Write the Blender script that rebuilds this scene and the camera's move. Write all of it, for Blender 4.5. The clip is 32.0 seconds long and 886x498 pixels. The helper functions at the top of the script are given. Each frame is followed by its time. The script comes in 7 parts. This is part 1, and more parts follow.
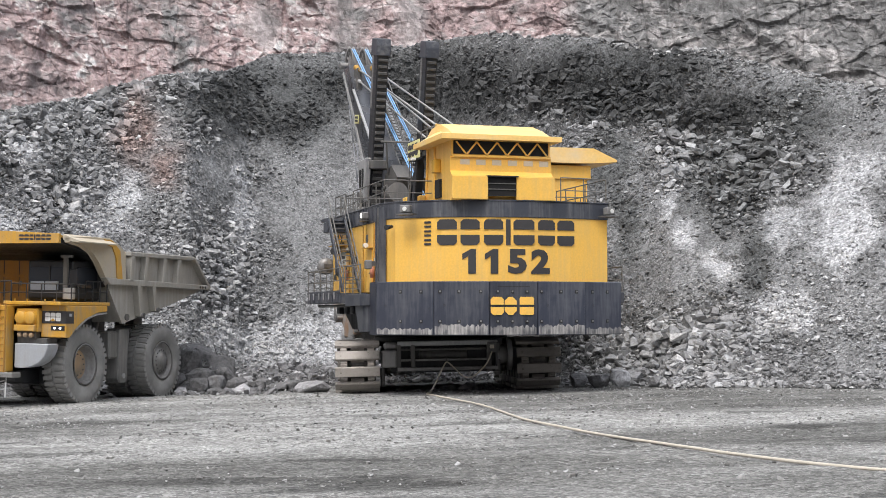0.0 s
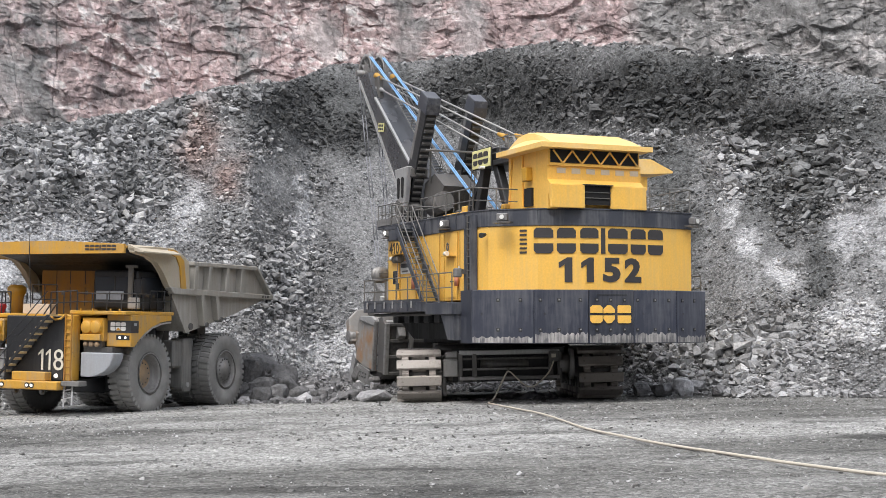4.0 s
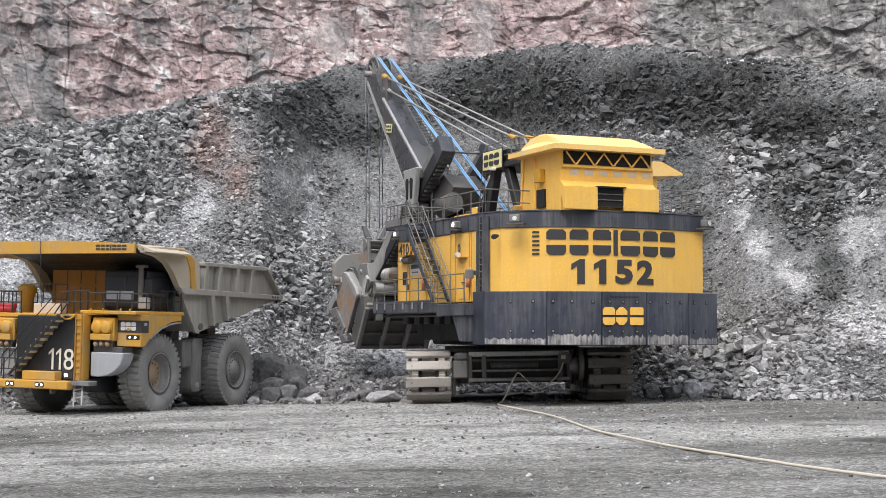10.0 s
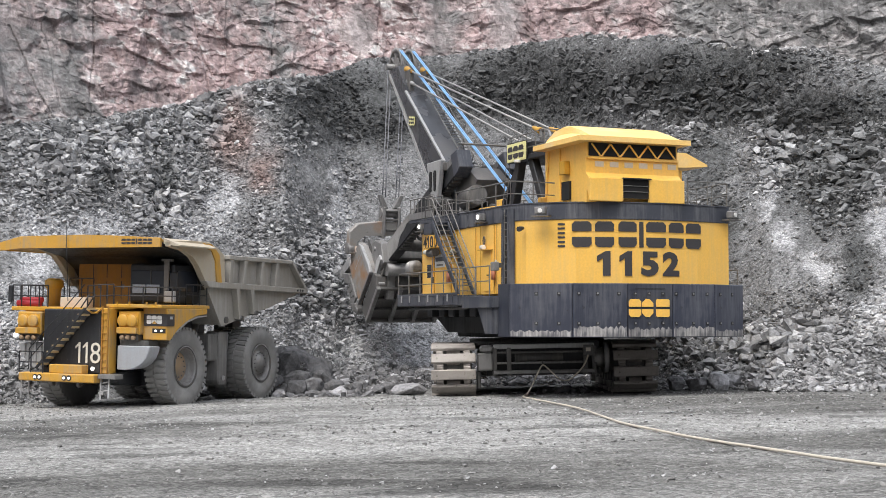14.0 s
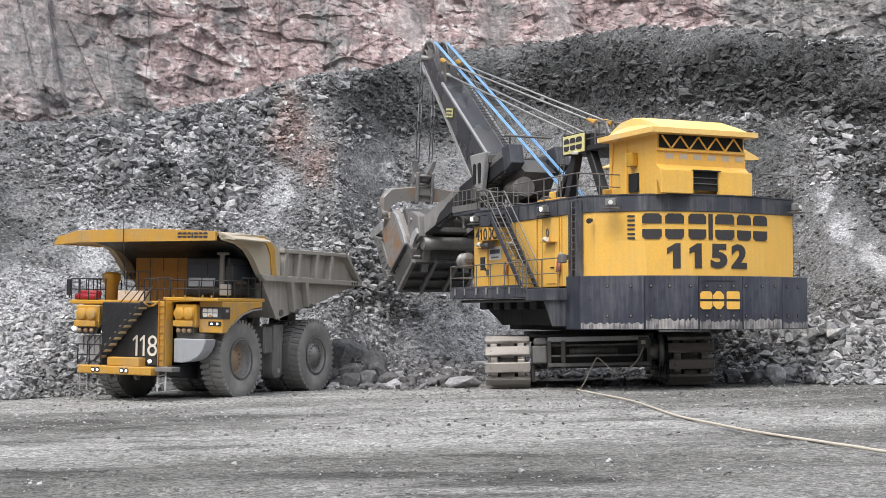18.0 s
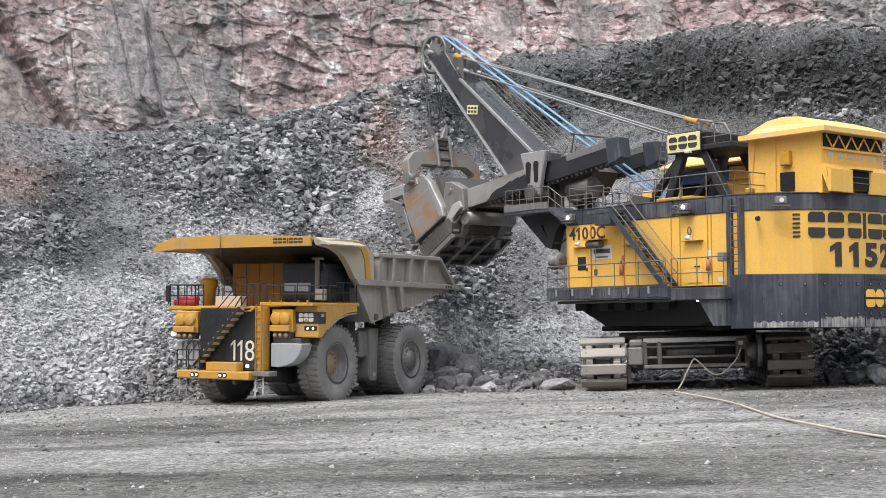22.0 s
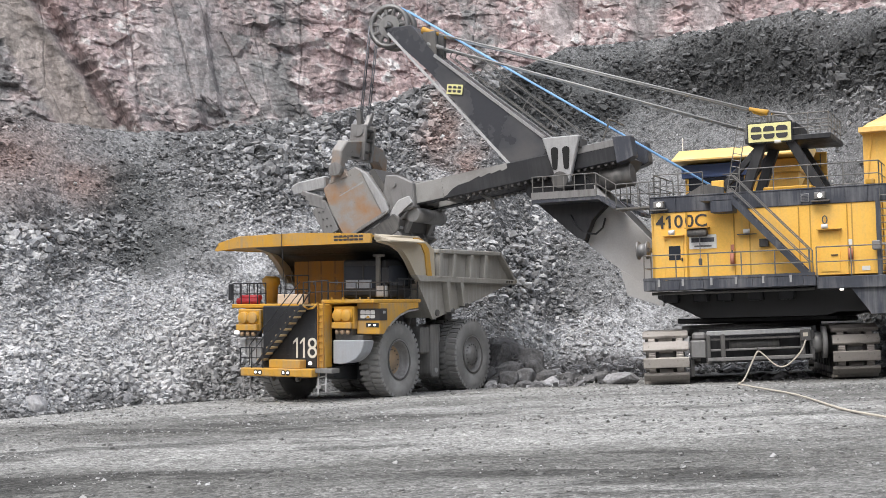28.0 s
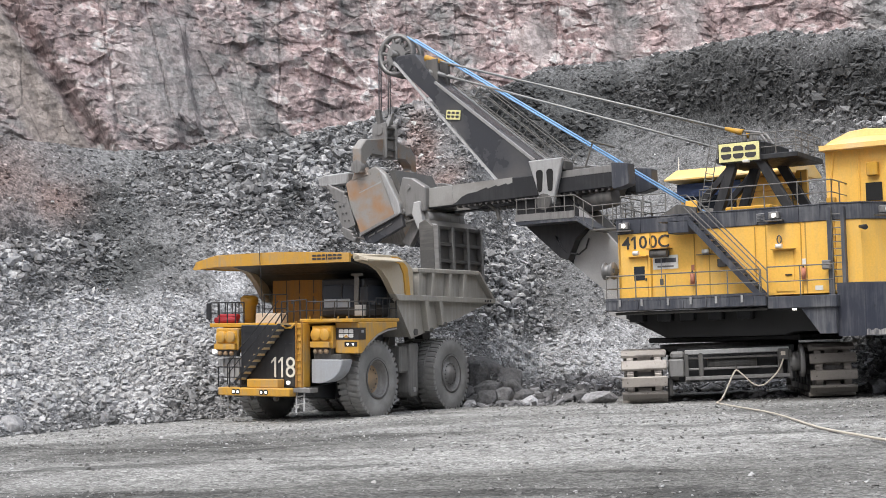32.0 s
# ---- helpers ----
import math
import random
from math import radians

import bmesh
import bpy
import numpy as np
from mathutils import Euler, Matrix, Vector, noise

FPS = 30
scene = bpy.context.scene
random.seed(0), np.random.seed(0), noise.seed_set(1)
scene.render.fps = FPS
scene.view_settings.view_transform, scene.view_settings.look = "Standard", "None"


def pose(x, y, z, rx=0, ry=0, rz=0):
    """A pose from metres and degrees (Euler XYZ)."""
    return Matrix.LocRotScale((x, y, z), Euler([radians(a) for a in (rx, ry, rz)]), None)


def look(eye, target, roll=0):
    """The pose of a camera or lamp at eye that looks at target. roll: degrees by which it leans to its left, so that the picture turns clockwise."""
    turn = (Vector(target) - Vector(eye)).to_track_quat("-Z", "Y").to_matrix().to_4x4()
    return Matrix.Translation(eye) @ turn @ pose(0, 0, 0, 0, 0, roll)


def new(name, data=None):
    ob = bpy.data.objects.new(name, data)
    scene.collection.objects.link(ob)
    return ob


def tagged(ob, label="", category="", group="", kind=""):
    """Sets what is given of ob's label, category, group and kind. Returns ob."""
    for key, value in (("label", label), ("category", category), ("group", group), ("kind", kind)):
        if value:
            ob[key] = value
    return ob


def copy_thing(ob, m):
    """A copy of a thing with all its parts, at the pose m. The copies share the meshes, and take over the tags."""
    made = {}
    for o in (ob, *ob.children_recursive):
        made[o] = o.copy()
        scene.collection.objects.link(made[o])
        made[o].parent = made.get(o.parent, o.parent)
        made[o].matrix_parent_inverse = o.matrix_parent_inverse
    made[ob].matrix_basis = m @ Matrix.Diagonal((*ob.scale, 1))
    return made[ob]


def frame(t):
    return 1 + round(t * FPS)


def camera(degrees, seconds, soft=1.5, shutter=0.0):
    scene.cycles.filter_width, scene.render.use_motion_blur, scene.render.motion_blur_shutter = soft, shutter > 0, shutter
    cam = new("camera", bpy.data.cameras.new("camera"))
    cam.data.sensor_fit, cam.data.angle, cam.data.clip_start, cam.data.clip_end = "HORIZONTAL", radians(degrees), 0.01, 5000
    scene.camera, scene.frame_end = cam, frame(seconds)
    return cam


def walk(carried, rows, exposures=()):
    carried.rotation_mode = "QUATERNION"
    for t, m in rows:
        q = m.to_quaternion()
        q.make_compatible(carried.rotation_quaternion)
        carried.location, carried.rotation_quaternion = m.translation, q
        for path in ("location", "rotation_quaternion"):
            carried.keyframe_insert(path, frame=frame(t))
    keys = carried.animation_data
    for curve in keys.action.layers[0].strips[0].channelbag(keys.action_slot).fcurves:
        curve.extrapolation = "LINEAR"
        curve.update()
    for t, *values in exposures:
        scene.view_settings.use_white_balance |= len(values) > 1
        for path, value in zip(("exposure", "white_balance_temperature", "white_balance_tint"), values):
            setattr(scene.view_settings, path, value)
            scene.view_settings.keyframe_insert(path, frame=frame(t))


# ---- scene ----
cam = camera(34.812, 32.0, soft=0.45)
walk(cam, [
    (0.0, pose(0, 0, 3.0, 93.129, 1.138, -3.706)),
    (0.5, pose(0, 0, 3.0, 93.289, 0.973, -3.730)),
    (1.0, pose(0, 0, 3.0, 93.451, 0.942, -3.533)),
    (1.5, pose(0, 0, 3.0, 93.644, 0.983, -3.258)),
    (2.0, pose(0, 0, 3.0, 93.655, 1.115, -2.911)),
    (2.5, pose(0, 0, 3.0, 93.612, 1.334, -2.300)),
    (3.0, pose(0, 0, 3.0, 93.608, 1.423, -1.934)),
    (3.5, pose(0, 0, 3.0, 93.525, 1.286, -1.639)),
    (5.5, pose(0, 0, 3.0, 93.643, 1.236, -0.016)),
    (6.0, pose(0, 0, 3.0, 93.636, 1.301, 0.083)),
    (6.5, pose(0, 0, 3.0, 93.669, 1.434, 0.081)),
    (7.0, pose(0, 0, 3.0, 93.713, 1.495, -0.000)),
    (7.5, pose(0, 0, 3.0, 93.771, 1.473, -0.182)),
    (8.0, pose(0, 0, 3.0, 93.790, 1.206, -0.324)),
    (8.5, pose(0, 0, 3.0, 93.721, 1.080, -0.400)),
    (9.0, pose(0, 0, 3.0, 93.657, 1.109, -0.527)),
    (9.5, pose(0, 0, 3.0, 93.624, 1.004, -0.650)),
    (10.0, pose(0, 0, 3.0, 93.603, 0.932, -0.828)),
    (10.5, pose(0, 0, 3.0, 93.526, 0.724, -0.931)),
    (11.0, pose(0, 0, 3.0, 93.352, 0.750, -0.421)),
    (11.5, pose(0, 0, 3.0, 93.289, 0.910, -0.148)),
    (12.0, pose(0, 0, 3.0, 93.319, 0.986, 0.006)),
    (12.5, pose(0, 0, 3.0, 93.365, 0.929, 0.091)),
    (13.0, pose(0, 0, 3.0, 93.330, 0.883, 0.179)),
    (13.5, pose(0, 0, 3.0, 93.270, 1.078, 0.209)),
    (15.5, pose(0, 0, 3.0, 93.588, 1.134, 0.148)),
    (16.0, pose(0, 0, 3.0, 93.587, 1.085, 0.287)),
    (16.5, pose(0, 0, 3.0, 93.449, 1.202, 1.014)),
    (17.0, pose(0, 0, 3.0, 93.266, 1.257, 1.579)),
    (17.5, pose(0, 0, 3.0, 93.150, 1.220, 2.011)),
    (18.0, pose(0, 0, 3.0, 93.071, 1.154, 2.362)),
    (18.5, pose(0, 0, 3.0, 93.132, 1.343, 2.725)),
    (19.0, pose(0, 0, 3.0, 93.319, 1.321, 3.173)),
    (19.5, pose(0, 0, 3.0, 93.473, 1.344, 3.725)),
    (20.0, pose(0, 0, 3.0, 93.461, 1.201, 4.341)),
    (20.5, pose(0, 0, 3.0, 93.353, 1.252, 4.871)),
    (21.0, pose(0, 0, 3.0, 93.284, 1.480, 5.405)),
    (21.5, pose(0, 0, 3.0, 93.257, 1.503, 5.786)),
    (22.0, pose(0, 0, 3.0, 93.279, 1.693, 6.187)),
    (22.5, pose(0, 0, 3.0, 93.330, 1.880, 6.759)),
    (23.0, pose(0, 0, 3.0, 93.331, 1.819, 7.826)),
    (23.5, pose(0, 0, 3.0, 93.355, 1.948, 8.579)),
    (24.0, pose(0, 0, 3.0, 93.421, 1.960, 9.171)),
    (24.5, pose(0, 0, 3.0, 93.520, 2.025, 9.561)),
    (25.0, pose(0, 0, 3.0, 93.516, 2.022, 9.321)),
    (25.5, pose(0, 0, 3.0, 93.397, 2.084, 9.208)),
    (27.5, pose(0, 0, 3.0, 93.289, 2.334, 8.753)),
    (28.0, pose(0, 0, 3.0, 93.184, 2.378, 8.673)),
    (28.5, pose(0, 0, 3.0, 93.241, 2.433, 8.607)),
    (29.0, pose(0, 0, 3.0, 93.360, 2.545, 8.507)),
    (29.5, pose(0, 0, 3.0, 93.466, 2.555, 8.345)),
    (30.0, pose(0, 0, 3.0, 93.565, 2.410, 8.252)),
    (30.5, pose(0, 0, 3.0, 93.634, 2.370, 8.192)),
    (31.0, pose(0, 0, 3.0, 93.707, 2.369, 8.094)),
    (31.5, pose(0, 0, 3.0, 93.835, 2.399, 7.965)),
    (32.0, pose(0, 0, 3.0, 93.921, 2.419, 7.805)),
])

# ---- light: an overcast sky over an open pit ----
world = bpy.data.worlds.new("overcast_sky")
scene.world = world
world.use_nodes = True
wn = world.node_tree
sky = wn.nodes.new("ShaderNodeTexSky")
sky.sky_type, sky.sun_disc = "NISHITA", False
sky.sun_elevation, sky.sun_rotation = radians(52), radians(205)
sky.air_density, sky.dust_density, sky.ozone_density = 1.0, 6.0, 1.0
grey = wn.nodes.new("ShaderNodeMix")
grey.data_type = "RGBA"
grey.inputs[0].default_value = 0.72
cloud = wn.nodes.new("ShaderNodeRGB")
cloud.outputs[0].default_value = (8.1, 8.4, 9.1, 1)
wn.links.new(sky.outputs[0], grey.inputs[6])
wn.links.new(cloud.outputs[0], grey.inputs[7])
wn.links.new(grey.outputs[2], wn.nodes["Background"].inputs[0])
wn.nodes["Background"].inputs[1].default_value = 0.205
sun_data = bpy.data.lights.new("sun", "SUN")
sun_data.energy, sun_data.angle, sun_data.color = 2.2, radians(25), (1.0, 0.98, 0.95)
sun = new("sun", sun_data)
sun.matrix_world = look((0, 0, 60), (14, 32, 0))
scene.view_settings.exposure = 0.0


# ---- helpers for meshes ----
def add_box(bm, x0, x1, y0, y1, z0, z1, bevel=0.0, turn=None):
    vs = [bm.verts.new((x, y, z)) for x in (x0, x1) for y in (y0, y1) for z in (z0, z1)]
    fs = [bm.faces.new([vs[i] for i in q]) for q in ((0, 1, 3, 2), (4, 6, 7, 5), (0, 4, 5, 1), (2, 3, 7, 6), (0, 2, 6, 4), (1, 5, 7, 3))]
    if bevel:
        es = list({e for f in fs for e in f.edges})
        out = bmesh.ops.bevel(bm, geom=es, offset=bevel, segments=1, affect="EDGES")
        vs = list({v for f in out["faces"] for v in f.verts} | {v for v in vs if v.is_valid})
    if turn is not None:
        bmesh.ops.transform(bm, matrix=turn, verts=[v for v in vs if v.is_valid])
    return bm


def add_prism(bm, outline, axis, lo, hi, bevel=0.0):
    """A flat outline drawn out along an axis: 'x' takes (y, z), 'y' takes (x, z), 'z' takes (x, y)."""
    def at(p, h):
        return {"x": (h, p[0], p[1]), "y": (p[0], h, p[1]), "z": (p[0], p[1], h)}[axis]
    a = [bm.verts.new(at(p, lo)) for p in outline]
    b = [bm.verts.new(at(p, hi)) for p in outline]
    n = len(outline)
    fs = [bm.faces.new(a), bm.faces.new(b[::-1])]
    fs += [bm.faces.new((a[i], b[i], b[(i + 1) % n], a[(i + 1) % n])) for i in range(n)]
    if bevel:
        bmesh.ops.bevel(bm, geom=list({e for f in fs for e in f.edges}), offset=bevel, segments=1, affect="EDGES")
    return bm


def add_tube(bm, points, radius, sides=8, radius_end=None):
    """A round bar along points."""
    pts = [Vector(p) for p in points]
    rings = []
    side = None
    for i, p in enumerate(pts):
        d = (pts[min(i + 1, len(pts) - 1)] - pts[max(i - 1, 0)]).normalized()
        if side is None:
            side = d.orthogonal().normalized()
        side = (side - d * side.dot(d)).normalized()
        up = d.cross(side)
        r = radius if radius_end is None else radius + (radius_end - radius) * i / (len(pts) - 1)
        rings.append([bm.verts.new(p + (side * math.cos(k * 2 * math.pi / sides) + up * math.sin(k * 2 * math.pi / sides)) * r) for k in range(sides)])
    for a, b in zip(rings, rings[1:]):
        for k in range(sides):
            f = bm.faces.new((a[k], a[(k + 1) % sides], b[(k + 1) % sides], b[k]))
            f.smooth = sides > 6
    bm.faces.new(rings[0][::-1])
    bm.faces.new(rings[-1])
    return bm


def add_lathe(bm, profile, axis="x", centre=(0, 0, 0), sides=32, smooth=True, caps=True):
    """A profile of (along, radius) turned round an axis."""
    rings = []
    for a, r in profile:
        ring = []
        for k in range(sides):
            c, s = r * math.cos(2 * math.pi * k / sides), r * math.sin(2 * math.pi * k / sides)
            p = {"x": (a, c, s), "y": (s, a, c), "z": (c, s, a)}[axis]
            ring.append(bm.verts.new((p[0] + centre[0], p[1] + centre[1], p[2] + centre[2])))
        rings.append(ring)
    for a, b in zip(rings, rings[1:]):
        for k in range(sides):
            bm.faces.new((a[k], a[(k + 1) % sides], b[(k + 1) % sides], b[k])).smooth = smooth
    if caps and profile[0][1] > 1e-4:
        bm.faces.new(rings[0][::-1])
    if caps and profile[-1][1] > 1e-4:
        bm.faces.new(rings[-1])
    return bm


def part(name, bm, material, parent, label="", at=None):
    """Links a bmesh as one mesh object under a thing or a part."""
    bmesh.ops.remove_doubles(bm, verts=bm.verts, dist=1e-6)
    bmesh.ops.recalc_face_normals(bm, faces=bm.faces)
    me = bpy.data.meshes.new(name)
    bm.to_mesh(me)
    bm.free()
    me.materials.append(material)
    ob = new(name, me)
    ob.parent = parent
    if at is not None:
        ob.matrix_basis = at
    if label:
        ob["label"] = label
    return ob


def again(ob, m, parent=None):
    """The same mesh once more, as an object of its own, with what hangs under it."""
    o = copy_thing(ob, m)
    if parent is not None:
        o.parent = parent
    return o


def thing(name, m, label, category, group="", kind=""):
    ob = new(name)
    ob.matrix_basis = m
    ob.empty_display_size = 0.5
    return tagged(ob, label, category, group, kind)


def text_mesh(words, height, depth=0.02, wide=1.0, heavy=0.0):
    """Built-in letters as a mesh in the x-z plane, base line at z = 0, centred on x."""
    cu = bpy.data.curves.new("letters", "FONT")
    cu.body, cu.size, cu.extrude, cu.offset = words, 1.0, 0.0, heavy
    cu.align_x = "CENTER"
    cu.resolution_u = 3
    ob = bpy.data.objects.new("letters", cu)
    scene.collection.objects.link(ob)
    bpy.context.view_layer.update()
    me = bpy.data.meshes.new_from_object(ob.evaluated_get(bpy.context.evaluated_depsgraph_get()))
    bpy.data.objects.remove(ob)
    bm = bmesh.new()
    bm.from_mesh(me)
    bpy.data.meshes.remove(me)
    zs = [v.co.y for v in bm.verts]
    k = height / (max(zs) - min(zs))
    for v in bm.verts:
        v.co = (v.co.x * k * wide, 0, (v.co.y - min(zs)) * k)
    for f in bm.faces:
        f.smooth = False
    out = bmesh.ops.extrude_face_region(bm, geom=bm.faces[:])
    bmesh.ops.translate(bm, vec=(0, -depth, 0), verts=[g for g in out["geom"] if isinstance(g, bmesh.types.BMVert)])
    return bm


def digit_mesh(ch, height, depth=0.02, wide=1.0, heavy=0.0):
    """One digit; the one gets its flag."""
    if ch != "1":
        return text_mesh(ch, height, depth, wide, heavy)
    w = 0.075 + heavy
    flag = [(-w, 0), (w, 0), (w, 1), (-w * 0.3, 1), (-w - 0.19, 0.80), (-w - 0.19, 0.80 - 1.9 * w), (-w, 0.95 - 1.9 * w)]
    return add_prism(bmesh.new(), [(x * height * wide, z * height) for x, z in flag], "y", -depth, 0)


# ---- materials ----
def nodes_of(name):
    m = bpy.data.materials.new(name)
    m.use_nodes = True
    return m, m.node_tree.nodes, m.node_tree.links, m.node_tree.nodes["Principled BSDF"]


def tex_noise(ns, ls, coord, scale, detail=6, rough=0.6):
    n = ns.new("ShaderNodeTexNoise")
    n.inputs["Scale"].default_value, n.inputs["Detail"].default_value, n.inputs["Roughness"].default_value = scale, detail, rough
    ls.new(coord, n.inputs["Vector"])
    return n.outputs["Fac"]


def ramp(ns, ls, fac, lo, hi, c0=(0, 0, 0, 1), c1=(1, 1, 1, 1)):
    r = ns.new("ShaderNodeValToRGB")
    r.color_ramp.elements[0].position, r.color_ramp.elements[1].position = lo, hi
    r.color_ramp.elements[0].color, r.color_ramp.elements[1].color = c0, c1
    ls.new(fac, r.inputs[0])
    return r.outputs[0]


def mix(ns, ls, fac, a, b, kind="MIX"):
    m = ns.new("ShaderNodeMix")
    m.data_type, m.blend_type = "RGBA", kind
    for sock, v in ((m.inputs[0], fac), (m.inputs[6], a), (m.inputs[7], b)):
        if isinstance(v, (int, float)):
            sock.default_value = v
        elif isinstance(v, tuple):
            sock.default_value = (*v, 1)
        else:
            ls.new(v, sock)
    return m.outputs[2]


def bump(ns, ls, fac, strength, distance, before=None):
    b = ns.new("ShaderNodeBump")
    b.inputs["Strength"].default_value, b.inputs["Distance"].default_value = strength, distance
    ls.new(fac, b.inputs["Height"])
    if before is not None:
        ls.new(before, b.inputs["Normal"])
    return b.outputs[0]


def painted(name, base, dirt=(0.23, 0.22, 0.21), amount=0.5, rough=0.45, metal=0.0, chips=None, streak=True, scale=1.0, relief=0.15, vary=0.0):
    """Painted or bare plate with dust, run-down streaks and chips."""
    m, ns, ls, p = nodes_of(name)
    tc = ns.new("ShaderNodeTexCoord").outputs["Object"]
    big = tex_noise(ns, ls, tc, 0.55 * scale, 5)
    fine = tex_noise(ns, ls, tc, 14 * scale, 8, 0.7)
    mp = ns.new("ShaderNodeMapping")
    mp.inputs["Scale"].default_value = (5 * scale, 5 * scale, 0.35 * scale)
    ls.new(tc, mp.inputs["Vector"])
    runs = tex_noise(ns, ls, mp.outputs[0], 1.2, 6, 0.65)
    tone = mix(ns, ls, ramp(ns, ls, fine, 0.3, 0.75), tuple(c * 0.88 for c in base), tuple(min(1, c * 1.06) for c in base))
    mask = ramp(ns, ls, mix(ns, ls, 0.5, runs if streak else big, big), 0.47, 0.70)
    mask2 = mix(ns, ls, 1.0, mask, (amount,) * 3, "MULTIPLY")
    col = mix(ns, ls, mask2, tone, dirt)
    if chips:
        spot = ramp(ns, ls, tex_noise(ns, ls, tc, 3.2 * scale, 10, 0.75), 0.62, 0.66)
        col = mix(ns, ls, spot, col, chips)
    if vary:
        own = ramp(ns, ls, ns.new("ShaderNodeObjectInfo").outputs["Random"], 0.0, 1.0, (1 - vary,) * 3 + (1,), (1 + vary,) * 3 + (1,))
        col = mix(ns, ls, 1.0, col, own, "MULTIPLY")
    ls.new(col, p.inputs["Base Color"])
    p.inputs["Metallic"].default_value = metal
    rr = ns.new("ShaderNodeMapRange")
    rr.inputs["To Min"].default_value, rr.inputs["To Max"].default_value = rough - 0.08, min(1.0, rough + 0.28)
    ls.new(mask, rr.inputs["Value"])
    ls.new(rr.outputs[0], p.inputs["Roughness"])
    ls.new(bump(ns, ls, fine, relief, 0.01), p.inputs["Normal"])
    return m


def plain(name, base, rough=0.6, metal=0.0, emit=0.0):
    m, ns, ls, p = nodes_of(name)
    tc = ns.new("ShaderNodeTexCoord").outputs["Object"]
    f = tex_noise(ns, ls, tc, 9, 6)
    ls.new(mix(ns, ls, f, tuple(c * 0.8 for c in base), tuple(min(1, c * 1.15) for c in base)), p.inputs["Base Color"])
    p.inputs["Roughness"].default_value, p.inputs["Metallic"].default_value = rough, metal
    if emit:
        p.inputs["Emission Color"].default_value, p.inputs["Emission Strength"].default_value = (*base, 1), emit
    return m


def rock_material(name, speck=7.0, relief=0.5, coarse=0.0):
    """Broken rock; its mineral colour is stored on the mesh."""
    m, ns, ls, p = nodes_of(name)
    tc = ns.new("ShaderNodeTexCoord").outputs["Object"]
    at = ns.new("ShaderNodeAttribute")
    at.attribute_name = "mineral"
    big = tex_noise(ns, ls, tc, 0.9, 6, 0.65)
    fine = tex_noise(ns, ls, tc, speck, 10, 0.72)
    v = ns.new("ShaderNodeTexVoronoi")
    v.inputs["Scale"].default_value = speck * 0.45
    ls.new(tc, v.inputs["Vector"])
    a = mix(ns, ls, 1.0, at.outputs["Color"], ramp(ns, ls, fine, 0.28, 0.74, (0.5, 0.5, 0.5, 1), (1.42, 1.42, 1.42, 1)), "MULTIPLY")
    b = mix(ns, ls, 1.0, a, ramp(ns, ls, big, 0.3, 0.7, (0.82, 0.81, 0.8, 1), (1.15, 1.15, 1.16, 1)), "MULTIPLY")
    ls.new(b, p.inputs["Base Color"])
    p.inputs["Roughness"].default_value = 0.9
    p.inputs["Specular IOR Level"].default_value = 0.25
    n1 = bump(ns, ls, v.outputs["Distance"], relief, 0.12)
    ls.new(bump(ns, ls, fine, relief, 0.08, n1), p.inputs["Normal"])
    return m


def gravel_material(name, cells=7.0, relief=0.5):
    """Fines and grit: small stones of many greys; the mineral colour, with shade added on the pile, is stored on the
    mesh.
    """
    m, ns, ls, p = nodes_of(name)
    tc = ns.new("ShaderNodeTexCoord").outputs["Object"]
    at = ns.new("ShaderNodeAttribute")
    at.attribute_name = "mineral"
    fine = tex_noise(ns, ls, tc, cells * 1.5, 10, 0.75)
    col = mix(ns, ls, 1.0, at.outputs["Color"], ramp(ns, ls, fine, 0.25, 0.8, (0.7, 0.7, 0.7, 1), (1.25, 1.25, 1.25, 1)), "MULTIPLY")
    normal = None
    for k, depth in ((1.0, 0.07), (2.6, 0.03)):
        v = ns.new("ShaderNodeTexVoronoi")
        v.inputs["Scale"].default_value = cells * k
        ls.new(tc, v.inputs["Vector"])
        sep = ns.new("ShaderNodeSeparateColor")
        ls.new(v.outputs["Color"], sep.inputs[0])
        col = mix(ns, ls, 1.0, col, ramp(ns, ls, sep.outputs[0], 0.0, 1.0, (0.6, 0.6, 0.6, 1), (1.4, 1.4, 1.4, 1)), "MULTIPLY")
        inv = ns.new("ShaderNodeMath")
        inv.operation = "SUBTRACT"
        inv.inputs[0].default_value = 1.0
        ls.new(v.outputs["Distance"], inv.inputs[1])
        normal = bump(ns, ls, inv.outputs[0], relief, depth, normal)
    ls.new(col, p.inputs["Base Color"])
    p.inputs["Roughness"].default_value = 0.92
    p.inputs["Specular IOR Level"].default_value = 0.2
    ls.new(normal, p.inputs["Normal"])
    return m


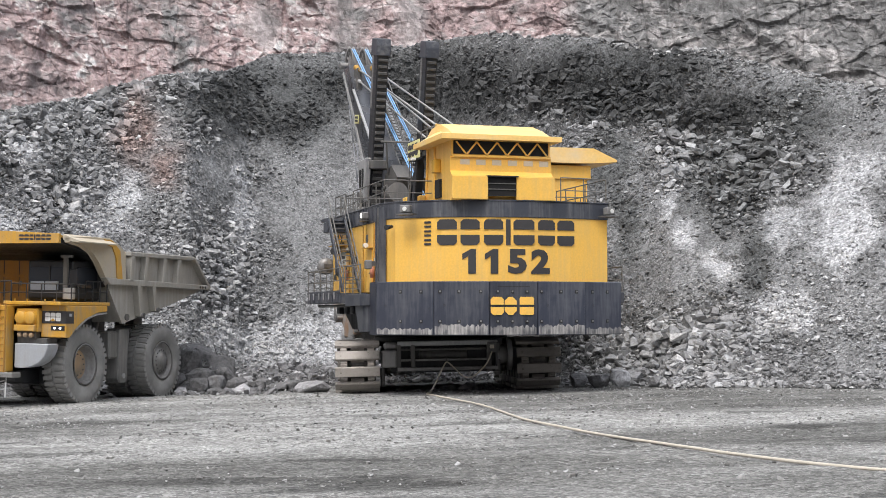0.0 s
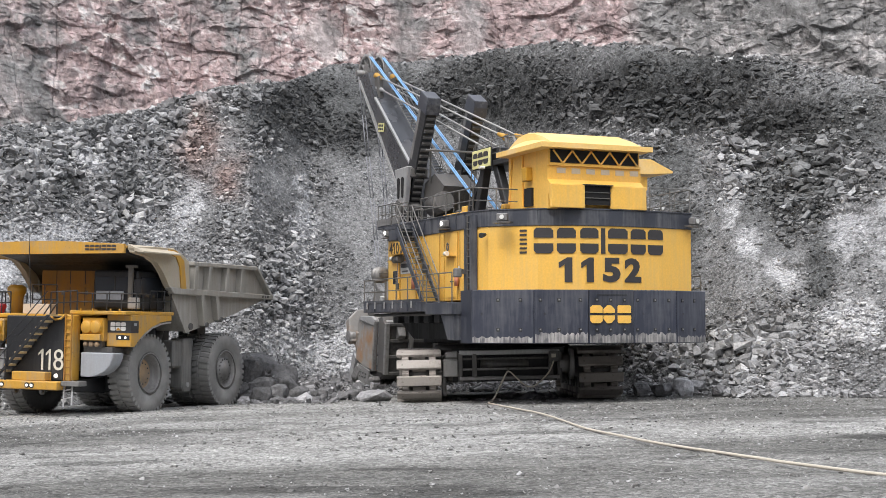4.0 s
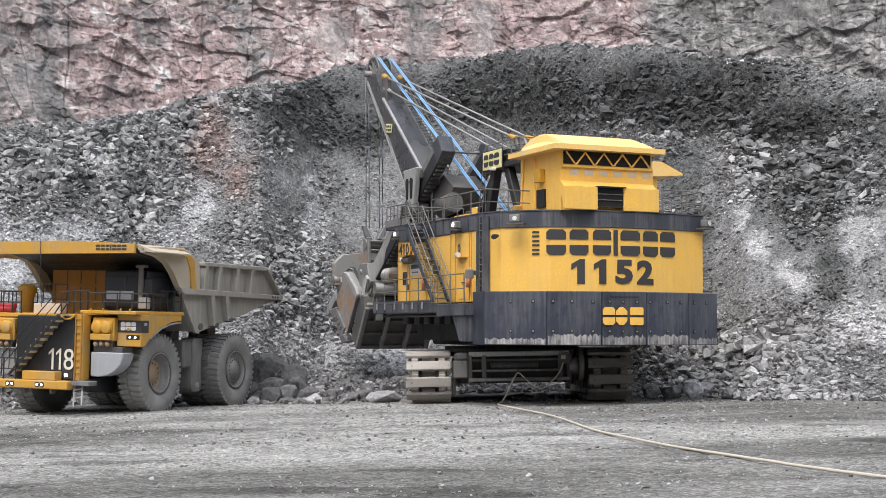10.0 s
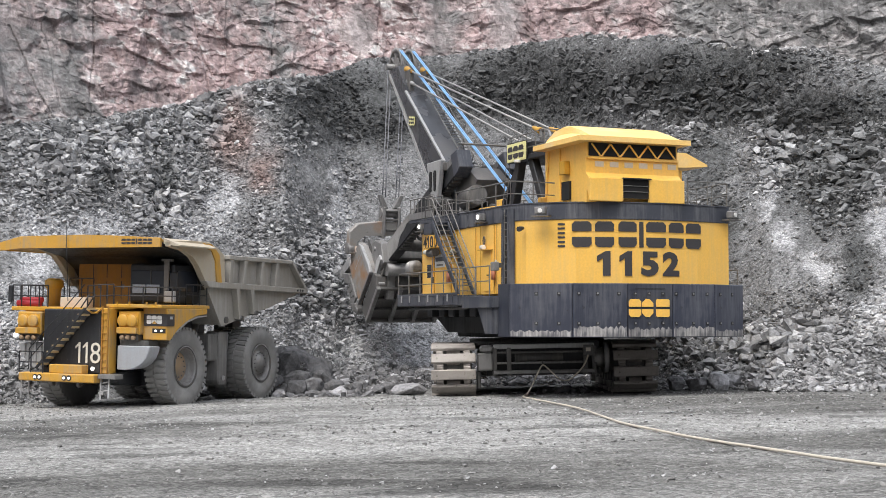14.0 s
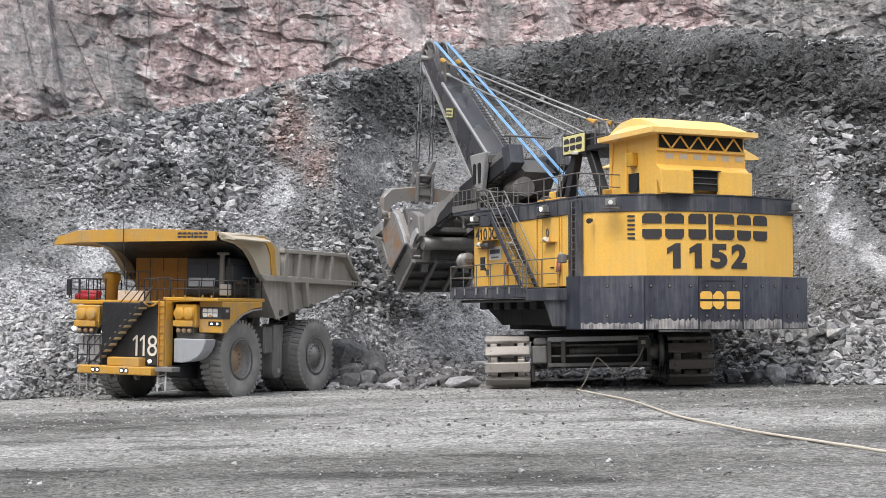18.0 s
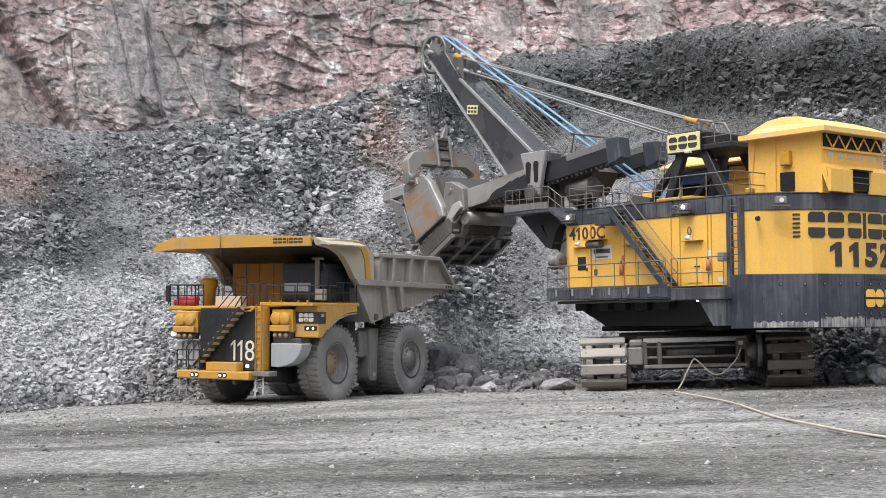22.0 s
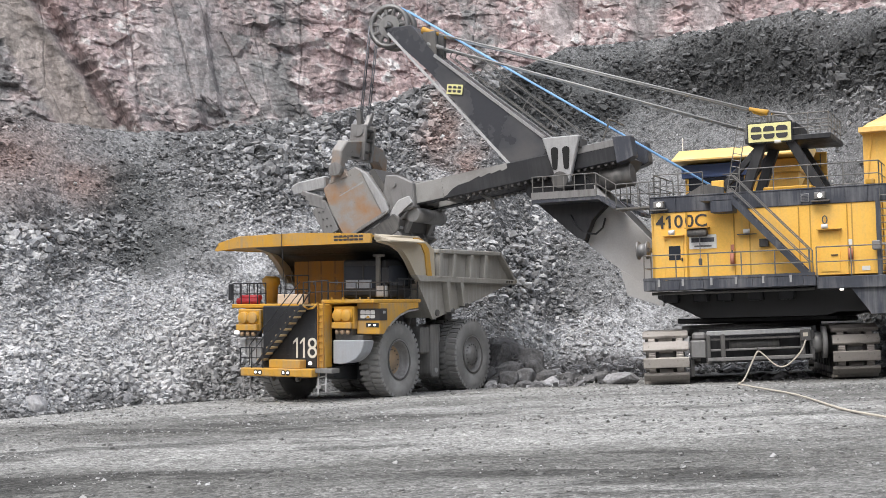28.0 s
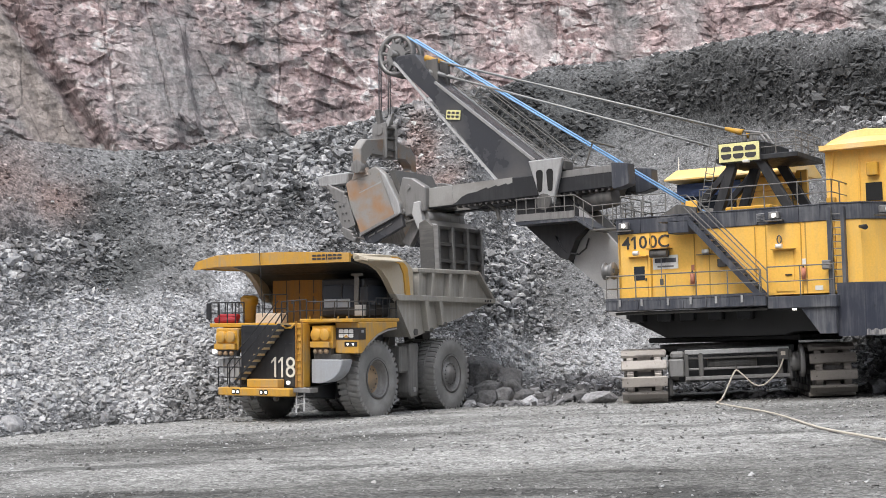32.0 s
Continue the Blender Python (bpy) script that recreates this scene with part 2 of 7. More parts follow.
def wall_material(name):
    """Jointed rock face: cracks along two sets of joints, mottled minerals."""
    m, ns, ls, p = nodes_of(name)
    tc = ns.new("ShaderNodeTexCoord").outputs["Object"]
    at = ns.new("ShaderNodeAttribute")
    at.attribute_name = "mineral"
    fine = tex_noise(ns, ls, tc, 3.5, 10, 0.7)
    warp = ns.new("ShaderNodeTexNoise")
    warp.inputs["Scale"].default_value, warp.inputs["Detail"].default_value = 0.5, 3
    ls.new(tc, warp.inputs["Vector"])
    far = ns.new("ShaderNodeVectorMath")
    far.operation = "MULTIPLY_ADD"
    far.inputs[1].default_value = (0.5, 0.5, 0.5)
    ls.new(warp.outputs["Color"], far.inputs[0])
    ls.new(tc, far.inputs[2])
    col = mix(ns, ls, 1.0, at.outputs["Color"], ramp(ns, ls, fine, 0.28, 0.74, (0.55, 0.53, 0.53, 1), (1.4, 1.41, 1.41, 1)), "MULTIPLY")
    normal = bump(ns, ls, fine, 0.7, 0.12)
    runs = ns.new("ShaderNodeMapping")
    runs.inputs["Rotation"].default_value = (0, 0.27, 0)
    runs.inputs["Scale"].default_value = (0.55, 0.55, 0.10)
    ls.new(tc, runs.inputs["Vector"])
    col = mix(ns, ls, 1.0, col, ramp(ns, ls, tex_noise(ns, ls, runs.outputs[0], 1.0, 8, 0.7), 0.32, 0.66, (0.84, 0.83, 0.83, 1), (1.1, 1.1, 1.1, 1)), "MULTIPLY")
    for size, turn, lo, hi, deep in (((1.1, 1.1, 0.5), 0.3, 0.80, 1.18, 0.10), ((2.6, 2.6, 1.5), -0.5, 0.78, 1.2, 0.06)):
        mp = ns.new("ShaderNodeMapping")
        mp.inputs["Rotation"].default_value = (0, turn, 0)
        mp.inputs["Scale"].default_value = size
        ls.new(far.outputs[0], mp.inputs["Vector"])
        v = ns.new("ShaderNodeTexVoronoi")
        v.inputs["Scale"].default_value = 1.0
        ls.new(mp.outputs[0], v.inputs["Vector"])
        sep = ns.new("ShaderNodeSeparateColor")
        ls.new(v.outputs["Color"], sep.inputs[0])
        col = mix(ns, ls, 1.0, col, ramp(ns, ls, sep.outputs[0], 0.0, 1.0, (lo, lo, lo, 1), (hi, hi, hi, 1)), "MULTIPLY")
        normal = bump(ns, ls, sep.outputs[1], 0.5, deep, normal)
    for size, turn, width, dark in (((0.16, 0.16, 0.03), 0.27, 0.008, 0.7),):
        mp = ns.new("ShaderNodeMapping")
        mp.inputs["Rotation"].default_value = (0, turn, 0)
        mp.inputs["Scale"].default_value = size
        ls.new(far.outputs[0], mp.inputs["Vector"])
        v = ns.new("ShaderNodeTexVoronoi")
        v.feature = "DISTANCE_TO_EDGE"
        v.inputs["Scale"].default_value = 1.0
        ls.new(mp.outputs[0], v.inputs["Vector"])
        line = ramp(ns, ls, v.outputs["Distance"], 0.0, width, (dark, dark, dark, 1), (1, 1, 1, 1))
        col = mix(ns, ls, 1.0, col, line, "MULTIPLY")
        normal = bump(ns, ls, ramp(ns, ls, v.outputs["Distance"], 0.0, width * 2.5), 0.6, 0.15, normal)
    ls.new(col, p.inputs["Base Color"])
    p.inputs["Roughness"].default_value = 0.88
    p.inputs["Specular IOR Level"].default_value = 0.25
    ls.new(normal, p.inputs["Normal"])
    return m


YELLOW = (0.93, 0.545, 0.11)
mat_yellow = painted("yellow_paint", YELLOW, (0.60, 0.44, 0.19), 0.5, 0.36, scale=0.8)
# Dusty roof yellow, paled with the sheen of the sky above.
mat_roof_yellow = painted("sky_paled_yellow_paint", (0.93, 0.61, 0.20), (0.74, 0.60, 0.40), 0.85, 0.5, streak=False, scale=0.7)
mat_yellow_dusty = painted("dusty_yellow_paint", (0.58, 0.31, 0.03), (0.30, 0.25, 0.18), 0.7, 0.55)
mat_slate = painted("dark_blue_grey_paint", (0.05, 0.055, 0.07), (0.22, 0.22, 0.225), 0.75, 0.5)
mat_cweight = painted("scuffed_dark_paint", (0.036, 0.041, 0.06), (0.18, 0.185, 0.20), 0.6, 0.5, chips=(0.03, 0.03, 0.035), vary=0.5)
mat_letter = plain("dark_letter_paint", (0.045, 0.043, 0.045), 0.5)
# Black paint; also used as painted shade under platform and canopy.
mat_black = painted("black_paint_and_shade", (0.02, 0.021, 0.024), (0.09, 0.09, 0.09), 0.45, 0.5)
mat_steel = painted("worn_grey_steel", (0.26, 0.255, 0.25), (0.12, 0.115, 0.11), 0.8, 0.5, metal=0.35)
mat_light_steel = painted("bright_worn_steel", (0.42, 0.42, 0.42), (0.2, 0.2, 0.2), 0.7, 0.5, metal=0.3)
mat_dark_steel = painted("greasy_dark_steel", (0.095, 0.093, 0.09), (0.22, 0.205, 0.19), 0.8, 0.55, metal=0.2)
mat_rusty = painted("rust_stained_steel", (0.30, 0.29, 0.275), (0.36, 0.18, 0.07), 1.0, 0.6, metal=0.2, streak=False, scale=0.9, chips=(0.13, 0.125, 0.12))
mat_bodygrey = painted("dusty_khaki_grey_plate", (0.30, 0.285, 0.255), (0.44, 0.425, 0.395), 0.9, 0.65)
mat_rubber = painted("dusty_tyre_rubber", (0.20, 0.198, 0.192), (0.34, 0.335, 0.325), 0.9, 0.85, streak=False)
mat_blue = plain("blue_rope_sleeve", (0.22, 0.44, 0.74), 0.5)
mat_blue_trim = plain("blue_cab_paint", (0.12, 0.18, 0.38), 0.5)
mat_rope = plain("grey_wire_rope", (0.35, 0.35, 0.34), 0.55, 0.4)
mat_darkrope = plain("greasy_wire_rope", (0.24, 0.245, 0.27), 0.6, 0.3)
mat_white = plain("white_paint", (0.72, 0.72, 0.70), 0.55)
mat_sign = plain("pale_yellow_sign", (0.80, 0.76, 0.36), 0.5)
mat_red = plain("red_paint", (0.42, 0.03, 0.04), 0.5)
mat_faded_red = plain("dusty_faded_red", (0.50, 0.20, 0.13), 0.7)
mat_glass = plain("dark_window_glass", (0.03, 0.035, 0.045), 0.08)
mat_glow = plain("lit_lamp", (1.0, 0.96, 0.86), 0.4, 0, 2.4)
mat_lens = plain("lamp_lens", (0.75, 0.75, 0.72), 0.25)
mat_cable = plain("pale_trailing_cable", (0.56, 0.51, 0.43), 0.7)
mat_sill = painted("dusty_pale_patch", (0.62, 0.52, 0.38), (0.5, 0.45, 0.38), 0.8, 0.7)
mat_rail = plain("grey_handrail", (0.17, 0.165, 0.155), 0.5, 0.2)
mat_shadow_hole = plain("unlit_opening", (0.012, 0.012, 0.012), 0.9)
mat_truck_yellow = painted("dull_truck_yellow", (0.58, 0.315, 0.045), (0.34, 0.27, 0.18), 1.0, 0.55, chips=(0.17, 0.12, 0.08), scale=1.5)
mat_truck_tan = painted("dusty_tan_plate", (0.46, 0.40, 0.30), (0.46, 0.43, 0.38), 0.7, 0.65)
mat_footplate = painted("pale_dusty_plate", (0.43, 0.43, 0.43), (0.34, 0.335, 0.33), 0.6, 0.6, streak=False)
mat_tread = plain("worn_tan_tread", (0.52, 0.40, 0.22), 0.7)
mat_boom = painted("polished_dark_plate", (0.052, 0.055, 0.063), (0.15, 0.14, 0.135), 0.45, 0.32, streak=False, scale=0.7)
mat_wear = painted("scraped_plate_edge", (0.10, 0.10, 0.108), (0.56, 0.54, 0.51), 1.0, 0.5, scale=1.5, vary=0.3)
# Orange darkened for the canopy's shade, with grime over it.
mat_cabinet = painted("grimy_shaded_orange_paint", (0.40, 0.19, 0.022), (0.2, 0.15, 0.1), 0.7, 0.6)
# Near-black stands for the shade beneath the house.
mat_under_shade = painted("shade_black_steel", (0.011, 0.011, 0.011), (0.03, 0.029, 0.027), 0.6, 0.6)
mat_handle_plate = painted("dusty_handle_plate", (0.31, 0.305, 0.295), (0.18, 0.17, 0.16), 0.8, 0.6, streak=False)


# ---- the pit: floor, muck pile, rock wall ----
def lattice(ix, iy, iz, seed):
    h = (ix * 374761393 + iy * 668265263 + iz * 2147483647 + seed * 974634777) & 0xFFFFFFFF
    h = ((h ^ (h >> 13)) * 1274126177) & 0xFFFFFFFF
    return ((h ^ (h >> 16)) & 0xFFFFFF) / 8388607.5 - 1


def smooth_noise(p, seed=0):
    i = np.floor(p).astype(np.int64)
    f = p - i
    f = f * f * (3 - 2 * f)
    out = 0
    for dx in (0, 1):
        for dy in (0, 1):
            for dz in (0, 1):
                w = (f[:, 0] if dx else 1 - f[:, 0]) * (f[:, 1] if dy else 1 - f[:, 1]) * (f[:, 2] if dz else 1 - f[:, 2])
                out = out + w * lattice(i[:, 0] + dx, i[:, 1] + dy, i[:, 2] + dz, seed)
    return out


def fbm(p, octaves=5, gain=0.55, seed=0, ridge=False):
    a, s, out = 1.0, 0.0, 0
    for k in range(octaves):
        n = smooth_noise(p * 2.03 ** k + 17.3 * k, seed + k)
        out = out + a * (1 - 2 * np.abs(n) if ridge else n)
        s += a
        a *= gain
    return out / s


def facets(p, seed=0, tilt=0.45, band=0.3, joints=False):
    """Broken, block-like relief: every cell of a jittered lattice is a tilted flat, with short ramps between."""
    i = np.floor(p).astype(np.int64)
    d1, d2 = np.full(len(p), 1e9), np.full(len(p), 1e9)
    v1, v2 = np.zeros(len(p)), np.zeros(len(p))
    for dx in (-1, 0, 1):
        for dy in (-1, 0, 1):
            for dz in (-1, 0, 1):
                c = i + (dx, dy, dz)
                j = [lattice(c[:, 0], c[:, 1], c[:, 2], seed + k) * 0.5 + 0.5 for k in range(3)]
                off = p - (c + np.stack(j, 1))
                d = np.sqrt((off ** 2).sum(1))
                t = [lattice(c[:, 0], c[:, 1], c[:, 2], seed + 5 + k) for k in range(4)]
                v = (1 - tilt) * t[3] + 2.0 * tilt * (off[:, 0] * t[0] + off[:, 1] * t[1] + off[:, 2] * t[2])
                first, second = d < d1, (d >= d1) & (d < d2)
                d2[first], v2[first] = d1[first], v1[first]
                d1[first], v1[first] = d[first], v[first]
                d2[second], v2[second] = d[second], v[second]
    w = 0.5 + 0.5 * np.clip((d2 - d1) / band, 0, 1)
    return (v1 * w + v2 * (1 - w), d2 - d1) if joints else v1 * w + v2 * (1 - w)


def grid_object(name, pts, colours, rows, cols, material, label, category, kind="structure"):
    k = np.arange((rows - 1) * (cols - 1))
    a = (k // (cols - 1)) * cols + k % (cols - 1)
    quads = np.stack([a, a + 1, a + cols + 1, a + cols], 1)
    return mesh_object(name, pts, quads, colours, material, label, category, kind)


def mesh_object(name, pts, faces, colours, material, label, category, kind, crisp=True):
    n = faces.shape[1]
    me = bpy.data.meshes.new(name)
    me.vertices.add(len(pts))
    me.vertices.foreach_set("co", np.ascontiguousarray(pts, dtype=np.float32).ravel())
    me.loops.add(faces.size)
    me.loops.foreach_set("vertex_index", faces.astype(np.int32).ravel())
    me.polygons.add(len(faces))
    me.polygons.foreach_set("loop_start", np.arange(0, faces.size, n, dtype=np.int32))
    me.update(calc_edges=True)
    if crisp:
        me.shade_flat()
    if colours is not None:
        at = me.attributes.new("mineral", "FLOAT_COLOR", "POINT")
        at.data.foreach_set("color", np.concatenate([colours, np.ones((len(pts), 1))], 1).astype(np.float32).ravel())
    me.materials.append(material)
    return tagged(new(name, me), label, category, "", kind)


EYE_Z = 3.0
# crest of the muck pile by bearing (degrees to the left of north) and its rise in degrees from the camera's stand
CREST = np.array([(-60, 8), (-30, 7.6), (-21.4, 8.76), (-18.9, 9.47), (-17.4, 9.94), (-15, 10.69), (-12.3, 10.88), (-8.9, 11.6), (-6.6, 11.68), (-4.3, 11.5),
                  (1.2, 11.17), (3.2, 11.1), (4.9, 10.5), (7.5, 10.1), (10.7, 9.2), (13.5, 8.7), (16.5, 8.35), (18.5, 8.15), (21, 8.2), (22.9, 8.5), (25, 8.95), (27, 9.3), (40, 9.5), (60, 9)])
TOE = np.array([(-60, 62), (-30, 60), (-21, 62.5), (-13, 66), (-9, 71), (-6.5, 80), (-3, 88), (0, 91), (4, 88), (6.5, 79), (10, 77), (14, 72), (17, 69), (21, 67), (25.3, 61.5), (35, 57), (60, 55)])
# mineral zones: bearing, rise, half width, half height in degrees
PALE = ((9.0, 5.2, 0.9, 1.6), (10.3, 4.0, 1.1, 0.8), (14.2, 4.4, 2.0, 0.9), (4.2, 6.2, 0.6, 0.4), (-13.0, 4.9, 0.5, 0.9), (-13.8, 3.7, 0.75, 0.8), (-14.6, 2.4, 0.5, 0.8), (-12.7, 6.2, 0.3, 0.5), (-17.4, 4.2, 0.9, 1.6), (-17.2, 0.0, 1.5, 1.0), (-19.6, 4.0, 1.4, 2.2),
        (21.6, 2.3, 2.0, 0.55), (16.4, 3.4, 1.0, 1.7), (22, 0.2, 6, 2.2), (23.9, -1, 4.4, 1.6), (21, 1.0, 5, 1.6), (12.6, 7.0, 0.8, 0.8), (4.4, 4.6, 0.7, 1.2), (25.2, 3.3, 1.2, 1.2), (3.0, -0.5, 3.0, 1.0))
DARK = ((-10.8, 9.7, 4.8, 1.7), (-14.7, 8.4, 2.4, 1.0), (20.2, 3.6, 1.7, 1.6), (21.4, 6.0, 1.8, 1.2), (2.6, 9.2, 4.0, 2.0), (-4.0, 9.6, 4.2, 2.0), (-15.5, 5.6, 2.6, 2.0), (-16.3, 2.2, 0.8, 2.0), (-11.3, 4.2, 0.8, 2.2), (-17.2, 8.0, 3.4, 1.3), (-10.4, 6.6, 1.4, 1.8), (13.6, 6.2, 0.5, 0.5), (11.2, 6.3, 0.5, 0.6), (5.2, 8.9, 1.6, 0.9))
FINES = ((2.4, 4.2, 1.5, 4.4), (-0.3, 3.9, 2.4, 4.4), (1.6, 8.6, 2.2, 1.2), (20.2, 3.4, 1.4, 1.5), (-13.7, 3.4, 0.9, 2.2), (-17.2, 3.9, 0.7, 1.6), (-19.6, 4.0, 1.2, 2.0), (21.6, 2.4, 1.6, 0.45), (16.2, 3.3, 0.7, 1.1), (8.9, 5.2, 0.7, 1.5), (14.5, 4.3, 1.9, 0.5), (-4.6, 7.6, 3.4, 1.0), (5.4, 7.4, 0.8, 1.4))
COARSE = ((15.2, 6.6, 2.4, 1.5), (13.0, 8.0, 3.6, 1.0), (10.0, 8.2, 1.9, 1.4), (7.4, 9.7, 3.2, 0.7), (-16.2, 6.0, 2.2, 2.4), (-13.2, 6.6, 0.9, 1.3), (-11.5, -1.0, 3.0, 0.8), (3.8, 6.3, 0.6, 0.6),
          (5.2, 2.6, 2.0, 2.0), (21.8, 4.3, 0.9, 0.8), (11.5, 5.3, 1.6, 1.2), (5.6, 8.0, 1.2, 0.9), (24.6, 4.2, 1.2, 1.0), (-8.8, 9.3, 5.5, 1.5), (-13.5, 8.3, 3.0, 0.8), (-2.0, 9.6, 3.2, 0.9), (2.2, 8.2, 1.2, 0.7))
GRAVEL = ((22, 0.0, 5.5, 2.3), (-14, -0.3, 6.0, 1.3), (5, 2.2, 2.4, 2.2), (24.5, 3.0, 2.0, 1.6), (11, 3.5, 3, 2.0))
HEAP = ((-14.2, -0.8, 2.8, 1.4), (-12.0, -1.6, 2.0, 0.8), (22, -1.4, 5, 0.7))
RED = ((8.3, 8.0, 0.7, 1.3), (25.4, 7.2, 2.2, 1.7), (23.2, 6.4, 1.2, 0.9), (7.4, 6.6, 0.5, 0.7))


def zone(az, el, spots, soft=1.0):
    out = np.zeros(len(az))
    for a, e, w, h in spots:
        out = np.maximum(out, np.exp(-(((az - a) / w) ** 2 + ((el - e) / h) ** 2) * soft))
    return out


def step(lo, hi, v):
    v = np.clip((v - lo) / (hi - lo), 0, 1)
    return v * v * (3 - 2 * v)


def angles(p):
    return np.degrees(np.arctan2(-p[:, 0], p[:, 1])), np.degrees(np.arctan2(p[:, 2] - EYE_Z, np.hypot(p[:, 0], p[:, 1])))


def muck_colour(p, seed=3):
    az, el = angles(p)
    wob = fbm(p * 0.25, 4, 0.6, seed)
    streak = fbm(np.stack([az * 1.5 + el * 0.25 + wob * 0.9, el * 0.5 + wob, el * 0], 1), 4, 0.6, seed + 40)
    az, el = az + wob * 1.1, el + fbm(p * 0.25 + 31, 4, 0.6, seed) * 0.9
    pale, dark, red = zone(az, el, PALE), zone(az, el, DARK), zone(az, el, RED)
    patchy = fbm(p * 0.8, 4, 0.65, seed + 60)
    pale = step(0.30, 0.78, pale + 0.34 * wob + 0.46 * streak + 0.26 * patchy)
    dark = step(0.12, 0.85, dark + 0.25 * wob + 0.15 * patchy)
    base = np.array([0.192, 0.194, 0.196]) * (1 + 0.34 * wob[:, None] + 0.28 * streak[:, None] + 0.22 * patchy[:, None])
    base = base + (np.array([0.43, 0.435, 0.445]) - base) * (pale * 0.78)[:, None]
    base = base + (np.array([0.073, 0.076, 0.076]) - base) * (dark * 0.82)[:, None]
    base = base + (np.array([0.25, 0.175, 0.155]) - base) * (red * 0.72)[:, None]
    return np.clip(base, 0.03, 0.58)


def pile_at(az, s):
    """Places on the muck pile: s runs from 0 at the toe to 1 at the crest and on behind it."""
    toe = np.interp(az, TOE[:, 0], TOE[:, 1])
    rise = np.tan(np.radians(np.interp(az, CREST[:, 0], CREST[:, 1])))
    steep = np.interp(az, [-12, -6, 4, 9], [0.80, 0.95, 0.95, 0.80])
    crest = (toe + EYE_Z / steep) / (1 - rise / steep)
    top = EYE_Z + crest * rise
    r = toe + (crest - toe) * s
    z = np.where(s < 1, top * np.clip(s, 0, 1) ** 1.12, top - (s - 1) * (crest - toe) * 0.12)
    a = np.radians(az)
    return np.stack([-np.sin(a) * r, np.cos(a) * r, z], 1), toe


def pile_points(az, s, seed=11):
    p, toe = pile_at(az, s)
    calm = 1 - 0.75 * zone(*angles(p), FINES)
    a = np.radians(az)
    out = np.stack([np.sin(a) * 0.62, -np.cos(a) * 0.62, np.full(len(az), 0.78)], 1)
    edge = np.clip(s * 9, 0, 1)
    rough = 0.35 + 0.65 * zone(*angles(p), DARK[:2] + DARK[5:6] + COARSE)
    blocks = facets(p * (0.5, 0.5, 0.8), seed, 0.55, 0.2) * 0.46 + facets(p * (1.2, 1.2, 1.9), seed + 9, 0.6, 0.2) * 0.30 + facets(p * 2.6, seed + 19, 0.6, 0.25) * 0.13
    d = fbm(p * 0.09, 4, 0.5, seed) * 1.3 + blocks * calm * (rough + 0.9 * zone(*angles(p), DARK[:2] + DARK[5:6])) + fbm(p * 0.9, 4, 0.6, seed + 4) * 0.10
    fade = np.interp(s, [0.8, 1.0], [1.0, 0.5])
    return p + out * (d * edge * fade)[:, None]


mat_muck = gravel_material("blasted_rock_fines", 7.0, 0.5)
mat_rock = rock_material("broken_grey_rock", 6.0, 0.6)
mat_wall = wall_material("jointed_pink_grey_rock")
AZ = np.concatenate([np.linspace(-60, -24, 50)[:-1], np.linspace(-24, 29, 900), np.linspace(29, 60, 50)[1:]])
SS = np.concatenate([np.linspace(-0.05, 1, 330), np.linspace(1.02, 1.9, 20)])
az, ss = (g.ravel() for g in np.meshgrid(AZ, SS))
pts = pile_points(az, ss)
pts[:, 2] -= np.where(ss < 0, 0.6, 0) + np.clip(0.02 - ss, 0, 1) * 4
# Darkened among coarse stones and gravel: shade in the gaps put into the colour.
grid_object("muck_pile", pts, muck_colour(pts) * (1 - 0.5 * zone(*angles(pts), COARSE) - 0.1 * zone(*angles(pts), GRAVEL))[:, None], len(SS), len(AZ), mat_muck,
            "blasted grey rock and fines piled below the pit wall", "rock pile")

# the pit wall stands behind the pile and closes round the pit
WALL_AZ = np.concatenate([np.linspace(-180, -62, 90)[:-1], np.linspace(-62, -24, 60)[:-1], np.linspace(-24, 29, 1000), np.linspace(29, 62, 60)[1:], np.linspace(62, 180, 90)[1:]])
WALL_H = np.concatenate([np.linspace(0, 0.25, 14)[:-1], np.linspace(0.25, 0.56, 250), np.linspace(0.56, 1, 40)[1:]])
az, hh = (g.ravel() for g in np.meshgrid(WALL_AZ, WALL_H))
base_r = np.interp(az, [-180, -62, -24, -15, -5, 5, 14, 20, 29, 62, 180], [150, 130, 126, 128, 131, 128, 122, 116, 112, 120, 150])
zz = hh * 78
rr = base_r + zz * 0.30 + np.clip(zz - 52, 0, 1.5) * 4
a = np.radians(az)
p = np.stack([-np.sin(a) * rr, np.cos(a) * rr, zz - 1], 1)
rise = np.degrees(np.arctan2(p[:, 2] - EYE_Z, rr))
warp = np.stack([fbm(p * 0.3 + k * 9, 3, 0.5, 200 + k) for k in range(3)], 1)
q = p + warp * 0.5
lean = q @ np.array([[1, 0, 0.0], [0, 1, 0], [0.30, 0, 0.34]])
flat = q @ np.array([[0.5, 0, -0.15], [0, 0.7, 0], [0.3, 0, 1.1]])
cross = q @ np.array([[1, 0, 0.5], [0, 1, 0], [-0.5, 0, 0.9]])
# a smooth bedding slab crosses the wall beside a deep groove; long joints run beside it
across = az - (21.5 + (rise - 9) * 0.63)
slab = np.clip((across - 0.25) * 3, 0, 1) * np.clip((2.6 - across) * 3, 0, 1) * (az < 40)
groove = np.exp(-(across / 0.36) ** 2) * (rise < 16)
brow = np.exp(-((across + 0.75) / 0.45) ** 2) * (rise < 16)
bent = az + 0.12 * fbm(p * (0.05, 0.05, 0.35), 3, 0.5, 210)
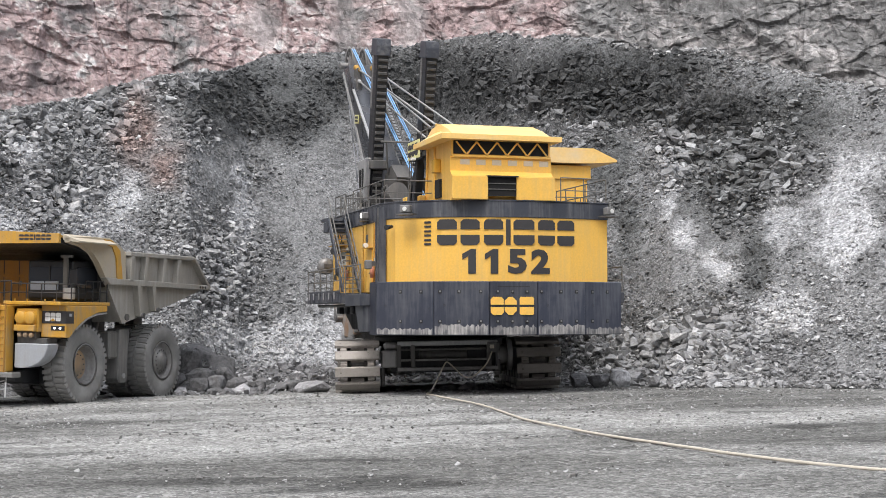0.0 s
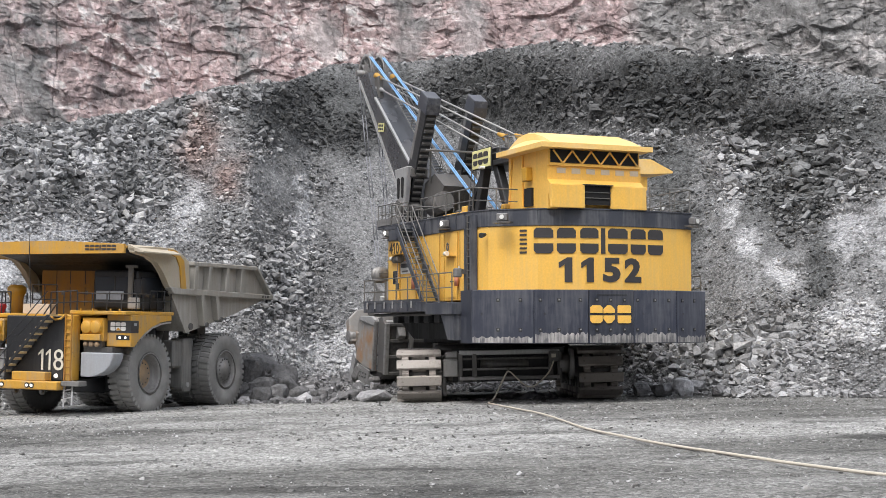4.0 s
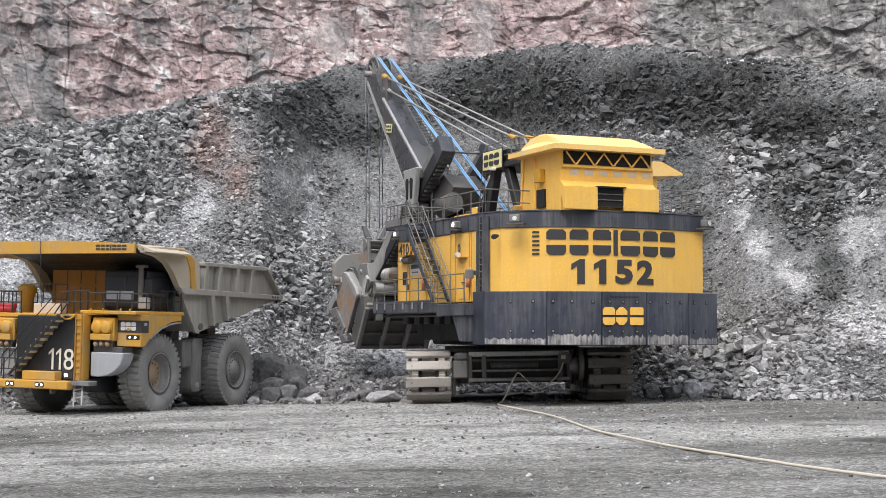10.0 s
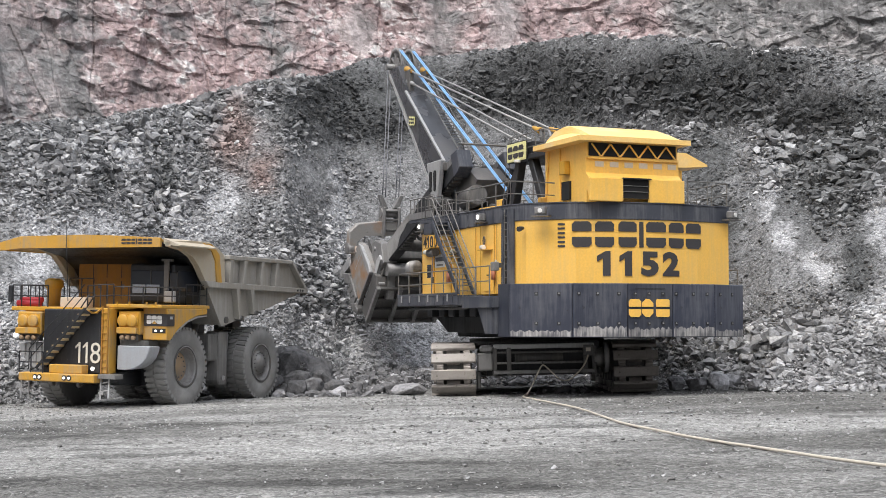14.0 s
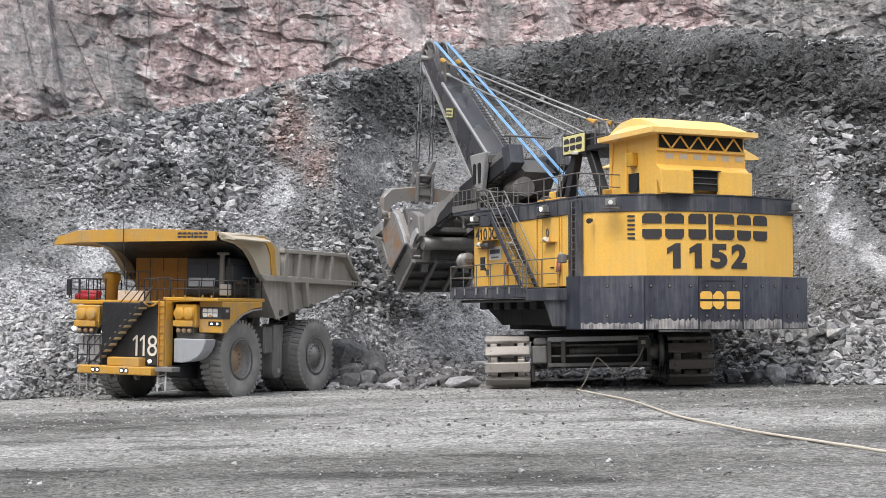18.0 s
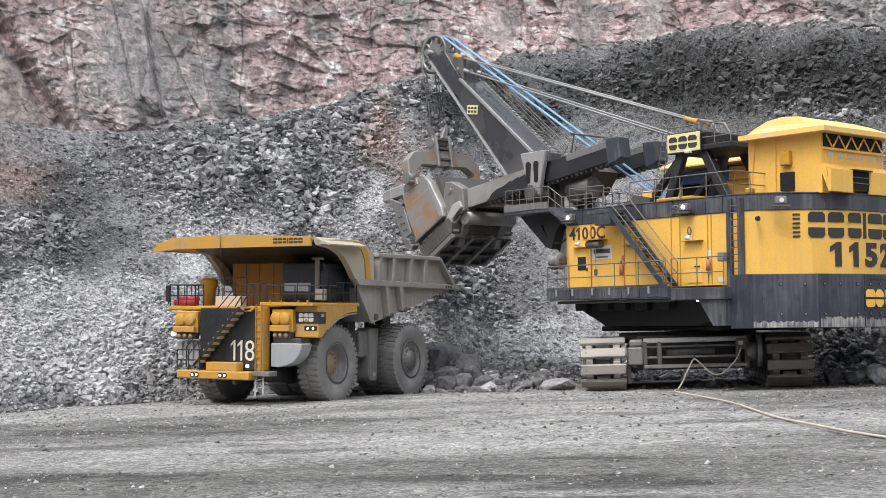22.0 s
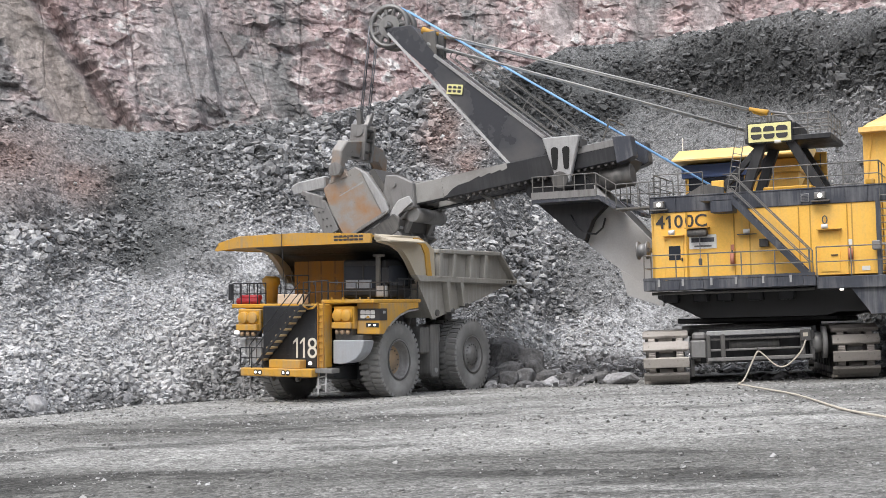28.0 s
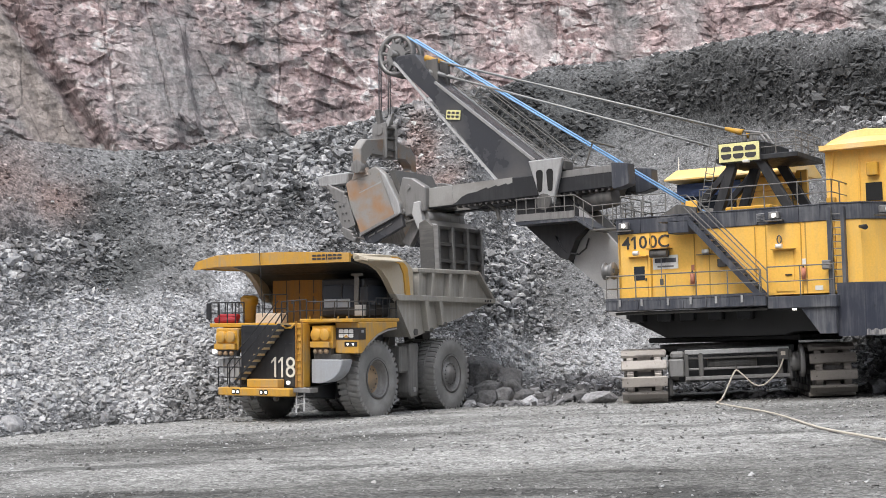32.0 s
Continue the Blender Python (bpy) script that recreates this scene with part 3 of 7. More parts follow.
JOINTS = ((20.75, 0.13, 10.0, 16), (18.75, 0.22, 9.3, 16), (16.9, 0.45, 8.5, 12.2), (14.0, -0.05, 8.5, 16), (9.8, 0.2, 9.5, 16), (6.9, -0.1, 9.5, 16), (2.6, -0.06, 10.5, 16), (-3.9, 0.25, 11, 16), (-12.2, 0.1, 10, 16), (-16.6, 0.05, 9, 16), (-18.2, -0.12, 9, 16))
seams = np.zeros(len(az))
for a0, slope, lo, hi in JOINTS:
    seams = np.maximum(seams, np.exp(-((bent - a0 + slope * (11.5 - rise)) / 0.035) ** 2) * (rise > lo) * (rise < hi))
SMOOTH = ((18.2, 11.4, 2.2, 2.6), (15.4, 10.0, 1.0, 1.3), (-0.1, 12.3, 0.7, 1.8), (-2.6, 12.2, 0.6, 1.6), (3.4, 12.0, 0.8, 1.0), (-15.5, 12.9, 1.6, 0.7))
even = np.clip(step(0.15, 0.75, zone(az + warp[:, 0] * 0.8, rise + warp[:, 1] * 0.5, SMOOTH)) + slab, 0, 1)
broken = 1 - 0.80 * even
big, gap1 = facets(lean * 0.16, 50, 0.65, 0.06, True)
mid, gap2 = facets(flat * 0.42, 60, 0.7, 0.08, True)
small, gap3 = facets(cross * 1.0, 66, 0.7, 0.12, True)
tiny = facets(flat * 2.0, 68, 0.7, 0.2)
some = step(-0.15, 0.35, fbm(p * 0.2, 3, 0.5, 220))
cracks = np.exp(-(gap1 / 0.035) ** 2) * some + 0.8 * np.exp(-(gap2 / 0.05) ** 2) * broken * (1 - 0.5 * some) + 0.45 * np.exp(-(gap3 / 0.08) ** 2) * broken
d = fbm(lean * 0.05, 3, 0.5, 40) * 1.6 + big * 0.65 + (mid * 0.40 + small * 0.17 + tiny * 0.07) * broken + 0.03 * tiny - groove * 1.7 + brow * 0.9 - seams * 0.22 - cracks * 0.10
p = p - np.stack([-np.sin(a), np.cos(a), np.zeros(len(a))], 1) * d[:, None]
wob = fbm(lean * 0.10, 5, 0.6, 80)
fine_wob = fbm(cross * 0.9, 4, 0.65, 85)
tone = 0.5 * facets(lean * 0.35, 150, 0.1, 0.06) + 0.5 * facets(flat * 0.9, 155, 0.1, 0.1) + 0.35 * facets(cross * 2.1, 158, 0.1, 0.1)
reddish = np.interp(az, [-9.6, -8.6, 16, 30], [0.0, 1, 1.0, 0.8])
pink = step(-0.45, 0.35, wob + 0.35 * tone) * reddish * (1 - 0.62 * even)
pale = step(0.30, 0.75, 0.9 * tone + 0.6 * fine_wob + 0.5 * wob + 0.05) * (1 - 0.85 * even) * np.interp(az, [-10, -8.6], [0.6, 1])
rust = step(0.18, 0.5, fbm(lean * 0.24 + 50, 4, 0.6, 160) + 0.25 * tone) * np.interp(az, [-10, -8.6], [0.05, 1]) * (1 - 0.9 * even)
stains = step(0.15, 0.6, fbm(np.stack([az * 1.6 + 0.2 * rise, rise * 0.16, az * 0], 1), 4, 0.6, 170))
grey = np.interp(az, [-12, -9.5, 10], [0.205, 0.25, 0.245])[:, None] * np.array([1, 0.998, 0.985])
col = grey + (np.array([0.375, 0.285, 0.28]) - grey) * (0.95 * pink)[:, None]
col = col + (np.array([0.21, 0.145, 0.14]) - col) * (0.75 * rust)[:, None]
col = col + (np.array([0.50, 0.475, 0.465]) - col) * (0.75 * pale)[:, None]
col = col + (np.array([0.28, 0.245, 0.22]) - col) * (0.75 * slab)[:, None]
col = col * (1 + 0.22 * tone[:, None] + 0.22 * fine_wob[:, None]) * (1 - 0.20 * stains[:, None]) * np.interp(az, [-11, -8, 8, 14], [0.92, 1.06, 1.08, 1.08])[:, None]
col = col * (1 - 0.22 * np.clip(0.9 * cracks + 0.45 * seams, 0, 1))[:, None]
grid_object("pit_wall", p, np.clip(col, 0.04, 0.55), len(WALL_H), len(WALL_AZ), mat_wall,
            "steep jointed pit wall of pinkish grey rock", "rock wall")

# the floor of the pit reaches out under everything
gx = np.concatenate([np.linspace(-1500, -60, 14)[:-1], np.linspace(-60, -34, 20)[:-1], np.linspace(-34, 30, 300), np.linspace(30, 60, 20)[1:], np.linspace(60, 1500, 14)[1:]])
gy = np.concatenate([np.linspace(-1500, 0, 14)[:-1], np.linspace(0, 20, 14)[:-1], np.linspace(20, 84, 330), np.linspace(84, 130, 14)[1:], np.linspace(130, 1500, 14)[1:]])
fx, fy = (g.ravel() for g in np.meshgrid(gx, gy))
p = np.stack([fx, fy, np.zeros(len(fx))], 1)
inner = ((np.abs(fx + 2) < 34) & (fy > 18) & (fy < 84)).astype(float)
ruts = fbm(p * (0.12, 0.5, 1), 3, 0.5, 90) * 0.10 + fbm(p * (0.9, 1.6, 1), 4, 0.6, 95) * 0.045 + np.clip(facets(p * (2.2, 2.2, 1), 99), 0.2, 2) * 0.035
p[:, 2] = ruts * inner - 0.03
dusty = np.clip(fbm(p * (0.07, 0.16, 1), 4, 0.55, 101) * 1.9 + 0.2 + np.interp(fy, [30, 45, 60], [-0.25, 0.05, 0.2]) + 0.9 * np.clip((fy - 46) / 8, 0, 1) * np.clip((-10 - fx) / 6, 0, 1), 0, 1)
grit = fbm(p * (1.1, 1.5, 1), 5, 0.75, 103)
tracks = np.clip(fbm(p * (0.05, 0.9, 1), 4, 0.6, 107) * 2.2 - 0.35, 0, 1)
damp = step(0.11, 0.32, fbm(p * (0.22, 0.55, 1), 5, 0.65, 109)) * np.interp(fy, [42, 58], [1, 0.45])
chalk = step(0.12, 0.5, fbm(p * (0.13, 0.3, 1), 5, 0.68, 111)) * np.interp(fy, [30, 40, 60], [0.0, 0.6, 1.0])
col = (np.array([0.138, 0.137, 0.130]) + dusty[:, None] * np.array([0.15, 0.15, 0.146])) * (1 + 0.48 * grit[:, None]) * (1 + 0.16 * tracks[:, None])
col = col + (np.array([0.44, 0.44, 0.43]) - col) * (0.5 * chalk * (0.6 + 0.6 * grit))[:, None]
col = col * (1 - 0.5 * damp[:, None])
mat_floor = gravel_material("compacted_pit_floor", 9.0, 0.45)
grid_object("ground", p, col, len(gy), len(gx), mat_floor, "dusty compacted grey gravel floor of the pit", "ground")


def rock_shapes(count, seed):
    """Angular stones: hulls of a few random points."""
    rr = np.random.RandomState(seed)
    shapes = []
    for k in range(count):
        bm = bmesh.new()
        for n in range(8):
            bm.verts.new(np.array([n & 1, n >> 1 & 1, n >> 2]) * 1.3 - 0.65 + rr.uniform(-0.38, 0.38, 3))
        out = bmesh.ops.convex_hull(bm, input=bm.verts)
        bmesh.ops.delete(bm, geom=[g for g in out["geom_interior"] if isinstance(g, bmesh.types.BMVert)], context="VERTS")
        bmesh.ops.recalc_face_normals(bm, faces=bm.faces)
        bm.verts.index_update()
        v = np.array([x.co[:] for x in bm.verts])
        f = np.array([[x.index for x in fc.verts] for fc in bm.faces])
        bm.free()
        shapes.append((v * rr.uniform(0.55, 1.35, 3) * (1, 1, 0.62), f))
    return shapes


SHAPES = rock_shapes(40, 5)


def scatter(name, places, sizes, colours, label, seed, tumble=1.0):
    """Many stones in one mesh, each a turned copy of one of the shapes."""
    rnd = np.random.RandomState(seed)
    n = len(places)
    kind = rnd.randint(len(SHAPES), size=n)
    spin, tip, way = rnd.uniform(0, 6.28, n), rnd.normal(0, 0.55 * tumble, n), rnd.uniform(0, 6.28, n)
    ux, uy = np.cos(way), np.sin(way)
    vs, fs, cs, total = [], [], [], 0
    for k, (v, f) in enumerate(SHAPES):
        m = np.nonzero(kind == k)[0]
        q = v[None] * sizes[m, None, None]
        c, s = np.cos(spin[m])[:, None], np.sin(spin[m])[:, None]
        x, y, z = q[..., 0] * c - q[..., 1] * s, q[..., 0] * s + q[..., 1] * c, q[..., 2]
        ax, ay = ux[m][:, None], uy[m][:, None]
        c, s = np.cos(tip[m])[:, None], np.sin(tip[m])[:, None]
        dot = (x * ax + y * ay) * (1 - c)
        q = np.stack([x * c + ay * z * s + ax * dot, y * c - ax * z * s + ay * dot, z * c + (ax * y - ay * x) * s], 2)
        vs.append((q + places[m][:, None]).reshape(-1, 3))
        fs.append((f[None] + (np.arange(len(m)) * len(v))[:, None, None] + total).reshape(-1, 3))
        cs.append(np.repeat(colours[m], len(v), 0))
        total += len(m) * len(v)
    return mesh_object(name, np.concatenate(vs), np.concatenate(fs), np.concatenate(cs), mat_rock, label, "rocks", "stuff")


rnd = np.random.RandomState(21)
N = 165000
az = rnd.uniform(-23.0, 28.0, N)
ss = rnd.uniform(0.0, 1.0, N) ** 1.1
rock_p = pile_points(az, ss)
out = np.stack([np.sin(np.radians(az)) * 0.62, -np.cos(np.radians(az)) * 0.62, np.full(N, 0.78)], 1)
where = angles(rock_p)
patch = fbm(rock_p * 0.22, 4, 0.6, 140)
f = zone(where[0] + patch, where[1] + patch, FINES)
coarse = np.clip(zone(where[0] + patch, where[1] - patch, COARSE) * 1.1 + 0.7 * patch, 0, 1)
gravel = zone(where[0] + patch, where[1] + patch, GRAVEL)
heap = zone(*where, HEAP)
size = np.clip((0.056 + 0.046 * rnd.pareto(1.9, N)) * (0.60 + 0.75 * coarse + 0.05 * gravel + 0.3 * heap), 0.035, 0.13 + 0.27 * coarse + 0.08 * heap) * (1 - 0.2 * f)
ok = rnd.uniform(size=N) < np.clip(0.36 + 0.75 * coarse + 0.65 * gravel + 0.5 * heap + 0.9 * patch - 0.32 * f, 0.12, 1) * np.clip(0.45 + size * 7, 0, 1)
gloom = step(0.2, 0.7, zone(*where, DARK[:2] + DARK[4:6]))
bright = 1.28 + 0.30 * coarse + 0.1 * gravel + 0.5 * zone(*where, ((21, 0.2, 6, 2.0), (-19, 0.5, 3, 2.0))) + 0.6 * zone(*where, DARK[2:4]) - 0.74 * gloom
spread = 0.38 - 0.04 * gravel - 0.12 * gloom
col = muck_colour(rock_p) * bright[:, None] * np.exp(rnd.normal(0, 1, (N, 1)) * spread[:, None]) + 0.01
rock_p = rock_p + out * (size * 0.35)[:, None]
# a thin rim of pale stones along the crest
M = 2600
rim_az = rnd.uniform(-22.5, 16, M)
rim_keep = rnd.uniform(size=M) < np.interp(rim_az, [-10, -8.5, 3, 9, 16], [1.0, 0.25, 0.3, 0.6, 0.4])
rim_p = pile_points(rim_az, rnd.uniform(0.985, 1.03, M))[rim_keep]
rim_size = np.clip(0.07 + 0.06 * rnd.pareto(2.2, M), 0, 0.34)[rim_keep]
rim_col = np.array([0.33, 0.33, 0.33]) * np.exp(rnd.normal(0, 0.4, (len(rim_p), 1)))
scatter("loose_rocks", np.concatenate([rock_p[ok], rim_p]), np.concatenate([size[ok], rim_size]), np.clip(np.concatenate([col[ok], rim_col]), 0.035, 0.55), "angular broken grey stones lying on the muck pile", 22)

# rubble round the foot of the pile, up to the crawlers
N = 8000
fx = rnd.uniform(-13, 13, N)
fy = rnd.uniform(66.5, 91, N)
clear = np.where((fx > -1.2) & (fx < 10), 76.2, np.interp(fx, [-13, -9, -5, -1, 10, 13], [74, 69, 66.5, 67.5, 67, 66]))
ok = (fy > clear) | ((fx > 1.8) & (fx < 7.2) & (fy > 65.6) & (fy < 67.4))
ok &= (fx < -3.6) | (fx > -0.2) | (fy > 69.0)
fx, fy = fx[ok], fy[ok]
size = np.clip(0.06 + 0.06 * rnd.pareto(2.2, len(fx)), 0, 0.34)
p = np.stack([fx, fy, size * 0.3 + np.clip(fy - 76, 0, 20) * 0.05], 1)
col = np.array([0.21, 0.21, 0.215]) * np.exp(rnd.normal(0, 0.4, (len(fx), 1)))
scatter("rubble", p, size, np.clip(col, 0.04, 0.6), "broken stones at the foot of the pile beside the crawlers", 24)

N = 1500
hx, hy = rnd.normal(-8.0, 1.9, N), rnd.normal(73.0, 1.5, N)
top = 2.1 * np.exp(-((hx + 8.3) / 2.0) ** 2 - ((hy - 73.2) / 1.7) ** 2)
ok = hy > 70.2 - np.clip(hx + 8, 0, 4) * 0.2
size = np.clip(0.10 + 0.08 * rnd.pareto(2.0, N), 0, 0.48)
p = np.stack([hx, hy, top * rnd.uniform(0.3, 1.0, N)], 1)[ok]
col = np.array([0.18, 0.18, 0.182]) * np.exp(rnd.normal(0, 0.4, (N, 1)))
scatter("rock_heap", p, size[ok], np.clip(col[ok], 0.04, 0.5), "dark broken stones heaped beside the truck's rear wheel", 27)

# pebbles on the floor
N = 46000
gp = np.stack([rnd.uniform(-32, 26, N), 22 + 45 * rnd.uniform(0, 1, N) ** 0.7, np.full(N, -0.02)], 1)
gp[:, 2] += fbm(gp * (0.12, 0.5, 1), 3, 0.5, 90) * 0.10
keep = rnd.uniform(size=N) < np.clip(0.35 + 1.6 * fbm(gp * (0.25, 0.5, 1), 4, 0.6, 115) + np.interp(gp[:, 1], [25, 45, 62], [-0.1, 0.1, 0.4]), 0.06, 1)
gp = gp[keep]
N = len(gp)
col = np.clip(np.array([0.29, 0.288, 0.28]) * np.exp(rnd.normal(0, 0.5, (N, 1))), 0.04, 0.46)
scatter("pebbles", gp, 0.016 + 0.012 * np.minimum(rnd.pareto(1.8, N), 5), col, "small stones strewn over the pit floor", 23)


def boulder(x, y, size, flat, shade, seed, label, z=0.0):
    """One large stone: a hull with chipped edges."""
    rr = np.random.RandomState(seed)
    bm = bmesh.new()
    for q in rr.normal(0, 1, (26, 3)):
        bm.verts.new(q / max(np.abs(q).max(), 1e-3) * 0.75 + q / np.linalg.norm(q) * 0.25)
    out = bmesh.ops.convex_hull(bm, input=bm.verts)
    bmesh.ops.delete(bm, geom=[g for g in out["geom_interior"] if isinstance(g, bmesh.types.BMVert)], context="VERTS")
    bmesh.ops.bevel(bm, geom=bm.edges[:], offset=0.05, segments=1, affect="EDGES")
    bmesh.ops.recalc_face_normals(bm, faces=bm.faces)
    for v in bm.verts:
        v.co = Vector((v.co.x * size, v.co.y * size * 0.8, v.co.z * size * flat)) + noise.noise_vector(v.co * 2) * 0.06 * size
    lowest = min(v.co.z for v in bm.verts)
    me = bpy.data.meshes.new("boulder")
    bm.to_mesh(me)
    bm.free()
    at = me.attributes.new("mineral", "FLOAT_COLOR", "POINT")
    at.data.foreach_set("color", np.tile(np.array([shade, shade, shade * 1.02, 1], np.float32), len(me.vertices)))
    me.materials.append(mat_rock)
    ob = new("boulder", me)
    ob.matrix_basis = pose(x, y, z - lowest - 0.12 * size, 0, 0, seed * 47)
    return tagged(ob, label, "boulder", "boulders at the foot of the pile")


boulder(-1.85, 66.9, 0.86, 0.38, 0.34, 5, "flat pale grey boulder lying on the pit floor")
for k, (x, y, size, flat, shade) in enumerate(((-8.7, 72.4, 0.95, 0.9, 0.15), (-7.6, 71.5, 0.85, 0.75, 0.16), (-8.1, 73.6, 1.3, 1.0, 0.16), (-6.7, 70.8, 0.5, 0.8, 0.24), (-9.0, 71.2, 0.75, 0.75, 0.15), (-7.0, 73.2, 1.0, 0.95, 0.16),
                                               (-9.6, 72.6, 0.6, 0.9, 0.14), (-8.1, 71.9, 0.7, 1.6, 0.13), (-6.3, 72.0, 0.7, 0.9, 0.16), (-7.5, 70.4, 0.5, 0.8, 0.15), (-5.6, 70.2, 0.5, 0.8, 0.17), (-4.5, 69.6, 0.4, 0.8, 0.2),
                                               (11.6, 66.4, 0.5, 0.7, 0.2), (12.6, 66.2, 0.5, 0.9, 0.45), (14.2, 65.6, 0.45, 0.6, 0.22), (10.8, 67.2, 0.45, 0.8, 0.18), (-3.0, 70.4, 0.5, 0.6, 0.17), (-26.5, 57.0, 0.6, 0.8, 0.4),
                                               (-24.6, 62.5, 0.45, 0.7, 0.42), (16.5, 64.6, 0.5, 0.7, 0.4), (13.4, 67.4, 0.6, 0.7, 0.3))):
    boulder(x, y, size, flat, shade, 10 + k, "dark angular boulder by the foot of the pile" if shade < 0.18 else "pale angular boulder by the foot of the pile")


# ---- the rope shovel: upper works, which swing ----
SWING_X, SWING_Y = 4.557, 70.0


def shovel_pose(a):
    return pose(SWING_X, SWING_Y, 0, 0, 0, a) @ pose(0, 0, 0, 0.86, 0.86, 0)


shovel = thing("mining_shovel", shovel_pose(21.5), "yellow and dark grey electric rope shovel swinging on its crawlers", "shovel")
SIDE = -4.85
REAR = [(-4.9, -6.75), (-4.55, -7.75), (-2.9, -9.25), (-1.0, -9.9), (0.8, -10.05), (2.83, -9.8), (4.72, -9.35), (4.85, -8.9)]
BALLAST = [(-5.49, -8.05), (-3.47, -9.98), (-1.21, -10.64), (0.88, -10.85), (3.17, -10.59), (5.24, -9.7)]


HOLES = ((-4.62, -3.9), (-3.21, -2.44, -1.56), (-0.85, -0.22, 0.42), (1.05, 1.98, 2.73), (3.55, 4.4))


def bm_box(*a, **k):
    return add_box(bmesh.new(), *a, **k)


def bm_prism(*a, **k):
    return add_prism(bmesh.new(), *a, **k)


def bm_tube(*a, **k):
    return add_tube(bmesh.new(), *a, **k)


def add_mark(bm, w, h, gap, cut=0.12, depth=0.02):
    """A plain mark in the x-z plane, centred on x: two chamfered blocks over one another, or one bar when it is narrow."""
    a = w / 2
    if w < h * 0.35:
        return add_box(bm, -a, a, -depth, 0, 0, h)
    top = (h - gap) / 2
    for z0, z1, low, high in ((0, top, cut, 0), (h - top, h, 0, cut)):
        add_prism(bm, [(-a + low, z0), (a - low, z0), (a, z0 + low), (a, z1 - high), (a - high, z1), (-a + high, z1), (-a, z1 - high), (-a, z0 + low)] if low + high and top > cut else [(-a, z0), (a, z0), (a, z1), (-a, z1)], "y", -depth, 0)
    return bm


def on_line(line, x, off=0.0):
    """The place on a bent wall at x, and the turn that faces out of it."""
    for (x0, y0), (x1, y1) in zip(line, line[1:]):
        if x0 <= x <= x1:
            y = y0 + (y1 - y0) * (x - x0) / (x1 - x0)
            a = math.atan2(y1 - y0, x1 - x0)
            return x + math.sin(a) * off, y - math.cos(a) * off, math.degrees(a)
    return x, line[-1][1], 0


def put_rail(name, pts, height, posts, mids, material, parent, at=None, r=0.028):
    """A handrail: the top bar carries its middle bars and posts, or all hang under a part."""
    up = Vector((0, 0, 1))
    P = [Vector(p) for p in pts]
    top = part(name, bm_tube([p + up * height for p in P], r, 6), material, parent, at=at)
    under, m = (top, None) if parent.parent is None else (parent, at)
    for k in range(1, mids + 1):
        part("middle_bar", bm_tube([p + up * height * (1 - k / (mids + 1)) for p in P], r * 0.85, 6), material, under, at=m)
    for n, (a, b) in enumerate(zip(P, P[1:])):
        count = max(1, round((b - a).length / posts))
        for i in range(0 if n == 0 else 1, count + 1):
            q = a.lerp(b, i / count)
            part("rail_post", bm_tube([q, q + up * height], r, 6), material, under, at=m)
    return top


def add_ladder(bm, foot, head, width, side, step=0.3, r=0.025):
    a, b, s = Vector(foot), Vector(head), Vector(side) * width / 2
    add_tube(bm, [a - s, b - s], r, 6)
    add_tube(bm, [a + s, b + s], r, 6)
    n = int((b - a).length / step)
    for i in range(1, n):
        q = a.lerp(b, i / n)
        add_tube(bm, [q - s, q + s], r * 0.8, 5)
    return bm


